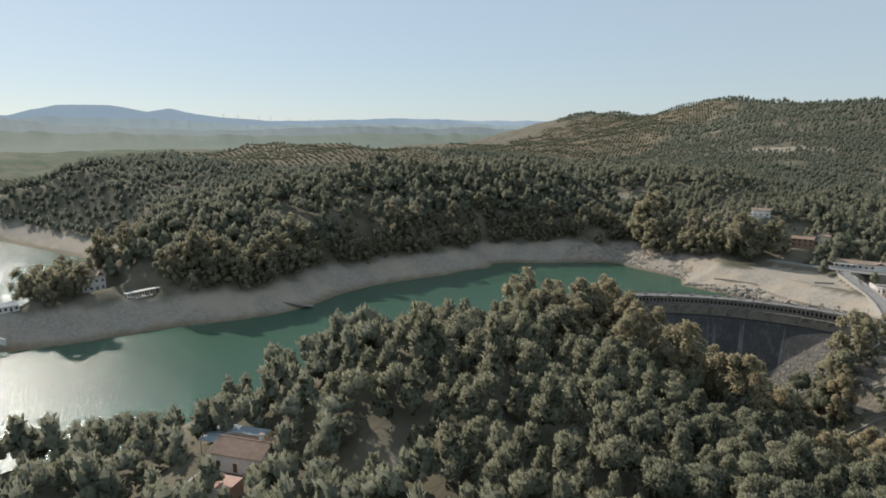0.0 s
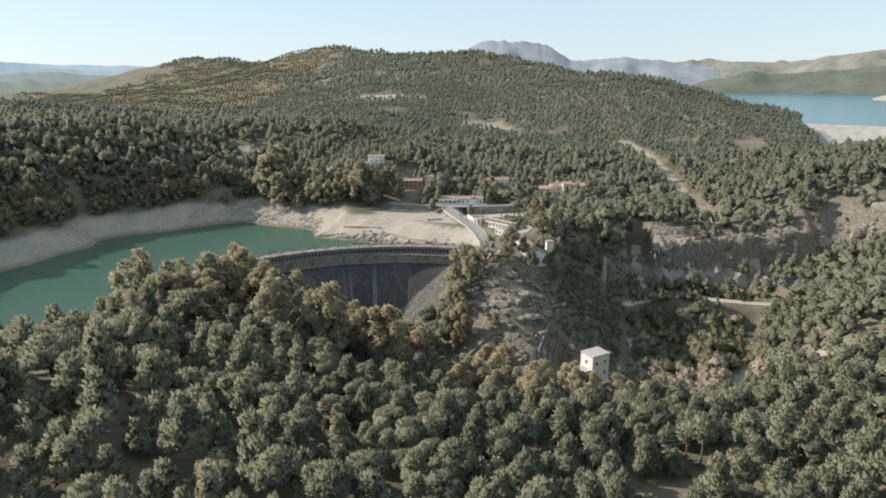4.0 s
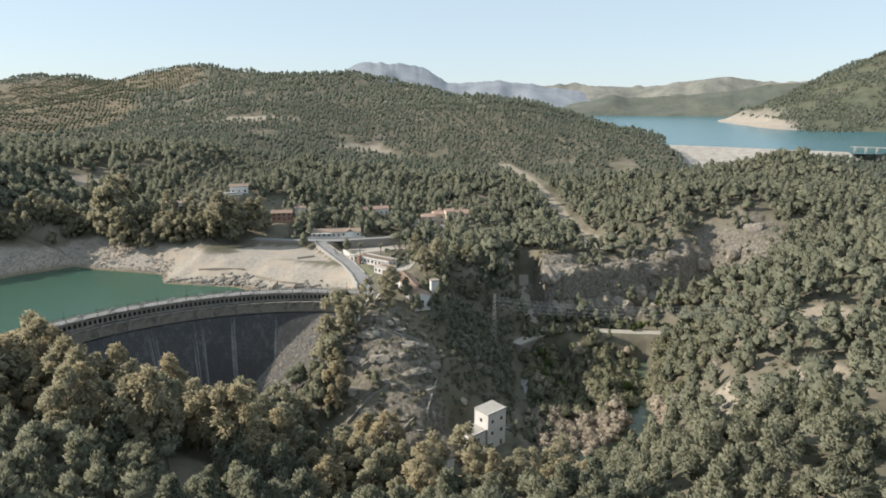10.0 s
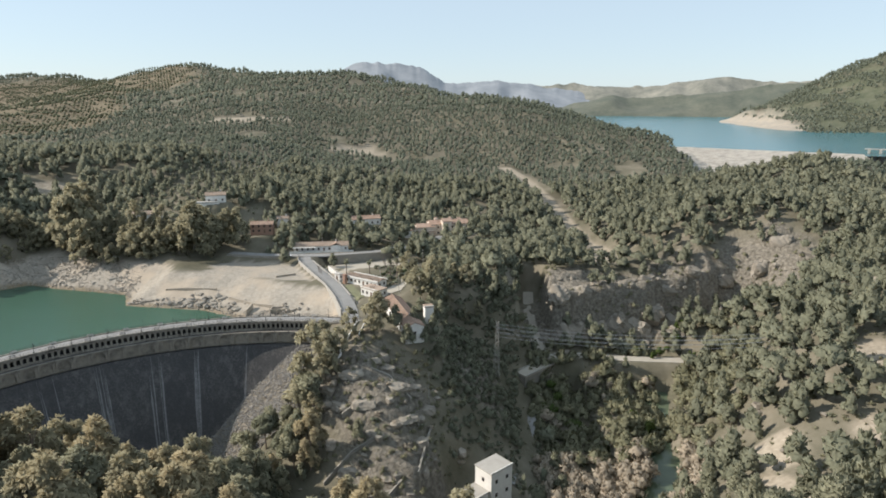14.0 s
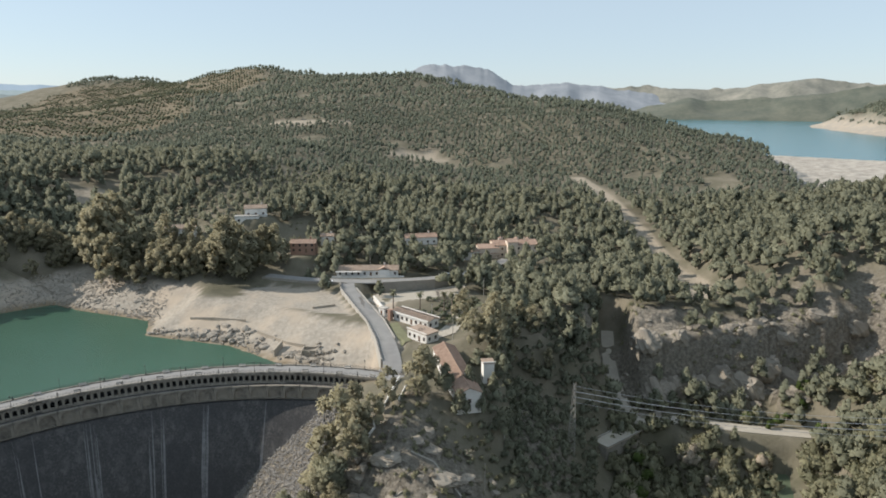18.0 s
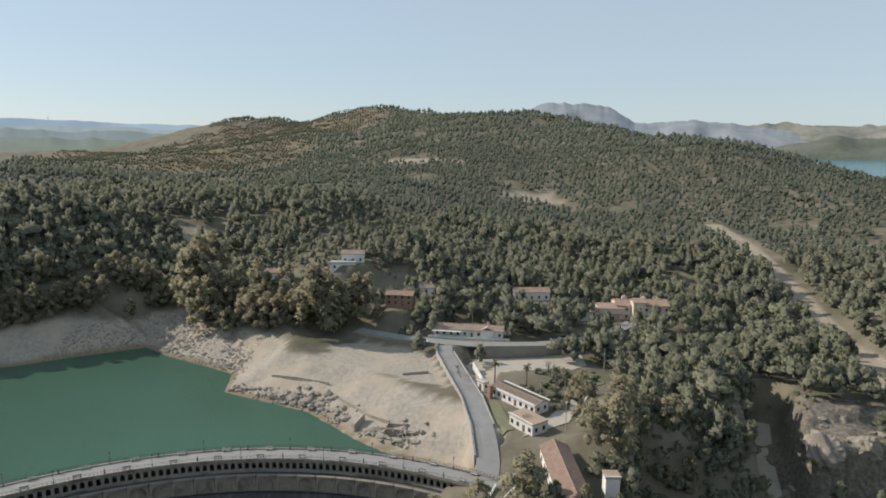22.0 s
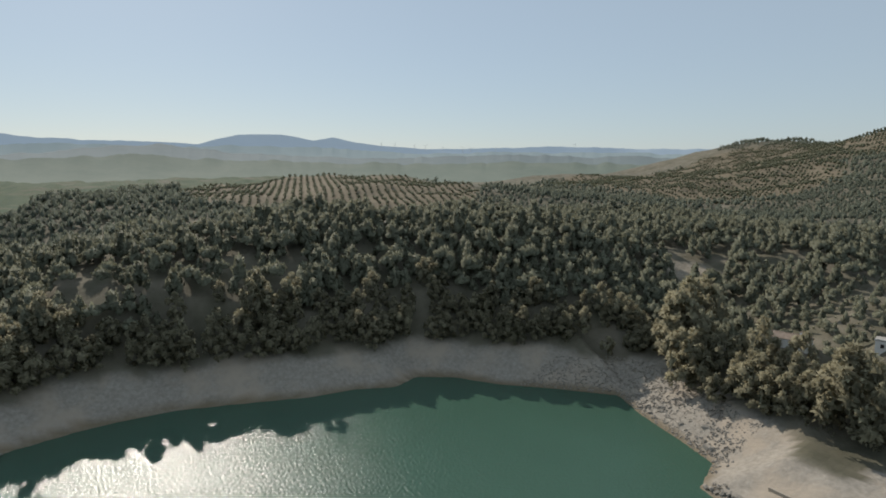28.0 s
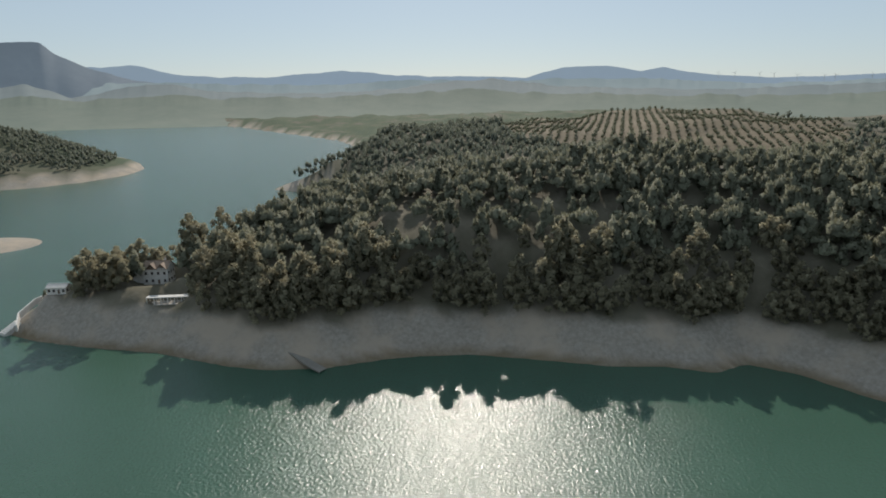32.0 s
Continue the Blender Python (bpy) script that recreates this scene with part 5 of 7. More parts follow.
toe += [(-203 + 6.5 * k, 382.5 + 2.5 * math.sin(k * 1.7)) for k in range(12)]
x, y = np.concatenate([x, xb[o], [p[0] for p in toe]]), np.concatenate([y, yb[o], [p[1] for p in toe]])
z = ground(x, y)
eu = euca_zone(x, y)
eu[-len(toe):] = True
below = eu & (y < 215) & (y > 60) & (x > -190) & (x < 60)
o = ~below | (np.random.RandomState(15).uniform(0, 1, len(x)) > 0.38)
x, y, z, eu, below = x[o], y[o], z[o], eu[o], below[o]
size = (0.8 + 1.0 * np.random.RandomState(5).beta(1.6, 2.0, len(x))) * np.where(below, np.where(x < -52, 1.22, np.where(y < 172, 0.85, 1.1)), 1.0)
size *= np.where(eu & (y > 360) & (x > -218), np.where(x > -165, 1.6, 1.9), np.where(eu & (x < -205), np.where(y < 250, 1.1, 0.85), 1.0))
size *= np.where((x > -2) & (x < 34) & (y > 232) & (y < 335), 0.7, 1.0)
size *= np.where((x < -140) & (x > -200) & (y > 165), 0.6, 1.0)
size *= np.where((x < -205) & ~eu & (y < 430), 1.1, 1.0)
dist = axis_dist(x, y)

def pine_kind(i, tufts, tuft, n=8, base=OCT, core=0.8):
    return tufted(100 + i, umbrella_lobes(i) if i % 3 == 2 else pine_lobes(i, n, 0.9 + 0.12 * (i % 2), 7.6 + 0.5 * (i % 4)), tufts, tuft, 0, 1.0, base, core)


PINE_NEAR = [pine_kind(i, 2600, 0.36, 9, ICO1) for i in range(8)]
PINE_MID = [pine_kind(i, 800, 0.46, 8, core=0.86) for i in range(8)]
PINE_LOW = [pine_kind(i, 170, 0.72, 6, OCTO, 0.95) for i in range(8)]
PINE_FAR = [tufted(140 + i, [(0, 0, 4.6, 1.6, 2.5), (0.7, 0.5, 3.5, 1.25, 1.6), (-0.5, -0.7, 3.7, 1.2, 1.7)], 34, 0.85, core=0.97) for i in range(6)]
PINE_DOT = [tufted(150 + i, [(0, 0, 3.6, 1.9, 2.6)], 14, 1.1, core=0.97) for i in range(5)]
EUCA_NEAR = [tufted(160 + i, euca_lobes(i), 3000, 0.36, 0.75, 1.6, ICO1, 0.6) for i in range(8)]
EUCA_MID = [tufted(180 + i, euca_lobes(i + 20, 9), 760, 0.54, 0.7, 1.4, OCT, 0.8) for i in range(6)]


def stand(kind, i, variants, material, label, category, group, trunk):
    """Single trees, each with a trunk and a crown."""
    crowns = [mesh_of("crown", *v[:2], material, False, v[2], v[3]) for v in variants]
    trunks = [trunk_mesh("trunk", 300 + k, *trunk) for k in range(3)]
    rr = random.Random(9)
    for k in i:
        m = pose(x[k], y[k], z[k] - 0.2, 0, 0, rr.uniform(0, 360)) @ Matrix.Diagonal((size[k], size[k], size[k] * rr.uniform(0.9, 1.15), 1))
        ob = new(kind)
        ob.matrix_world = m
        tagged(ob, label, category, group)
        part("trunk", rr.choice(trunks), None, ob)
        part("crown", rr.choice(crowns), None, ob)


order = np.argsort(dist)
near_p = [k for k in order if not eu[k] and y[k] > 52 and dist[k] < 120][:300]
near_e = [k for k in order if eu[k] and (dist[k] < 70 or y[k] > 360)][:150]
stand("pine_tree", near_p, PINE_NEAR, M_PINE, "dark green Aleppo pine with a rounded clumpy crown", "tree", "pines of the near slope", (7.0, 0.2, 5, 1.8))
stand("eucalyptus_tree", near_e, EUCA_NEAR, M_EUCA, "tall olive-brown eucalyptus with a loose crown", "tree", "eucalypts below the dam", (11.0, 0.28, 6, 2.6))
single = np.zeros(len(x), bool)
single[near_p] = single[near_e] = True
S = np.stack([x, y, z - 0.3, size], 1)
mid = (dist < 120) & (y > 30)
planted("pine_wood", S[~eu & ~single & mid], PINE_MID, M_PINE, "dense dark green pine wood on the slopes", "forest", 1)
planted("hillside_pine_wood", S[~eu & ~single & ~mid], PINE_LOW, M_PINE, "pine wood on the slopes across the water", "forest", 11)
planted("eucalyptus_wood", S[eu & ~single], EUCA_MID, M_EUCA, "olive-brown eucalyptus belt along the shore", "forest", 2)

# woods of the middle distance and the far hills
x, y, r = jitter(-560, 560, -60, 1100, 6.9, 72)
o = ~((x > -420) & (x < 330) & (y > -60) & (y < 620))
x2, y2, r = jitter(-1350, 700, 600, 2150, 11.5, 73)
x3, y3, r = jitter(-1130, -560, -640, 330, 7.2, 74)
near_box = (x2 > -560) & (x2 < 560) & (y2 < 1100)
x4, y4, r = jitter(800, 1900, 1300, 2300, 11, 75)
x, y = np.concatenate([x[o], x2[~near_box], x3, x4]), np.concatenate([y[o], y2[~near_box], y3, y4])
sz = np.concatenate([np.full(o.sum(), 1.05), np.full((~near_box).sum(), 1.55), np.full(len(x3), 1.39), np.full(len(x4), 1.75)])
ok = kept_free(x, y) & (clear(x, y) < 0.4) & ~groves(x, y) & (grain(x, y, 60, 3, 78) < 0.75)
ok &= ~inside(x, y, EMB_ZONE) & ~((x > 800) & (y > 1250) & (grain(x, y, 70, 3, 80) > 0.45))
ok &= ~((x < -1000) & (y > 300) & (y < 1900) & (grain(x, y, 90, 2, 79) < 0.2))
x, y, sz = x[ok], y[ok], sz[ok]
S = np.stack([x, y, ground(x, y) - 0.4, sz * np.random.RandomState(6).uniform(0.65, 1.15, len(x))], 1)
far_ = sz > 1.4
planted("far_pine_wood", S[~far_], PINE_FAR, M_HAZEPINE, "pine woods covering the middle hills", "forest", 3)
planted("distant_pine_wood", S[far_], PINE_DOT, M_HAZEPINE, "pine woods covering the distant hills", "forest", 13)

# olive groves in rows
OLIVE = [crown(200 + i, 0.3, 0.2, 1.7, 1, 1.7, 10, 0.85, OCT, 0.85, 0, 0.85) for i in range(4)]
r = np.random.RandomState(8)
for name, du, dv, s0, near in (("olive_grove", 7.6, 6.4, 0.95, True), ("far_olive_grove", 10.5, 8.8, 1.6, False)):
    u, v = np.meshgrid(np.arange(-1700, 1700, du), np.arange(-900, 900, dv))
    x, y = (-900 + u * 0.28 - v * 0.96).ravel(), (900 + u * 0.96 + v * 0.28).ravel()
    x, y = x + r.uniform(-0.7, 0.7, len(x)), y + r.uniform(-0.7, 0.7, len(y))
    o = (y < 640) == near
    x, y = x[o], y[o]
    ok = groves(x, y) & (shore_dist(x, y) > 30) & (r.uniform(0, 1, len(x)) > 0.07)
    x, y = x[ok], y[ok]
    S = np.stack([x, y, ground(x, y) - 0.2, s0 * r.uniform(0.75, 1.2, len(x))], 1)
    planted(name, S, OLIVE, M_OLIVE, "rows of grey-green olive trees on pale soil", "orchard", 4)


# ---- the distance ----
# haze on the ranges is painted: pale bluish colours plus a faint emission
def hazy_rock(name, low, high, scale, haze_glow):
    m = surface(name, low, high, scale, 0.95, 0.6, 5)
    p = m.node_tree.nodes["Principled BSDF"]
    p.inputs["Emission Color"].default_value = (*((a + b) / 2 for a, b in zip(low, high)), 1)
    p.inputs["Emission Strength"].default_value = haze_glow
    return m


M_FARBLUE = hazy_rock("hazy_mountains", (0.2, 0.25, 0.3), (0.24, 0.29, 0.335), 0.002, 0.8)
M_FARHILL = hazy_rock("hazy_hills", (0.08, 0.107, 0.115), (0.125, 0.15, 0.15), 0.004, 0.6)
M_FARHILL2 = hazy_rock("hazy_far_fields", (0.075, 0.105, 0.085), (0.13, 0.15, 0.12), 0.006, 0.4)
M_FARMID = hazy_rock("hazy_blue_green_hills", (0.15, 0.19, 0.2), (0.19, 0.23, 0.235), 0.003, 0.7)
M_FARDRY = hazy_rock("dry_far_hills", (0.06, 0.072, 0.062), (0.26, 0.245, 0.205), 0.011, 0.25)
M_FARWOOD = hazy_rock("wooded_far_shore", (0.035, 0.05, 0.04), (0.13, 0.13, 0.1), 0.013, 0.3)
M_FARTABLE = hazy_rock("hazy_table_mountain", (0.11, 0.135, 0.16), (0.16, 0.19, 0.215), 0.004, 0.55)
M_FARROCK = hazy_rock("hazy_limestone_mountain", (0.11, 0.13, 0.15), (0.24, 0.255, 0.275), 0.008, 0.35)


def ridge(name, line, dist, material, label, depth=500.0, rough=0.05, seed=0, foot=-20.0, bend=1.0, spurs=0.035):
    """A far range: its crest runs through headings and heights over the horizon in degrees, its slope falls towards the lakes."""
    a = np.arange(line[0][0], line[-1][0], 0.12)
    e = np.interp(a, [p[0] for p in line], [p[1] for p in line])
    e = np.convolve(np.pad(e, 3, mode="edge"), np.ones(7) / 7, mode="valid") * 0.6 + e * 0.4
    rag = rough * grain(a * 10, a * 0 + seed, 14, 4, seed)
    rows = 14
    V = []
    for k in range(rows):
        u = k / (rows - 1)
        d = dist - depth * u
        top = 100 + dist * np.tan(np.radians(e + rag * (1 - u) ** 5))
        z = foot + (top - foot) * (1 - u) ** bend
        spur = grain(a * 10, a * 0 + u * 26 + seed, 30, 2, seed + 2)
        z = z + (top - foot) * spurs * spur * math.sin(math.pi * min(1, u * 1.1)) * (u > 0)
        V.append(np.stack([-30 + np.sin(np.radians(a)) * d, 70 + np.cos(np.radians(a)) * d, z], -1))
    V = np.concatenate(V)
    n = len(a)
    i = np.arange(rows * n).reshape(rows, n)
    F = np.stack([i[:-1, :-1], i[1:, :-1], i[1:, 1:], i[:-1, 1:]], -1).reshape(-1, 4)
    return tagged(new(name, mesh_of(name, V, F, material, True)), label, "mountains", kind="structure")


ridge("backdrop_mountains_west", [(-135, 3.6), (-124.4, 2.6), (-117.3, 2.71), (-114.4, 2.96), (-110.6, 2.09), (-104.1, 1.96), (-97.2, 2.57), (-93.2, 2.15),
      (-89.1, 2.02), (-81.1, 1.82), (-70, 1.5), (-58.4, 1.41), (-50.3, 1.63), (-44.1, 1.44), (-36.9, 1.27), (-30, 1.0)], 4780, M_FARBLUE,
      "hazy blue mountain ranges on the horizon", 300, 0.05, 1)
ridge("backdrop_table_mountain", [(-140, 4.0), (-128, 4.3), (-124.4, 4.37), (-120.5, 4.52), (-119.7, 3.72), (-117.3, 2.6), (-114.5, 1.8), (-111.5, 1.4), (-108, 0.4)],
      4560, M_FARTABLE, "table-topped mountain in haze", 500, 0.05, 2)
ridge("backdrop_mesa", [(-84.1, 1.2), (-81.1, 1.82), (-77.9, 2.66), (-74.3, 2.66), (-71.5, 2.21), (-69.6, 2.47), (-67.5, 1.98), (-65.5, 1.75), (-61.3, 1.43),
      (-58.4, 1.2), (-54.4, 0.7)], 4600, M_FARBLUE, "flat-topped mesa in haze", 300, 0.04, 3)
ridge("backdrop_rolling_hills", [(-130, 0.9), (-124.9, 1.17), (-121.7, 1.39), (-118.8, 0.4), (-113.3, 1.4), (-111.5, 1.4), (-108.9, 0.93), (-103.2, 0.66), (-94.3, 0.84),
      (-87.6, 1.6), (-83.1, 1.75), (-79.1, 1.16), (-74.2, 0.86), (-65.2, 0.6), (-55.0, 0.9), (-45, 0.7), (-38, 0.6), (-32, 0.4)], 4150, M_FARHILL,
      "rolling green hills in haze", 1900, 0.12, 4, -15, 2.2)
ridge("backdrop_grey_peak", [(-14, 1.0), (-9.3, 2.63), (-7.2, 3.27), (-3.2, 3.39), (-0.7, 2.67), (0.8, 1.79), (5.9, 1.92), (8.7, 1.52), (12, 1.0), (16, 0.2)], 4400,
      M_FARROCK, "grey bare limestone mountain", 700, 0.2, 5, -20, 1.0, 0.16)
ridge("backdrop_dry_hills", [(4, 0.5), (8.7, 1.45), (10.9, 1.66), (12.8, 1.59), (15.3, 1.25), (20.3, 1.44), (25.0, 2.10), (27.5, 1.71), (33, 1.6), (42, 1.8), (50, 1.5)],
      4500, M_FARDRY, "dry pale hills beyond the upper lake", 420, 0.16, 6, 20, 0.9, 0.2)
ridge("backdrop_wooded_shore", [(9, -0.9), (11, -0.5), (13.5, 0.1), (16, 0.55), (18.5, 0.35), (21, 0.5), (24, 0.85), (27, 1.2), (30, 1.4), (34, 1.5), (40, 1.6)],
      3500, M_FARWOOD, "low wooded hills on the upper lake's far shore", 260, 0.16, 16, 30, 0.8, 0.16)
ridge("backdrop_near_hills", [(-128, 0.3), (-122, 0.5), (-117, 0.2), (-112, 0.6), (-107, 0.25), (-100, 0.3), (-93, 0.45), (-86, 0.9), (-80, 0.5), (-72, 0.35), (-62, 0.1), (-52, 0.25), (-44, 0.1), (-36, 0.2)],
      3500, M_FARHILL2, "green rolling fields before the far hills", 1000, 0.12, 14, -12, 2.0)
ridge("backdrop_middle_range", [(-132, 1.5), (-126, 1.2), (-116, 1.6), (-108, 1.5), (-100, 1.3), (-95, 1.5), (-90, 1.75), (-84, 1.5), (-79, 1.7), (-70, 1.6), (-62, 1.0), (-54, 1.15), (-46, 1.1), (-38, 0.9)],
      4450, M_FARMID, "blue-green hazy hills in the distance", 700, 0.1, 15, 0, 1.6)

# ---- loose rock ----
def rock_mesh(name, seed, material, flat=0.7):
    r = np.random.RandomState(seed)
    v, f = ICO2
    v = v * (1 + 0.28 * r.uniform(-1, 1, (len(v), 1)))
    for _ in range(5):
        n = r.normal(size=3)
        n /= np.linalg.norm(n)
        d = v @ n
        v = v - np.outer(np.maximum(d - 0.62, 0), n)
    return mesh_of(name, v * (1, r.uniform(0.7, 1.0), flat), f, material)


PALE_ROCKS = [rock_mesh("rock", 400 + i, M_PALEROCK, 0.6) for i in range(5)]
GREY_ROCKS = [rock_mesh("rock", 410 + i, M_ROCK, 0.75) for i in range(5)]


def rocks(spots, meshes, label, group, seed):
    r = random.Random(seed)
    for px, py, s in spots:
        ob = new("rock", r.choice(meshes))
        ob.matrix_world = pose(px, py, height(px, py) + s * 0.12, r.uniform(-15, 15), r.uniform(-15, 15), r.uniform(0, 360)) @ Matrix.Diagonal((s, s * r.uniform(0.7, 1.2), s * r.uniform(0.7, 1.1), 1))
        tagged(ob, label, "rock", group)


def stones(name, px, py, size, material, label, seed):
    """Uncounted stones as one mesh."""
    r = np.random.RandomState(seed)
    v, f = ICO1
    n = len(px)
    pz = ground(px, py)
    k = 1 + 0.35 * r.uniform(-1, 1, (n, len(v), 1))
    s = (size * r.uniform(0.5, 1.5, n))[:, None, None] * r.uniform(0.7, 1.2, (n, 1, 3)) * (1, 1, 0.7)
    V = v[None] * k * s + np.stack([px, py, pz + size * 0.1], -1)[:, None]
    F = f[None] + (np.arange(n) * len(v))[:, None, None]
    me = mesh_of(name, V.reshape(-1, 3), F.reshape(-1, 3), material, False)
    return tagged(new(name, me), label, "stones", kind="stuff")


_r = random.Random(21)
shore_spots = []
for k in range(34):
    shore_spots.append((_r.gauss(-80, 9), _r.gauss(319, 2.5), _r.uniform(0.5, 1.5)))
for k in range(26):
    shore_spots.append((_r.gauss(-106, 7), _r.gauss(331, 2.5), _r.uniform(0.6, 1.8)))
for k in range(34):
    shore_spots.append((_r.gauss(-124, 8), _r.gauss(337.5, 2), _r.uniform(0.8, 2.4)))
for k in range(22):
    shore_spots.append((_r.gauss(-150, 6), _r.gauss(340, 2), _r.uniform(0.5, 1.4)))
rocks([s for s in shore_spots if 0.2 < height(s[0], s[1]) < 9], PALE_ROCKS, "pale weathered rock on the drawn-down shore", "rocks on the bare shore", 22)
_q = np.random.RandomState(23)
px, py = _q.uniform(-260, -55, 18000), _q.uniform(312, 400, 18000)
hh, ok = ground(px, py), shore_dist(px, py)
ok = (ok > 0.3) & (hh < 11) & (((px < -162) & (ok < 26)) | ((ok < 7) & (grain(px, py, 9, 2, 91) > 0.1)))
stones("shore_stones", px[ok][:8000], py[ok][:8000], 0.42, M_PALEROCK, "loose pale stones strewn over the bare shore", 24)
px, py = _q.uniform(-95, -40, 16000), _q.uniform(215, 284, 16000)
aa = np.degrees(np.arctan2(py - DAM_C[1], px - DAM_C[0]))
rr = (np.hypot(px - DAM_C[0], py - DAM_C[1]) + 12.4)
over, down = scree(rr, aa)
ok = (aa < 108.5) & (aa > 82) & (down > -0.8) & (down < 37) & (ground(px, py) < over + 1.0)
stones("rubble_slope", px[ok][:6500], py[ok][:6500], 0.36, M_RUBBLE, "grey rubble slope leaning on the dam", 25)
# crags above the gorge and on the knoll
crag = []
for cx, cy, n, sx, sy in ((100, 368, 46, 34, 7), (170, 374, 34, 28, 9), (62, 354, 16, 6, 9), (135, 352, 22, 26, 8), (-18, 240, 10, 13, 9), (-38, 232, 9, 6, 14), (-8, 222, 8, 12, 8),
                          (112, 215, 12, 9, 24)):
    for k in range(n):
        crag.append((_r.gauss(cx, sx), _r.gauss(cy, sy), _r.uniform(0.6, 2.6)))
rocks(crag, GREY_ROCKS, "grey-brown limestone crag boulder", "crags above the gorge", 26)


ICO3 = ico(4)


def crag_mesh(seed, tall, stuff=None):
    """A jointed limestone outcrop: stepped sides, a broken top."""
    r = np.random.RandomState(seed)
    v, f = ICO3
    v = v * (1, 0.75, tall)
    for _ in range(9):
        n = r.normal(size=3) * (1, 1, 0.5)
        n /= np.linalg.norm(n)
        v = v - np.outer(np.maximum(v @ n - r.uniform(0.5, 0.75), 0), n)
    p, q = v[:, 0] + 0.7 * v[:, 2] + seed, v[:, 1] - 0.6 * v[:, 2]
    k = 1 + 0.12 * grain(p, q, 0.7, 4, seed) + 0.07 * np.sign(grain(p + 3, q, 0.5, 2, seed + 1)) + 0.05 * np.sign(grain(p, q + 5, 0.25, 2, seed + 2))
    v = v * k[:, None]
    return mesh_of("crag", v, f, stuff or M_ROCK)


CRAGS = [crag_mesh(430 + i, 0.8 + 0.12 * (i % 3)) for i in range(6)]
LEDGES = [crag_mesh(440 + i, 0.42) for i in range(5)]
SHELVES = [crag_mesh(450 + i, 0.5, M_PALEROCK) for i in range(5)]


def crags(spots, meshes, label, group, sink=0.22):
    for px, py, s, w in spots:
        ob = new("crag", _r.choice(meshes))
        ob.matrix_world = pose(px, py, height(px, py) - s * sink, _r.uniform(-6, 6), _r.uniform(-6, 6), _r.uniform(-25, 25)) @ Matrix.Diagonal((s * w, s, s, 1))
        tagged(ob, label, "rock outcrop", group)


crags([(66, 347, 7, 1.0), (74, 351, 9, 1.0), (63, 357, 7, 0.9), (86, 356, 8, 1.2), (97, 361, 7, 1.3), (109, 362, 8, 1.1), (121, 368, 7, 1.3), (134, 371, 8, 1.2), (148, 375, 7, 1.3), (160, 380, 8, 1.2),
       (174, 384, 7, 1.3), (188, 388, 7, 1.4), (78, 362, 5, 1.3), (92, 369, 4, 1.4), (104, 373, 4, 1.5), (116, 377, 4, 1.4), (130, 380, 4, 1.5), (146, 386, 4, 1.5), (168, 392, 5, 1.4), (202, 392, 6, 1.3)], CRAGS,
      "steep grey-brown limestone outcrop above the gorge", "outcrops of the cliff")
crags([(-20, 250, 5, 1.6), (-10, 246, 4.5, 1.5), (-28, 244, 4.5, 1.6), (-16, 241, 5, 1.7), (-4, 240, 4, 1.4), (-24, 234, 4.5, 1.6), (-32, 236, 4, 1.4), (-12, 232, 4.5, 1.5), (-20, 226, 4, 1.5), (-34, 227, 4, 1.3), (-6, 228, 4, 1.4),
       (-28, 219, 3.6, 1.5), (-14, 219, 3.6, 1.5), (-38, 243, 4, 1.3), (-22, 257, 4, 1.5)], LEDGES, "layered grey limestone ledge on the knoll", "ledges of the knoll", 0.3)
crags([(-118, 336, 2.6, 1.6), (-125, 338.5, 3.0, 1.5), (-131, 338, 2.4, 1.6), (-112, 334.5, 2.4, 1.4), (-104, 331, 2.2, 1.6), (-97, 327, 2.4, 1.4), (-91, 323, 2.2, 1.5), (-84, 320.5, 2.4, 1.5), (-79, 317.5, 2.0, 1.4),
       (-138, 338.5, 1.8, 1.7), (-146, 341, 1.6, 1.6), (-66, 315, 2.0, 1.5), (-121, 342, 2.0, 1.8), (-108, 337, 1.8, 1.6), (-172, 362, 2.0, 1.5), (-190, 368, 2.2, 1.5), (-180, 370, 1.8, 1.5), (-204, 373, 2.2, 1.4)],
      SHELVES, "pale eroded rock shelf at the waterline", "rock shelves of the shore", 0.15)


# ---- the gorge ----
def cypress(at, h, label="narrow dark green cypress tree", material=None):
    ob = thing("cypress_tree", at, label, "tree")
    part("trunk", tube(bmesh.new(), (0, 0, -0.5), (0, 0, h * 0.3), 0.18, 0.12), M_BARK, ob)
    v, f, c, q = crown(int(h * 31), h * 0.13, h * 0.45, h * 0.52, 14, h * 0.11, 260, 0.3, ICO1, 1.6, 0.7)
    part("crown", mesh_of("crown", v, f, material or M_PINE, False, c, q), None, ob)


for cx, cy, h in ((48, 321, 9), (11, 217, 9), (39, 244, 8), (118, 345, 12), (126, 348, 10), (100, 344, 8), (30, 233, 7), (-352, -4, 6)):
    cypress(pose(cx, cy, height(cx, cy)), h)


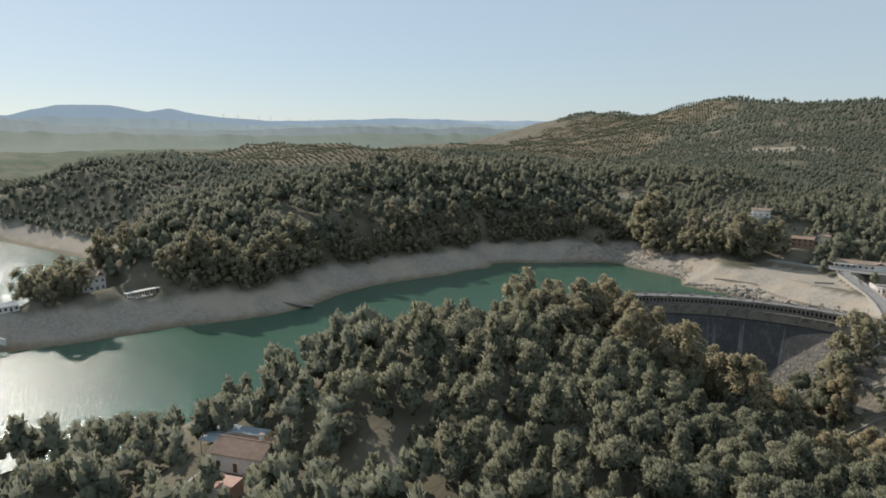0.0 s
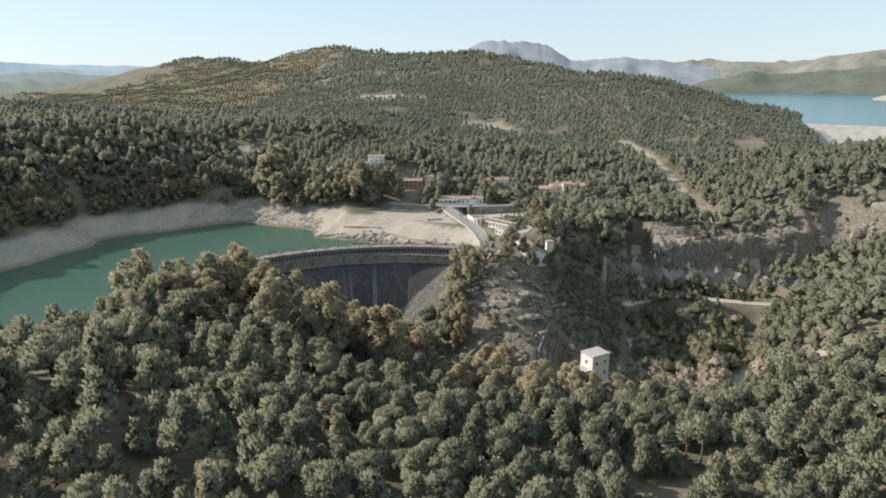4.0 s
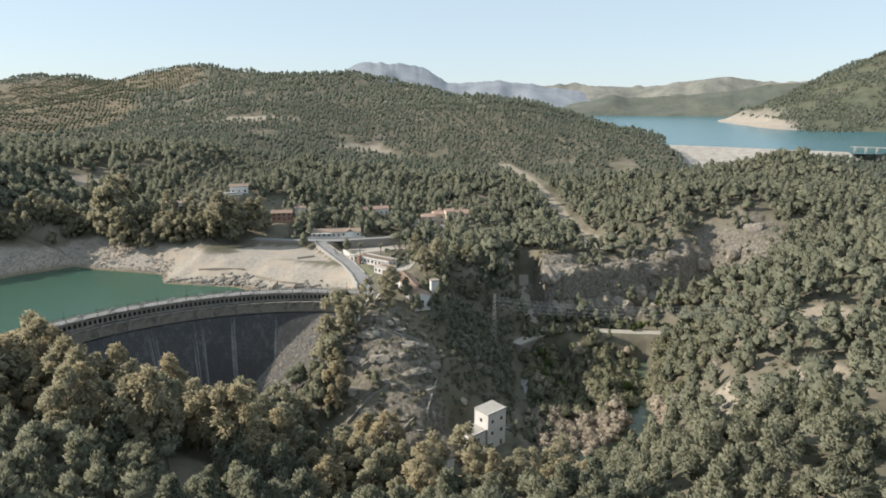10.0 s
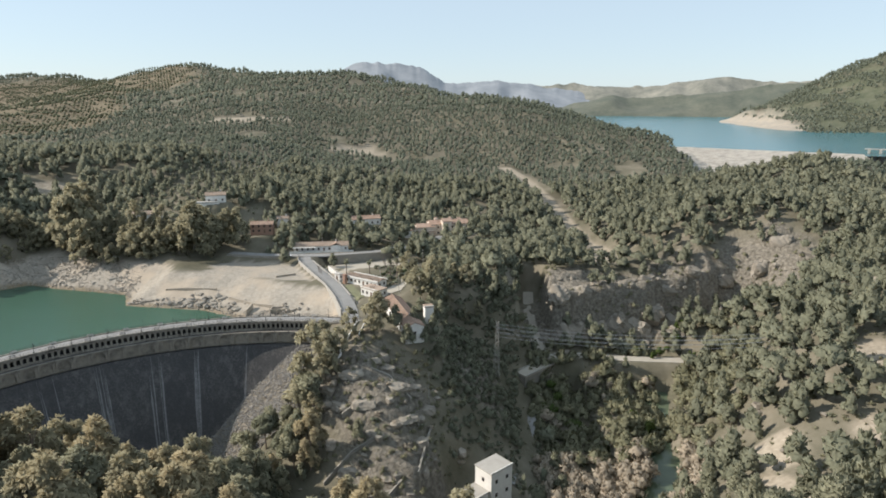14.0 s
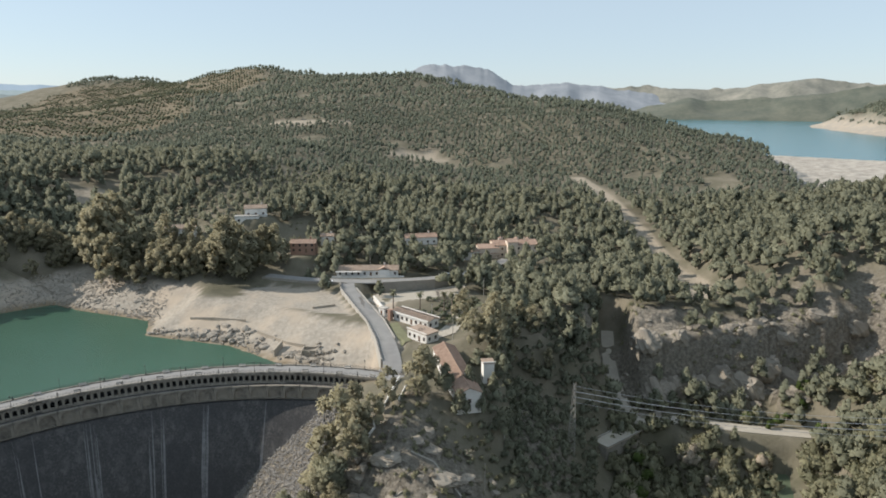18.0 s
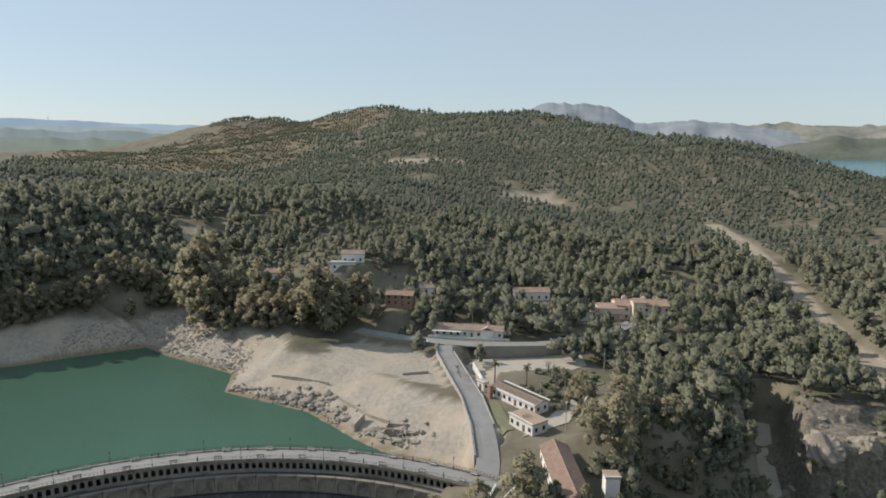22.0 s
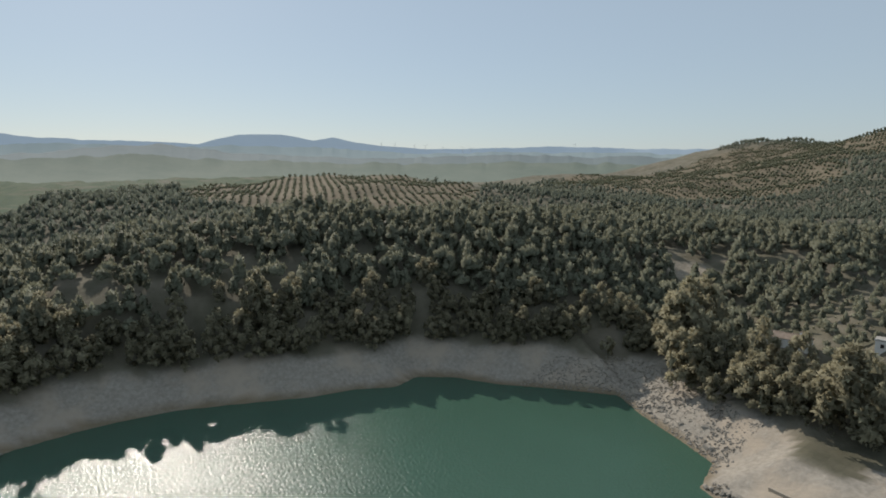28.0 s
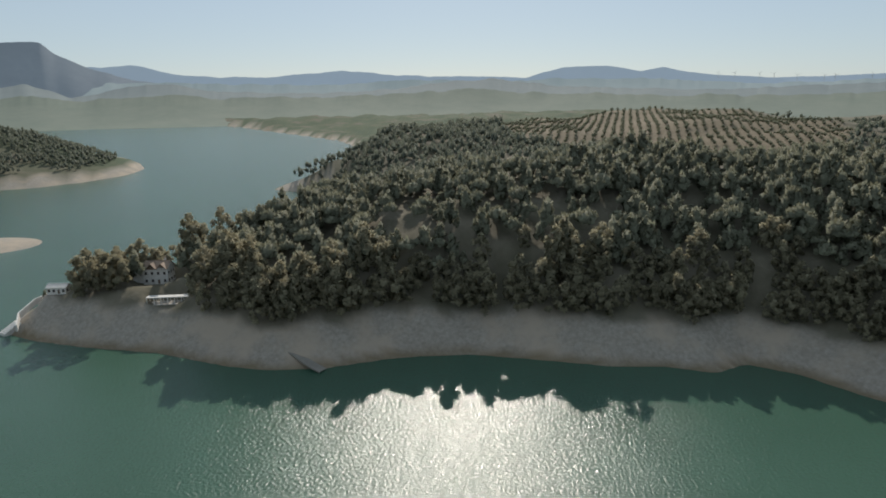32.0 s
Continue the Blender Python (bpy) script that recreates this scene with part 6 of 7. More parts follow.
def pylon(at, h, w=2.6, arm=4.2):
    ob = thing("power_pylon", at, "slender galvanised lattice pylon standing in the gorge", "pylon")
    legs = []
    for sx, sy in ((1, 1), (1, -1), (-1, 1), (-1, -1)):
        part("leg", tube(bmesh.new(), (sx * w / 2, sy * w / 2, -1), (sx * 0.45, sy * 0.45, h), 0.13, 0.1, 4), M_CONCRETE, ob)
        legs.append((sx, sy))
    for k in range(9):
        z0, z1 = h * k / 9, h * (k + 1) / 9
        r0, r1 = w / 2 + (0.45 - w / 2) * k / 9, w / 2 + (0.45 - w / 2) * (k + 1) / 9
        bm = bmesh.new()
        for i in range(4):
            c = ((1, 1), (1, -1), (-1, -1), (-1, 1))
            p, q = c[i], c[(i + 1) % 4]
            tube(bm, (p[0] * r0, p[1] * r0, z0), (q[0] * r1, q[1] * r1, z1), 0.065, sides=4)
            tube(bm, (q[0] * r0, q[1] * r0, z0), (p[0] * r1, p[1] * r1, z1), 0.065, sides=4)
        part("brace", bm, M_CONCRETE, ob)
    for z in (h * 0.78, h * 0.86, h * 0.94):
        bm = tube(bmesh.new(), (0, -arm / 2, z), (0, arm / 2, z), 0.09, sides=4)
        part("crossarm", bm, M_STEEL, ob)
        for y in (-arm / 2, arm / 2):
            part("insulator", tube(bmesh.new(), (0, y, z - 0.5), (0, y, z), 0.1, 0.06, 6), M_IRON, ob)
    return ob


PYLON = (25.5, 293.0, -17.0, 25.5)
pylon(pose(PYLON[0], PYLON[1], PYLON[2], 0, 0, -8), PYLON[3])
pylon(pose(330, 262, 46, 0, 0, -8), 24)
line_ob = thing("power_line", pose(0, 0, 0), "six sagging power cables over the gorge", "cable")
for z in (0.78, 0.86, 0.94):
    for y in (-2.0, 2.0):
        a = Vector((PYLON[0], PYLON[1] + y, PYLON[2] + PYLON[3] * z - 0.5))
        b = Vector((330, 262 + y, 46 + 24 * z - 0.5))
        bm = bmesh.new()
        rings = []
        for k in range(25):
            u = k / 24
            p = a.lerp(b, u) - Vector((0, 0, 24 * 4 * u * (1 - u)))
            rings.append([bm.verts.new(p + Vector((0, 0.06 * math.cos(i * math.pi / 2), 0.06 * math.sin(i * math.pi / 2)))) for i in range(4)])
        for p, q in zip(rings, rings[1:]):
            for i in range(4):
                bm.faces.new((p[i], p[(i + 1) % 4], q[(i + 1) % 4], q[i]))
        part("wire", bm, M_STEEL, line_ob)
# the road bridge over the gorge: deck, parapets and two arched openings
bridge = thing("bridge", pose(50, 322.5, -25, 0, 0, 43), "low pale concrete bridge carrying the gravel road", "bridge")
part("deck", box(-15, 17, -3.4, 3.4, -0.7, 0.05, bevel=0.05), M_GRAVEL, bridge)
for y0 in (-3.6, 3.3):
    part("parapet", box(-15, 17, y0, y0 + 0.3, 0, 0.55), M_CONCRETE, bridge)
part("spandrel", box(-15, 17, -2.9, 2.9, -9.5, -0.72), M_WALLGREY, bridge)
for xx in (-12, -5.5, 1, 7.5, 13):
    part("pier", box(xx - 0.6, xx + 0.6, -3, 3, -9.5, -0.7, bevel=0.08), M_WALLGREY, bridge)
strip("road_lower_gorge", [(40, 312, -35.5), (40, 290, -36), (34, 268, -35.5), (27, 248, -34), (24, 236, -31)], 3.2, M_ASPHALT, "shaded service road on the gorge floor")
annex = house("pump_annex", pose(11.5, 217, -29.5, 0, 0, 40), 7.5, 6.5, 8.0, 0, M_WHITE, M_CONCRETE, "pale lower wing of the pump house with a flat roof", "building", floors=2, flat=True)
for ln, hh in (([(-36, 212, -12), (-25, 209.5, -12.3), (-13, 212, -12)], 1.6), ([(-6, 217, -13), (-4, 226, -10), (-2, 234, -8)], 1.2), ([(-23, 243, -1), (-17, 244, -2), (-9, 238, -5)], 1.3),
               ([(-36, 217, -9), (-28, 222, -7), (-20, 224, -7)], 1.2), ([(-11, 214, -15), (-18, 207, -16), (-26, 206, -16)], 1.4), ([(-32, 232, 0), (-24, 235, -0.5), (-15, 234, -3)], 1.0)):
    wall_run("terrace_retaining_wall", [(p[0], p[1], height(p[0], p[1])) for p in ln], 0.3, 2.5, hh, M_WALLGREY, "broken stone terrace wall on the knoll", "terrace walls of the knoll")
# white stair rails by the dam's end
for ln in ([(-38, 249, 3), (-36.5, 250.5, 3.3), (-35, 253, 3.6), (-36, 255.5, 4)], [(-34, 262, 7), (-33, 272, 9), (-32.5, 280, 11)], [(-30, 264, 7), (-29, 274, 10), (-28, 282, 11.5)]):
    wall_run("white_balustrade", [(p[0], p[1], height(p[0], p[1])) for p in ln], 0.15, 0.6, 1.0, M_WHITE, "whitewashed balustrade beside the dam end", "balustrades by the dam end")
pole = thing("thin_pole", pose(-3, 242, height(-3, 242)), "tall thin grey pole on the knoll", "pole")
part("shaft", tube(bmesh.new(), (0, 0, -0.5), (0, 0, 13), 0.09, 0.06), M_STEEL, pole)


# ---- the village ----
def pole_thing(px, py, h, label="weathered grey utility pole beside the road", m=None):
    ob = thing("utility_pole", pose(px, py, height(px, py)), label, "pole", "utility poles")
    part("shaft", tube(bmesh.new(), (0, 0, -0.5), (0, 0, h), 0.16, 0.1, 8), m or M_CONCRETE, ob)
    part("crossarm", box(-0.7, 0.7, -0.05, 0.05, h - 0.5, h - 0.38), M_IRON, ob)


for px, py, h in ((-72, 415, 14), (-9, 384, 9), (-18, 314, 10), (-29, 339, 8), (-55, 470, 14), (-62, 448, 12), (2, 268, 9), (-96, 392, 9)):
    pole_thing(px, py, h)
bar = house("bar_building", pose(-36, 336.5, 12.2, 0, 0, -35), 21, 6.5, 3.2, 0.7, M_WHITE, M_TILEPALE, "low white bar building with a weathered flat-pitched roof", "building", gaps=2.6, chimney=False)
part("roof_coping", box(-10.9, 10.9, 3.4, 3.75, 3.0, 3.75), M_WHITE, bar)
part("roof_coping", box(-10.9, 10.9, -3.75, -3.4, 3.0, 3.75), M_WHITE, bar)
kiosk = house("white_kiosk", pose(-30, 318.5, 12.2, 0, 0, -38), 10.5, 6.5, 3.4, 0, M_WHITE, M_TILEPALE, "white flat-roofed block with wide shuttered openings", "building", flat=True, gaps=2.4)
gate = thing("brick_gate_pillar", pose(-46.5, 338, 12.2, 0, 0, -35), "orange brick pillar at the park entrance", "pillar")
part("shaft", box(-0.8, 0.8, -0.8, 0.8, -0.6, 4.2, bevel=0.04), M_BRICK, gate)
part("cap", box(-0.95, 0.95, -0.95, 0.95, 4.2, 4.45), M_BRICK, gate)
booth = house("ticket_booth", pose(-50.5, 344, 12.3, 0, 0, -35), 3.4, 2.6, 2.9, 0, M_WHITE, M_CONCRETE, "tiny white booth beside the road", "booth", flat=True, gaps=2.2)
wall_run("lot_wall", [(-60, 368, 12.0), (-52, 351, 12.2), (-44, 340, 12.4)], 0.25, 2.5, 0.9, M_WHITE, "white wall between the road and the lower lot")
for ring_, m, lab, nm in (([(-64, 371), (-61, 380), (-36, 390.5), (-20, 402), (-16, 386), (-23, 378), (-31, 376), (-50, 364), (-55, 359)], M_GRAVEL, "pale gravel lot below the retaining wall", "pavement_lot"),
                          ([(-46, 333), (-43, 336), (-34, 316), (-38, 313)], M_GRASS, "strip of lawn beside the road", "lawn_strip"),
                          ([(-24, 366), (-12, 378), (-8, 364), (-16, 354)], M_GRASS, "dry lawn in the park", "lawn_park"),
                          ([(-25, 318), (-18, 326), (-13, 350), (-17, 352), (-24, 330), (-31, 311)], M_GRAVEL, "pale trodden park path", "pavement_path"),
                          ([(-53, 332), (-50, 332), (-42, 312), (-44, 312)], M_GRASS, "grass verge between road and beach", "verge")):
    bm = bmesh.new()
    vs = [bm.verts.new((a, b, height(a, b) + 0.35)) for a, b in ring_]
    for tri in tessellate_polygon([[Vector((a, b, 0)) for a, b in ring_]]):
        bm.faces.new([vs[i] for i in tri])
    bmesh.ops.subdivide_edges(bm, edges=bm.edges[:], cuts=3, use_grid_fill=True)
    for v in bm.verts:
        v.co.z = height(v.co.x, v.co.y) + 0.22
    bmesh.ops.recalc_face_normals(bm, faces=bm.faces[:])
    tagged(part(nm, bm, m), lab, "ground", kind="structure")


def palm(at, h):
    ob = thing("palm_tree", at, "tall fan palm with a shaggy crown in the park", "palm", "palms of the park")
    part("trunk", tube(bmesh.new(), (0, 0, -0.5), (0.1, 0, h), 0.3, 0.22, 8), M_BARK, ob)
    r = random.Random(int(h * 10))
    fr = bpy.data.meshes.new("frond")
    bm = bmesh.new()
    rows = []
    for k in range(6):
        u = k / 5
        x, z, w = 1.9 * u, 0.7 * u - 1.5 * u * u, 0.38 * math.sin(math.pi * (0.15 + 0.8 * u))
        rows.append([bm.verts.new((x, -w, z - 0.12)), bm.verts.new((x, 0, z)), bm.verts.new((x, w, z - 0.12))])
    for p, q in zip(rows, rows[1:]):
        bm.faces.new((p[0], p[1], q[1], q[0])), bm.faces.new((p[1], p[2], q[2], q[1]))
    bm.to_mesh(fr), bm.free(), fr.materials.append(M_SHRUB)
    for k in range(26):
        part("frond", fr, None, ob, at=pose(0.1, 0, h, 0, -r.uniform(-50, 60), k * 137.5))
    v, f, c, q = crown(5, 0.5, 0.8, h - 0.7, 4, 0.45, 30, 0.3)
    part("dry_skirt", mesh_of("dry_skirt", v, f, M_BARE, False, c, q), None, ob)


for px, py, h in ((-48, 353, 8), (-36, 353, 7.5), (-21, 343, 11), (-25, 350, 9)):
    palm(pose(px, py, height(px, py)), h)


def bare_tree(at, h, seed):
    ob = thing("bare_tree", at, "leafless pale-branched tree in the village", "tree", "bare trees")
    r = random.Random(seed)
    bm = bmesh.new()

    def grow(p, d, ln, rad, depth):
        q = p + d * ln
        tube(bm, p, q, rad, rad * 0.65, 5 if depth < 2 else 4)
        if depth < 4:
            for _ in range(3 if depth else 4):
                n = (d + Vector((r.uniform(-0.8, 0.8), r.uniform(-0.8, 0.8), r.uniform(-0.1, 0.5)))).normalized()
                grow(q, n, ln * r.uniform(0.6, 0.8), rad * 0.6, depth + 1)
    grow(Vector((0, 0, -0.3)), Vector((0, 0, 1)), h * 0.28, h * 0.025, 0)
    part("branches", bm, M_TWIG, ob)


for k, (px, py, h) in enumerate(((-28, 360, 10), (-31, 318, 7), (-62, 352, 6), (-24, 356, 9), (-26, 400, 7), (-60, 348, 5), (-44, 418, 8), (-3, 446, 7), (-80, 392, 6))):
    bare_tree(pose(px, py, height(px, py)), h, 60 + k)


def shrub(px, py, s, m, label, group, seed, squash=0.8):
    ob = thing("shrub", pose(px, py, height(px, py)), label, "shrub", group)
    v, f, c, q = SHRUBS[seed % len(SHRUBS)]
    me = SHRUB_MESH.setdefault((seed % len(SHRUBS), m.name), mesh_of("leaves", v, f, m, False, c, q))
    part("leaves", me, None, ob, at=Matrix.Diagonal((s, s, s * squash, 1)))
    part("stem", STEM, None, ob, at=Matrix.Diagonal((s, s, s, 1)))


SHRUBS = [crown(500 + i, 0.75, 0.45, 0.6, 7, 0.42, 150, 0.16) for i in range(5)]
SHRUB_MESH = {}
STEM = bpy.data.meshes.new("stem")
_bm = tube(bmesh.new(), (0, 0, -0.2), (0, 0, 0.6), 0.06, 0.03, 5)
_bm.to_mesh(STEM), _bm.free(), STEM.materials.append(M_BARK)
for k in range(34):
    shrub(_r.uniform(-36, -12), _r.uniform(334, 372), _r.uniform(1.0, 2.6), M_PINE, "clipped dark hedge shrub in the park", "shrubs of the park", k)
for k in range(40):
    row, i = divmod(k, 10)
    px, py = -33 + row * 5.2 + i * 0.75, 337 + i * 3.1 + row * 2.2
    shrub(px, py, _r.uniform(1.1, 1.7), M_HEDGE, "clipped dark green hedge plant lining a park bed", "hedges of the park", k, 0.75)
for k in range(26):
    px, py = -90 + k * 4.2, 402 + 3 * math.sin(k) + k * 0.9
    shrub(px, py + 5, _r.uniform(1.2, 3.0), M_SHRUB, "olive-green garden shrub above the road", "garden shrubs", k)
for k in range(75):
    px, py = _r.uniform(46, 104), _r.uniform(190, 325)
    d = seg_dist(np.array([px]), np.array([py]), RIVER)[0][0]
    if d > 5.5 and height(px, py) < -25:
        m, lab = ((M_BARE, "pale brown leafless tamarisk thicket"), (M_SHRUB, "dense olive-green riverside thicket"), (M_GREENBUSH, "fresh green riverside bush"))[0 if py < 262 else (k % 3)]
        shrub(px, py, _r.uniform(2.4, 5.0), m, lab, "riverside thickets", k, 1.2)
for k in range(14):
    px, py = _r.uniform(96, 130), _r.uniform(330, 350)
    shrub(px, py, _r.uniform(2, 3.6), M_GREENBUSH, "fresh green bush at the cliff foot", "bushes at the cliff foot", k, 1.2)
for k in range(60):
    px, py = _r.gauss(-18, 14), _r.gauss(236, 16)
    shrub(px, py, _r.uniform(0.8, 2.0), (M_SHRUB, M_PINE, M_BARE)[k % 3], "low dry shrub on the rocky knoll", "shrubs of the knoll", k)
for k in range(75):
    px, py = _r.uniform(85, 200), _r.uniform(135, 300)
    if height(px, py) > -25:
        shrub(px, py, _r.uniform(0.8, 2.2), (M_SHRUB, M_PINE)[k % 2], "low green shrub on the pale slope", "shrubs of the pale slope", k)


# thickets and dry scrub between the trees
LOW = [tufted(540 + i, [(0.1 * i - 0.25, 0.1, 0.75, 0.55, 0.6), (0.45, 0.2, 0.5, 0.42, 0.45), (-0.35, 0.35, 0.55, 0.42, 0.45), (-0.1, -0.45, 0.45, 0.45, 0.4)], 110, 0.2, 0, 1.2, OCT, 0.85) for i in range(6)]


def thicket(name, x0, x1, y0, y1, step, seed, lo, hi, where_, material, label):
    tx, ty, r = jitter(x0, x1, y0, y1, step, seed, 0.5)
    o = where_(tx, ty) & (seg_dist(tx, ty, ROAD_GORGE)[0] > 4.5) & (seg_dist(tx, ty, RIVER)[0] > np.where(ty > 264, 1.2, 5)) & (shore_dist(tx, ty) > 1)
    for px, py, pz, pr in PADS:
        o &= np.hypot(tx - px, ty - py) > pr * 0.8
    tx, ty = tx[o], ty[o]
    planted(name, np.stack([tx, ty, ground(tx, ty) - 0.1, r.uniform(lo, hi, len(tx))], 1), LOW, material, label, "thicket", seed)


thicket("gorge_thicket", -8, 50, 200, 345, 3.0, 35, 0.5, 2.2, lambda u, v: (u > 0.12 * (262 - v) + 2) & (np.abs(u - 37 - (v - 270) * 0.1) > 3.5), M_PINE, "dark green thicket on the shaded side of the gorge")
thicket("hillside_scrub", -16, 54, 262, 348, 4.0, 46, 1.2, 3.3, lambda u, v: (u > np.where(v < 305, -9, -2)) & (grain(u, v, 10, 2, 47) > -0.55) & (np.abs(u - 37 - (v - 270) * 0.1) > 4) & (ground(u, v) > -36), M_PINE,
        "dark green scrub on the slope above the gorge")
thicket("riverside_thicket", 44, 150, 258, 346, 4.2, 36, 2.4, 4.8, lambda u, v: (ground(u, v) < -5) & (grain(u, v, 12, 2, 45) > -0.45), M_SHRUB, "olive-green thicket along the river")
thicket("tamarisk_thicket", 40, 100, 150, 264, 3.8, 37, 2.4, 4.6, lambda u, v: (ground(u, v) < -24) & (grain(u, v, 14, 2, 38) > -0.6), M_BARE, "pale brown leafless tamarisk along the river")
thicket("knoll_scrub", -46, 4, 202, 272, 2.6, 39, 0.5, 1.5, lambda u, v: (np.hypot(u + 20, (v - 238) * 0.8) < 26) & (grain(u, v, 7, 2, 40) > -0.2), M_SHRUB, "low dry scrub on the rocky knoll")
thicket("cliff_scrub", 50, 230, 344, 400, 3.6, 41, 0.6, 1.9, lambda u, v: grain(u, v, 9, 2, 44) > 0.25, M_SHRUB, "scrub on the ledges of the cliff")
_q = np.random.RandomState(33)
px, py = _q.uniform(-260, 260, 20000), _q.uniform(-60, 480, 20000)
want = np.maximum(clear(px, py) * 0.5, 0.3)
want = np.where((px > 70) & (py > 120) & (py < 330), 0.9, want)
ok = (_q.uniform(0, 1, len(px)) < want) & (shore_dist(px, py) > 22) & ~((px > -60) & (px < -2) & (py > 262)) & (px < 0.8 * (py + 60) + 40) & kept_free(px, py)
px, py = px[ok][:3600], py[ok][:3600]
S = np.stack([px, py, ground(px, py), _q.uniform(0.6, 1.7, len(px))], 1)
planted("dry_scrub", S, [crown(520 + i, 0.4, 0.25, 0.35, 2, 0.45, 16, 0.34, OCT, 0.8) for i in range(5)], M_SHRUB, "low dry scrub between the trees", "scrub", 34)


def car(px, py, pz, rot, paint, label):
    ob = thing("parked_car", pose(px, py, pz, 0, 0, rot), label, "car", "parked cars")
    bm = box(-2.1, 2.1, -0.85, 0.85, 0.35, 0.95, bevel=0.12)
    part("body", bm, paint, ob)
    bm = bmesh.new()
    lo = [(-1.5, -0.78), (1.1, -0.78), (1.1, 0.78), (-1.5, 0.78)]
    hi = [(-1.2, -0.66), (0.5, -0.66), (0.5, 0.66), (-1.2, 0.66)]
    a = [bm.verts.new((*p, 0.95)) for p in lo]
    b = [bm.verts.new((*p, 1.45)) for p in hi]
    bm.faces.new(b)
    for i in range(4):
        bm.faces.new((a[i], a[(i + 1) % 4], b[(i + 1) % 4], b[i]))
    part("cabin", bm, M_DARKGLASS, ob)
    for wx in (-1.3, 1.3):
        for wy in (-0.8, 0.8):
            w = part("wheel", tube(bmesh.new(), (wx, wy - 0.1, 0.32), (wx, wy + 0.1, 0.32), 0.32, sides=12), M_IRON, ob)


M_CARWHITE = surface("white_car_paint", (0.7, 0.7, 0.7), (0.78, 0.78, 0.78), 1.0, 0.3, 0.0)
M_CARGREY = surface("silver_car_paint", (0.35, 0.36, 0.38), (0.42, 0.43, 0.45), 1.0, 0.3, 0.0, metal=0.5)
car(-85, 379.5, 15.15, 5, M_CARWHITE, "small white van parked by the roadside")
car(-31, 402, 14.2, 30, M_CARGREY, "silver car parked below the gardens")
car(-27.5, 405.5, 14.0, 35, M_CARWHITE, "white car parked below the gardens")

# awning and terrace of the cafe
aw = thing("cafe_awning", pose(-78, 391.3, 14.9, 0, 0, 8), "white awning on posts before the cafe", "awning")
part("sheet", box(-6.5, 6.5, -1.7, 1.9, 2.75, 2.9, bevel=0.03), M_WHITE, aw)
for xx in (-6, -3, 0, 3, 6):
    part("post", tube(bmesh.new(), (xx, -1.5, -0.3), (xx, -1.5, 2.75), 0.07), M_STEEL, aw)
g = part("gable_wing", gable(bmesh.new(), 5.5, 6.0, 3.5, 1.4), M_TILE, cafe, "cross-gabled terracotta wing", at=pose(8.5, -1.6, 0, 0, 0, 90))
part("gable_wall", box(-2.7, 2.7, -2.8, 2.8, 0, 3.6), M_WHITE, cafe, at=pose(8.5, -1.6, 0, 0, 0, 90))
wall_run("cafe_wall", [(-86, 388.5, 15), (-66, 390.8, 15), (-50, 394.5, 14.7)], 0.15, 0.6, 0.7, M_WHITE, "low white wall before the cafe")

# wings of the hotel
part("tower_wing", box(-3, 3, -3.4, 3.4, -2.5, 9.8, bevel=0.04), M_CREAM, hotel, "taller cream front wing", at=pose(-3.0, -6.8, 0))
part("wing_roof", gable(bmesh.new(), 6.0, 6.8, 9.8, 1.5), M_TILE, hotel, at=pose(-3.0, -6.8, 0))
part("west_wing", box(-6, 6, -5, 5, -2.5, 6.0, bevel=0.04), M_CREAM, hotel, "lower cream wing with arches", at=pose(-17, -3, 0))
part("west_roof", gable(bmesh.new(), 12, 10, 6.0, 1.6), M_TILE, hotel, at=pose(-17, -3, 0))
for k in range(4):
    bm = arch_panel(2.6, 3.0, 0.4, 1.7, 1.7)
    part("arch", bm, M_CREAM, hotel, at=pose(-21.2 + k * 2.8, -9.2, 0))
part("arcade_roof", box(-5.8, 5.8, -0.9, 0.9, 3.0, 3.25), M_TILE, hotel, at=pose(-17, -8.4, 0))
for k, xx in enumerate((-8, 2, 9)):
    part("roof_turret", box(-1.2, 1.2, -1.2, 1.2, 7.0, 10.2 - k * 0.4, bevel=0.05), M_CREAM, hotel, at=pose(xx, 1.5, 0))
    part("turret_cap", tube(bmesh.new(), (xx, 1.5, 10.2 - k * 0.4), (xx, 1.5, 11.2 - k * 0.4), 1.9, 0.1, 4), M_TILE, hotel)
house("garden_annex", pose(-20, 452, 12.6, 0, 0, 30), 10, 5, 3, 1.1, M_WHITE, M_TILEPALE, "small white annex beside the hotel")
wall_run("white_ramp_wall", [(-52, 446, 18), (-60, 438, 17), (-68, 430, 16)], 0.2, 1.5, 1.0, M_WHITE, "white ramp wall below the white house")
wall_run("white_ramp_wall", [(-46, 444, 17), (-56, 434, 15.5), (-62, 426, 15)], 0.2, 1.5, 1.0, M_WHITE, "white ramp wall below the white house")
house("lower_block", pose(-144, 424, 35.5, 0, 0, 20), 13, 6, 3.4, 0, M_WHITE, M_CONCRETE, "pale flat-roofed lower block of the hillside house", "building", flat=True)
house("tiny_house", pose(-98, 424, 26, 0, 0, 10), 7, 5, 3, 1.0, M_WHITE, M_TILEPALE, "small white house among dark pines")

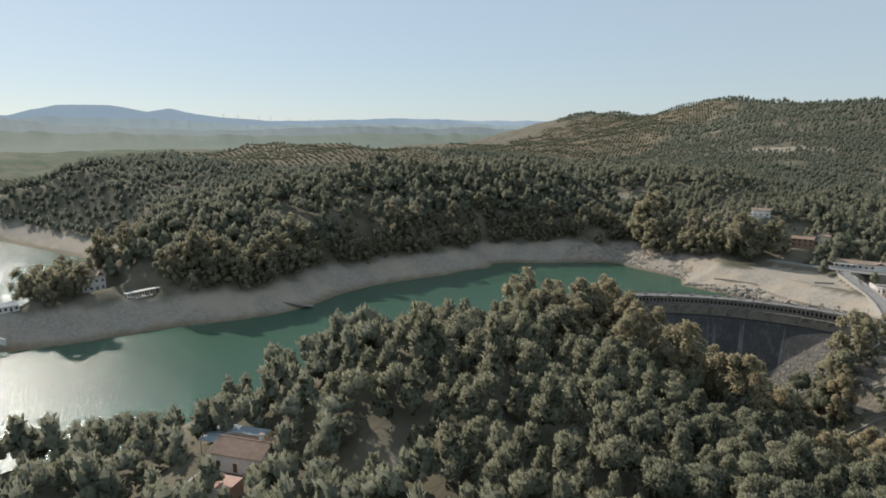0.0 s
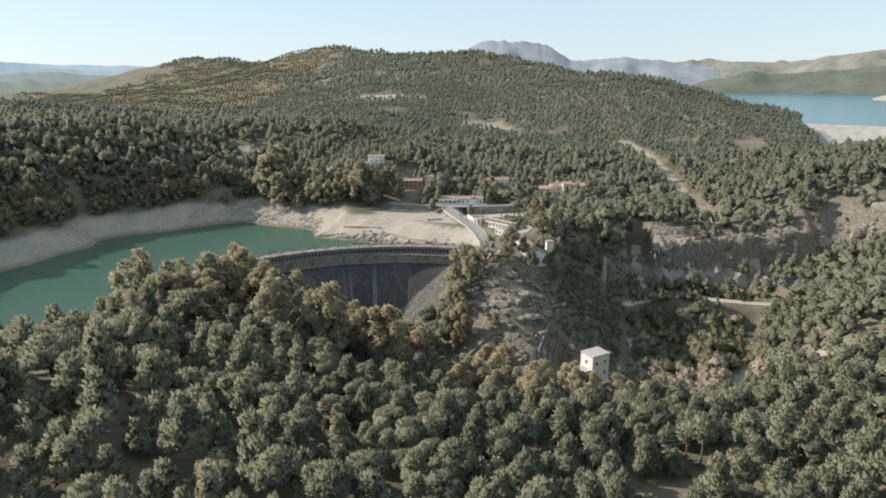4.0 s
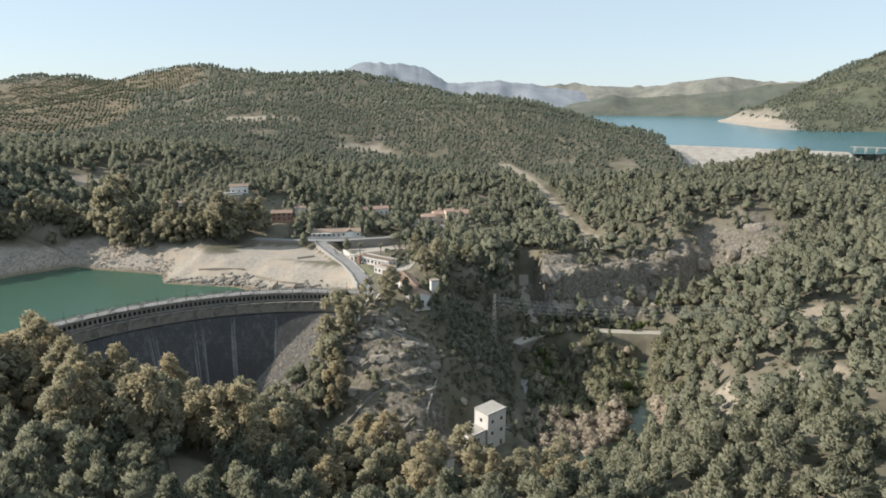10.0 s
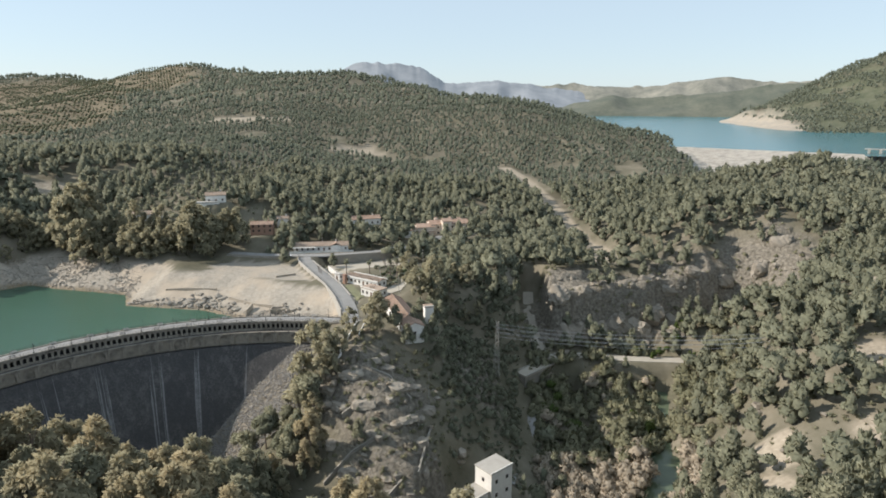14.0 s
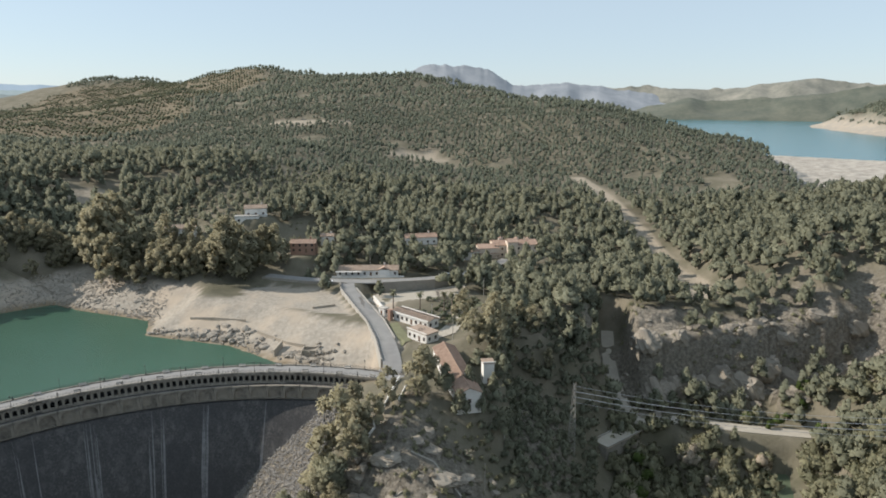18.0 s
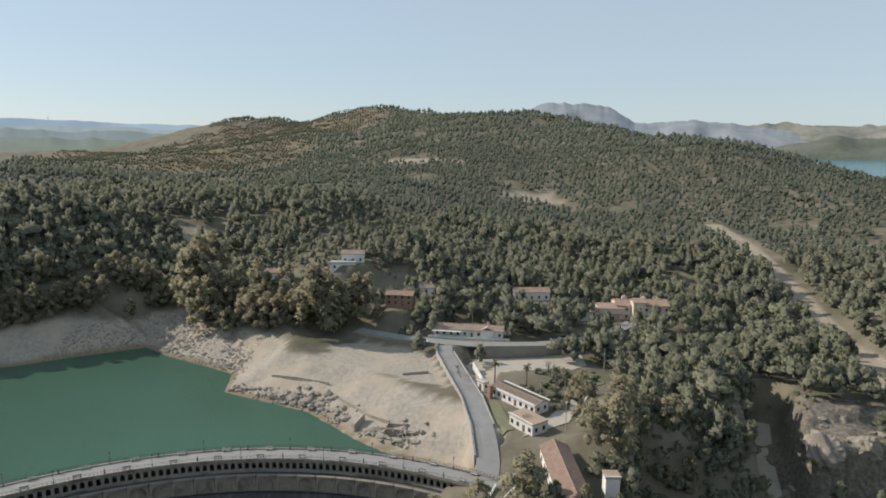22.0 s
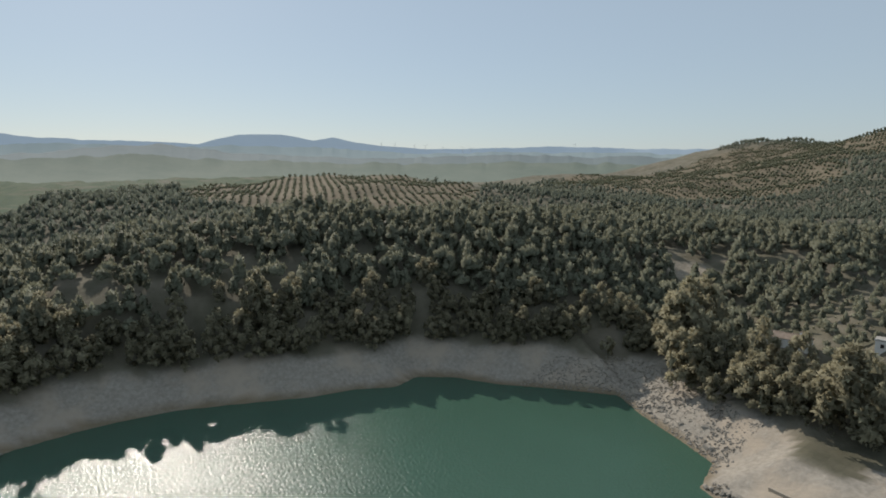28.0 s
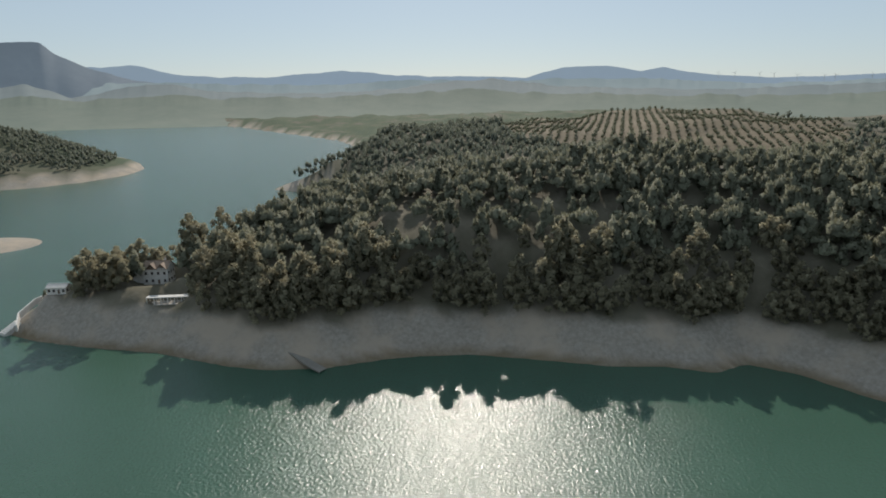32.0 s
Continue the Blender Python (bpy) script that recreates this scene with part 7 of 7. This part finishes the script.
# railing posts along the road above the beach
fence = thing("roadside_railing", pose(0, 0, 0), "dark iron railing along the road above the beach", "railing")
fl = offset(ROAD_DAM[1:], -3.75)
for (a, b) in zip(fl, fl[1:]):
    for k in range(6):
        p = Vector(a).lerp(Vector(b), k / 6)
        part("post", tube(bmesh.new(), p + Vector((0, 0, 0.6)), p + Vector((0, 0, 1.7)), 0.06, sides=5), M_IRON, fence)
    for z in (1.2, 1.65):
        part("rail", tube(bmesh.new(), Vector(a) + Vector((0, 0, z)), Vector(b) + Vector((0, 0, z)), 0.04, sides=5), M_IRON, fence)


# ---- ruins on the beach ----
ruin = thing("stone_tank", pose(-73, 320.5, 2.6, 0, 0, 4), "roofless ribbed concrete tank standing on the dry beach", "ruin")
for a in ((-6, 6, -2.2, -1.8), (-6, 6, 1.8, 2.2)):
    part("side", box(a[0], a[1], a[2], a[3], -2.5, 2.6, bevel=0.04), M_SANDWALL, ruin)
for a in ((-6, -5.6), (5.6, 6)):
    part("end", box(a[0], a[1], -1.8, 1.8, -2.5, 2.6), M_SANDWALL, ruin)
for xx in (-5.6, -2.8, 0, 2.8, 5.6):
    part("rib", box(xx - 0.25, xx + 0.25, -2.7, -2.2, -2.5, 2.2), M_SANDWALL, ruin)
for ln, h0, h1 in (([(-104, 336, 5.4), (-95, 331, 5.0), (-87, 326, 4.6), (-79, 323, 4.6)], 3.5, 0.4), ([(-91, 320, 3), (-89, 324.5, 4)], 3.5, 2.2), ([(-140, 347, 4.2), (-128, 346, 4.0), (-113, 344, 4.0)], 2.5, 0.3),
                   ([(-84, 350, 9), (-75, 355, 10)], 1.5, 0.15)):
    wall_run("ruined_wall", [(p[0], p[1], height(p[0], p[1]) + 0.8) for p in ln], 0.35, h0, h1, M_SANDWALL, "pale ruined wall laid bare on the beach", "ruined walls on the beach")

# ---- the headland ----
part("front_gable", gable(bmesh.new(), 5.0, 4.2, 7.6, 2.6), M_TILEPALE, villa, "steep pale cross gable", at=pose(3.4, -2.6, 0, 0, 0, 90))
part("gable_face", box(-2.1, 2.1, -2.3, 2.3, 7.4, 8.0), M_WHITE, villa, at=pose(3.4, -2.6, 0))
part("front_gable", gable(bmesh.new(), 5.0, 4.2, 7.6, 2.6), M_TILEPALE, villa, "steep pale cross gable", at=pose(-1.6, -2.6, 0, 0, 0, 90))
part("side_wing", box(-3, 3, -3, 3, -2, 4.6), M_WHITE, villa, at=pose(-8.5, 0, 0))
pg = thing("pergola", pose(-336, 63, 13.4, 0, 0, 96), "white-columned pergola on the headland terrace", "pergola")
part("roof_slab", box(-9.5, 9.5, -1.8, 1.8, 2.9, 3.2, bevel=0.04), M_WHITE, pg)
part("terrace", box(-11, 11, -3, 3, -1.2, 0.05), M_CONCRETE, pg)
for k in range(7):
    for yy in (-1.6, 1.6):
        part("column", tube(bmesh.new(), (-9 + k * 3, yy, 0), (-9 + k * 3, yy, 2.9), 0.2, 0.17, 8), M_WHITE, pg)
house("tip_pavilion", pose(-351, 4, 14, 0, 0, 92), 9, 5, 3.0, 1.3, M_WHITE, M_WHITE, "small white pavilion at the headland's tip", "pavilion", gaps=2.2, chimney=False)
st = thing("landing_steps", pose(-331, -12, 1.2, 0, 0, 60), "pale stone landing steps at the water's edge", "steps")
for k in range(8):
    part("step", box(-2.4, 2.4, k * 0.9, k * 0.9 + 1.0, -1.5, 0.2 + k * 0.45), M_WHITE, st)
wall_run("headland_wall", [(-327, -2, 6), (-338, -8, 8), (-350, -8, 10.5), (-361, -3, 12.5)], 0.3, 2.5, 0.6, M_WHITE, "white path wall curving up the headland")
strip("boat_ramp", [(-336, 93, 12.4), (-318, 109, 8.6), (-303, 124, 4.8), (-294, 135, 1.6), (-290, 141, 0.2)], 2.0, M_WALLGREY, "straight concrete boat ramp down the bank", 0.5)

# ---- the lakeside house's roofs ----
lh = thing("metal_canopy", pose(-121, 10, 24.5, 0, 0, 28), "pale green-blue corrugated metal canopy beside the lakeside house", "canopy")
part("roof_sheet", box(-8, 6, -3.5, 5.5, 3.3, 3.45), M_BLUE, lh)
rib = bmesh.new()
for k in range(24):
    tube(rib, (-7.8 + k * 0.6, -3.5, 3.47), (-7.8 + k * 0.6, 5.5, 3.47), 0.06, sides=4)
part("corrugation", rib, M_BLUE, lh)
for xx in (-7.5, -2, 5.5):
    for yy in (-3.2, 5.2):
        part("post", tube(bmesh.new(), (xx, yy, -1), (xx, yy, 3.3), 0.1), M_STEEL, lh)
tr = thing("roof_terrace", pose(-107, -2, 24.5, 0, 0, 28), "pink-tiled roof terrace of the lakeside house", "terrace")
part("floor_slab", box(-4, 5, -3.5, 3, -2, 3.0), M_PINK, tr)
part("parapet", box(-4.2, 5.2, -3.7, -3.5, -2, 3.9), M_WHITE, tr)
part("parapet", box(-4.2, -4.0, -3.5, 3, -2, 3.9), M_WHITE, tr)

# ---- the upper dam and far landmarks ----
emb = bmesh.new()
rows = []
for k in range(25):
    u = k / 24
    a, b = Vector((352, 975, LAKE_Z + 2.5)).lerp(Vector((545, 838, LAKE_Z + 2.5)), u), Vector((318, 800, 14)).lerp(Vector((500, 690, 12)), u)
    rows.append([emb.verts.new(a.lerp(b, j / 8) + Vector((0, 0, 0.6 * noise.noise((k * 1.7, j * 2.3, 0))))) for j in range(9)])
for p, q in zip(rows, rows[1:]):
    for j in range(8):
        emb.faces.new((p[j], q[j], q[j + 1], p[j + 1]))
tagged(part("rockfill_embankment", emb, M_ROCKFILL), "pale rockfill face of the upper dam", "dam")
spill = thing("spillway", pose(610, 872, LAKE_Z - 9, 0, 0, -32), "concrete spillway with tall gate piers at the upper lake", "spillway")
for k in range(6):
    part("pier", box(-30 + k * 13, -27.5 + k * 13, -8, 6, -6, 14, bevel=0.1), M_CONCRETE, spill)
for k in range(5):
    part("gate", box(-27.4 + k * 13, -17.1 + k * 13, 1, 1.6, -2, 8), M_STEEL, spill)
part("bridge_deck", box(-34, 40, -2, 4, 14, 15.2), M_CONCRETE, spill)
part("chute", box(-30, 36, -30, -7.9, -12, -5), M_CONCRETE, spill)


def turbine(a, d, el, h):
    px, py = -30 + math.sin(radians(a)) * d, 70 + math.cos(radians(a)) * d
    pz = 100 + d * math.tan(radians(el))
    ob = thing("wind_turbine", pose(px, py, pz - 8, 0, 0, -a), "white wind turbine on a far ridge", "wind turbine", "wind turbines")
    part("tower", tube(bmesh.new(), (0, 0, 0), (0, 0, h), 1.3, 0.8, 8), M_WHITE, ob)
    part("nacelle", box(-1, 1, -2.5, 2, h, h + 2), M_WHITE, ob)
    for k in range(3):
        b = a * 7 + k * 120
        part("blade", tube(bmesh.new(), (0, -2.6, h + 1), (math.sin(radians(b)) * h * 0.6, -2.6, h + 1 + math.cos(radians(b)) * h * 0.6), 0.8, 0.2, 4), M_WHITE, ob)


for a, el in ((-65.4, 1.6), (-64.2, 1.55), (-62.4, 1.45), (-61.4, 1.4), (-59.8, 1.25), (-58.0, 1.2), (-57.3, 1.2), (-55.0, 1.2), (-48.0, 1.45)):
    turbine(a, 4560, el, 34)
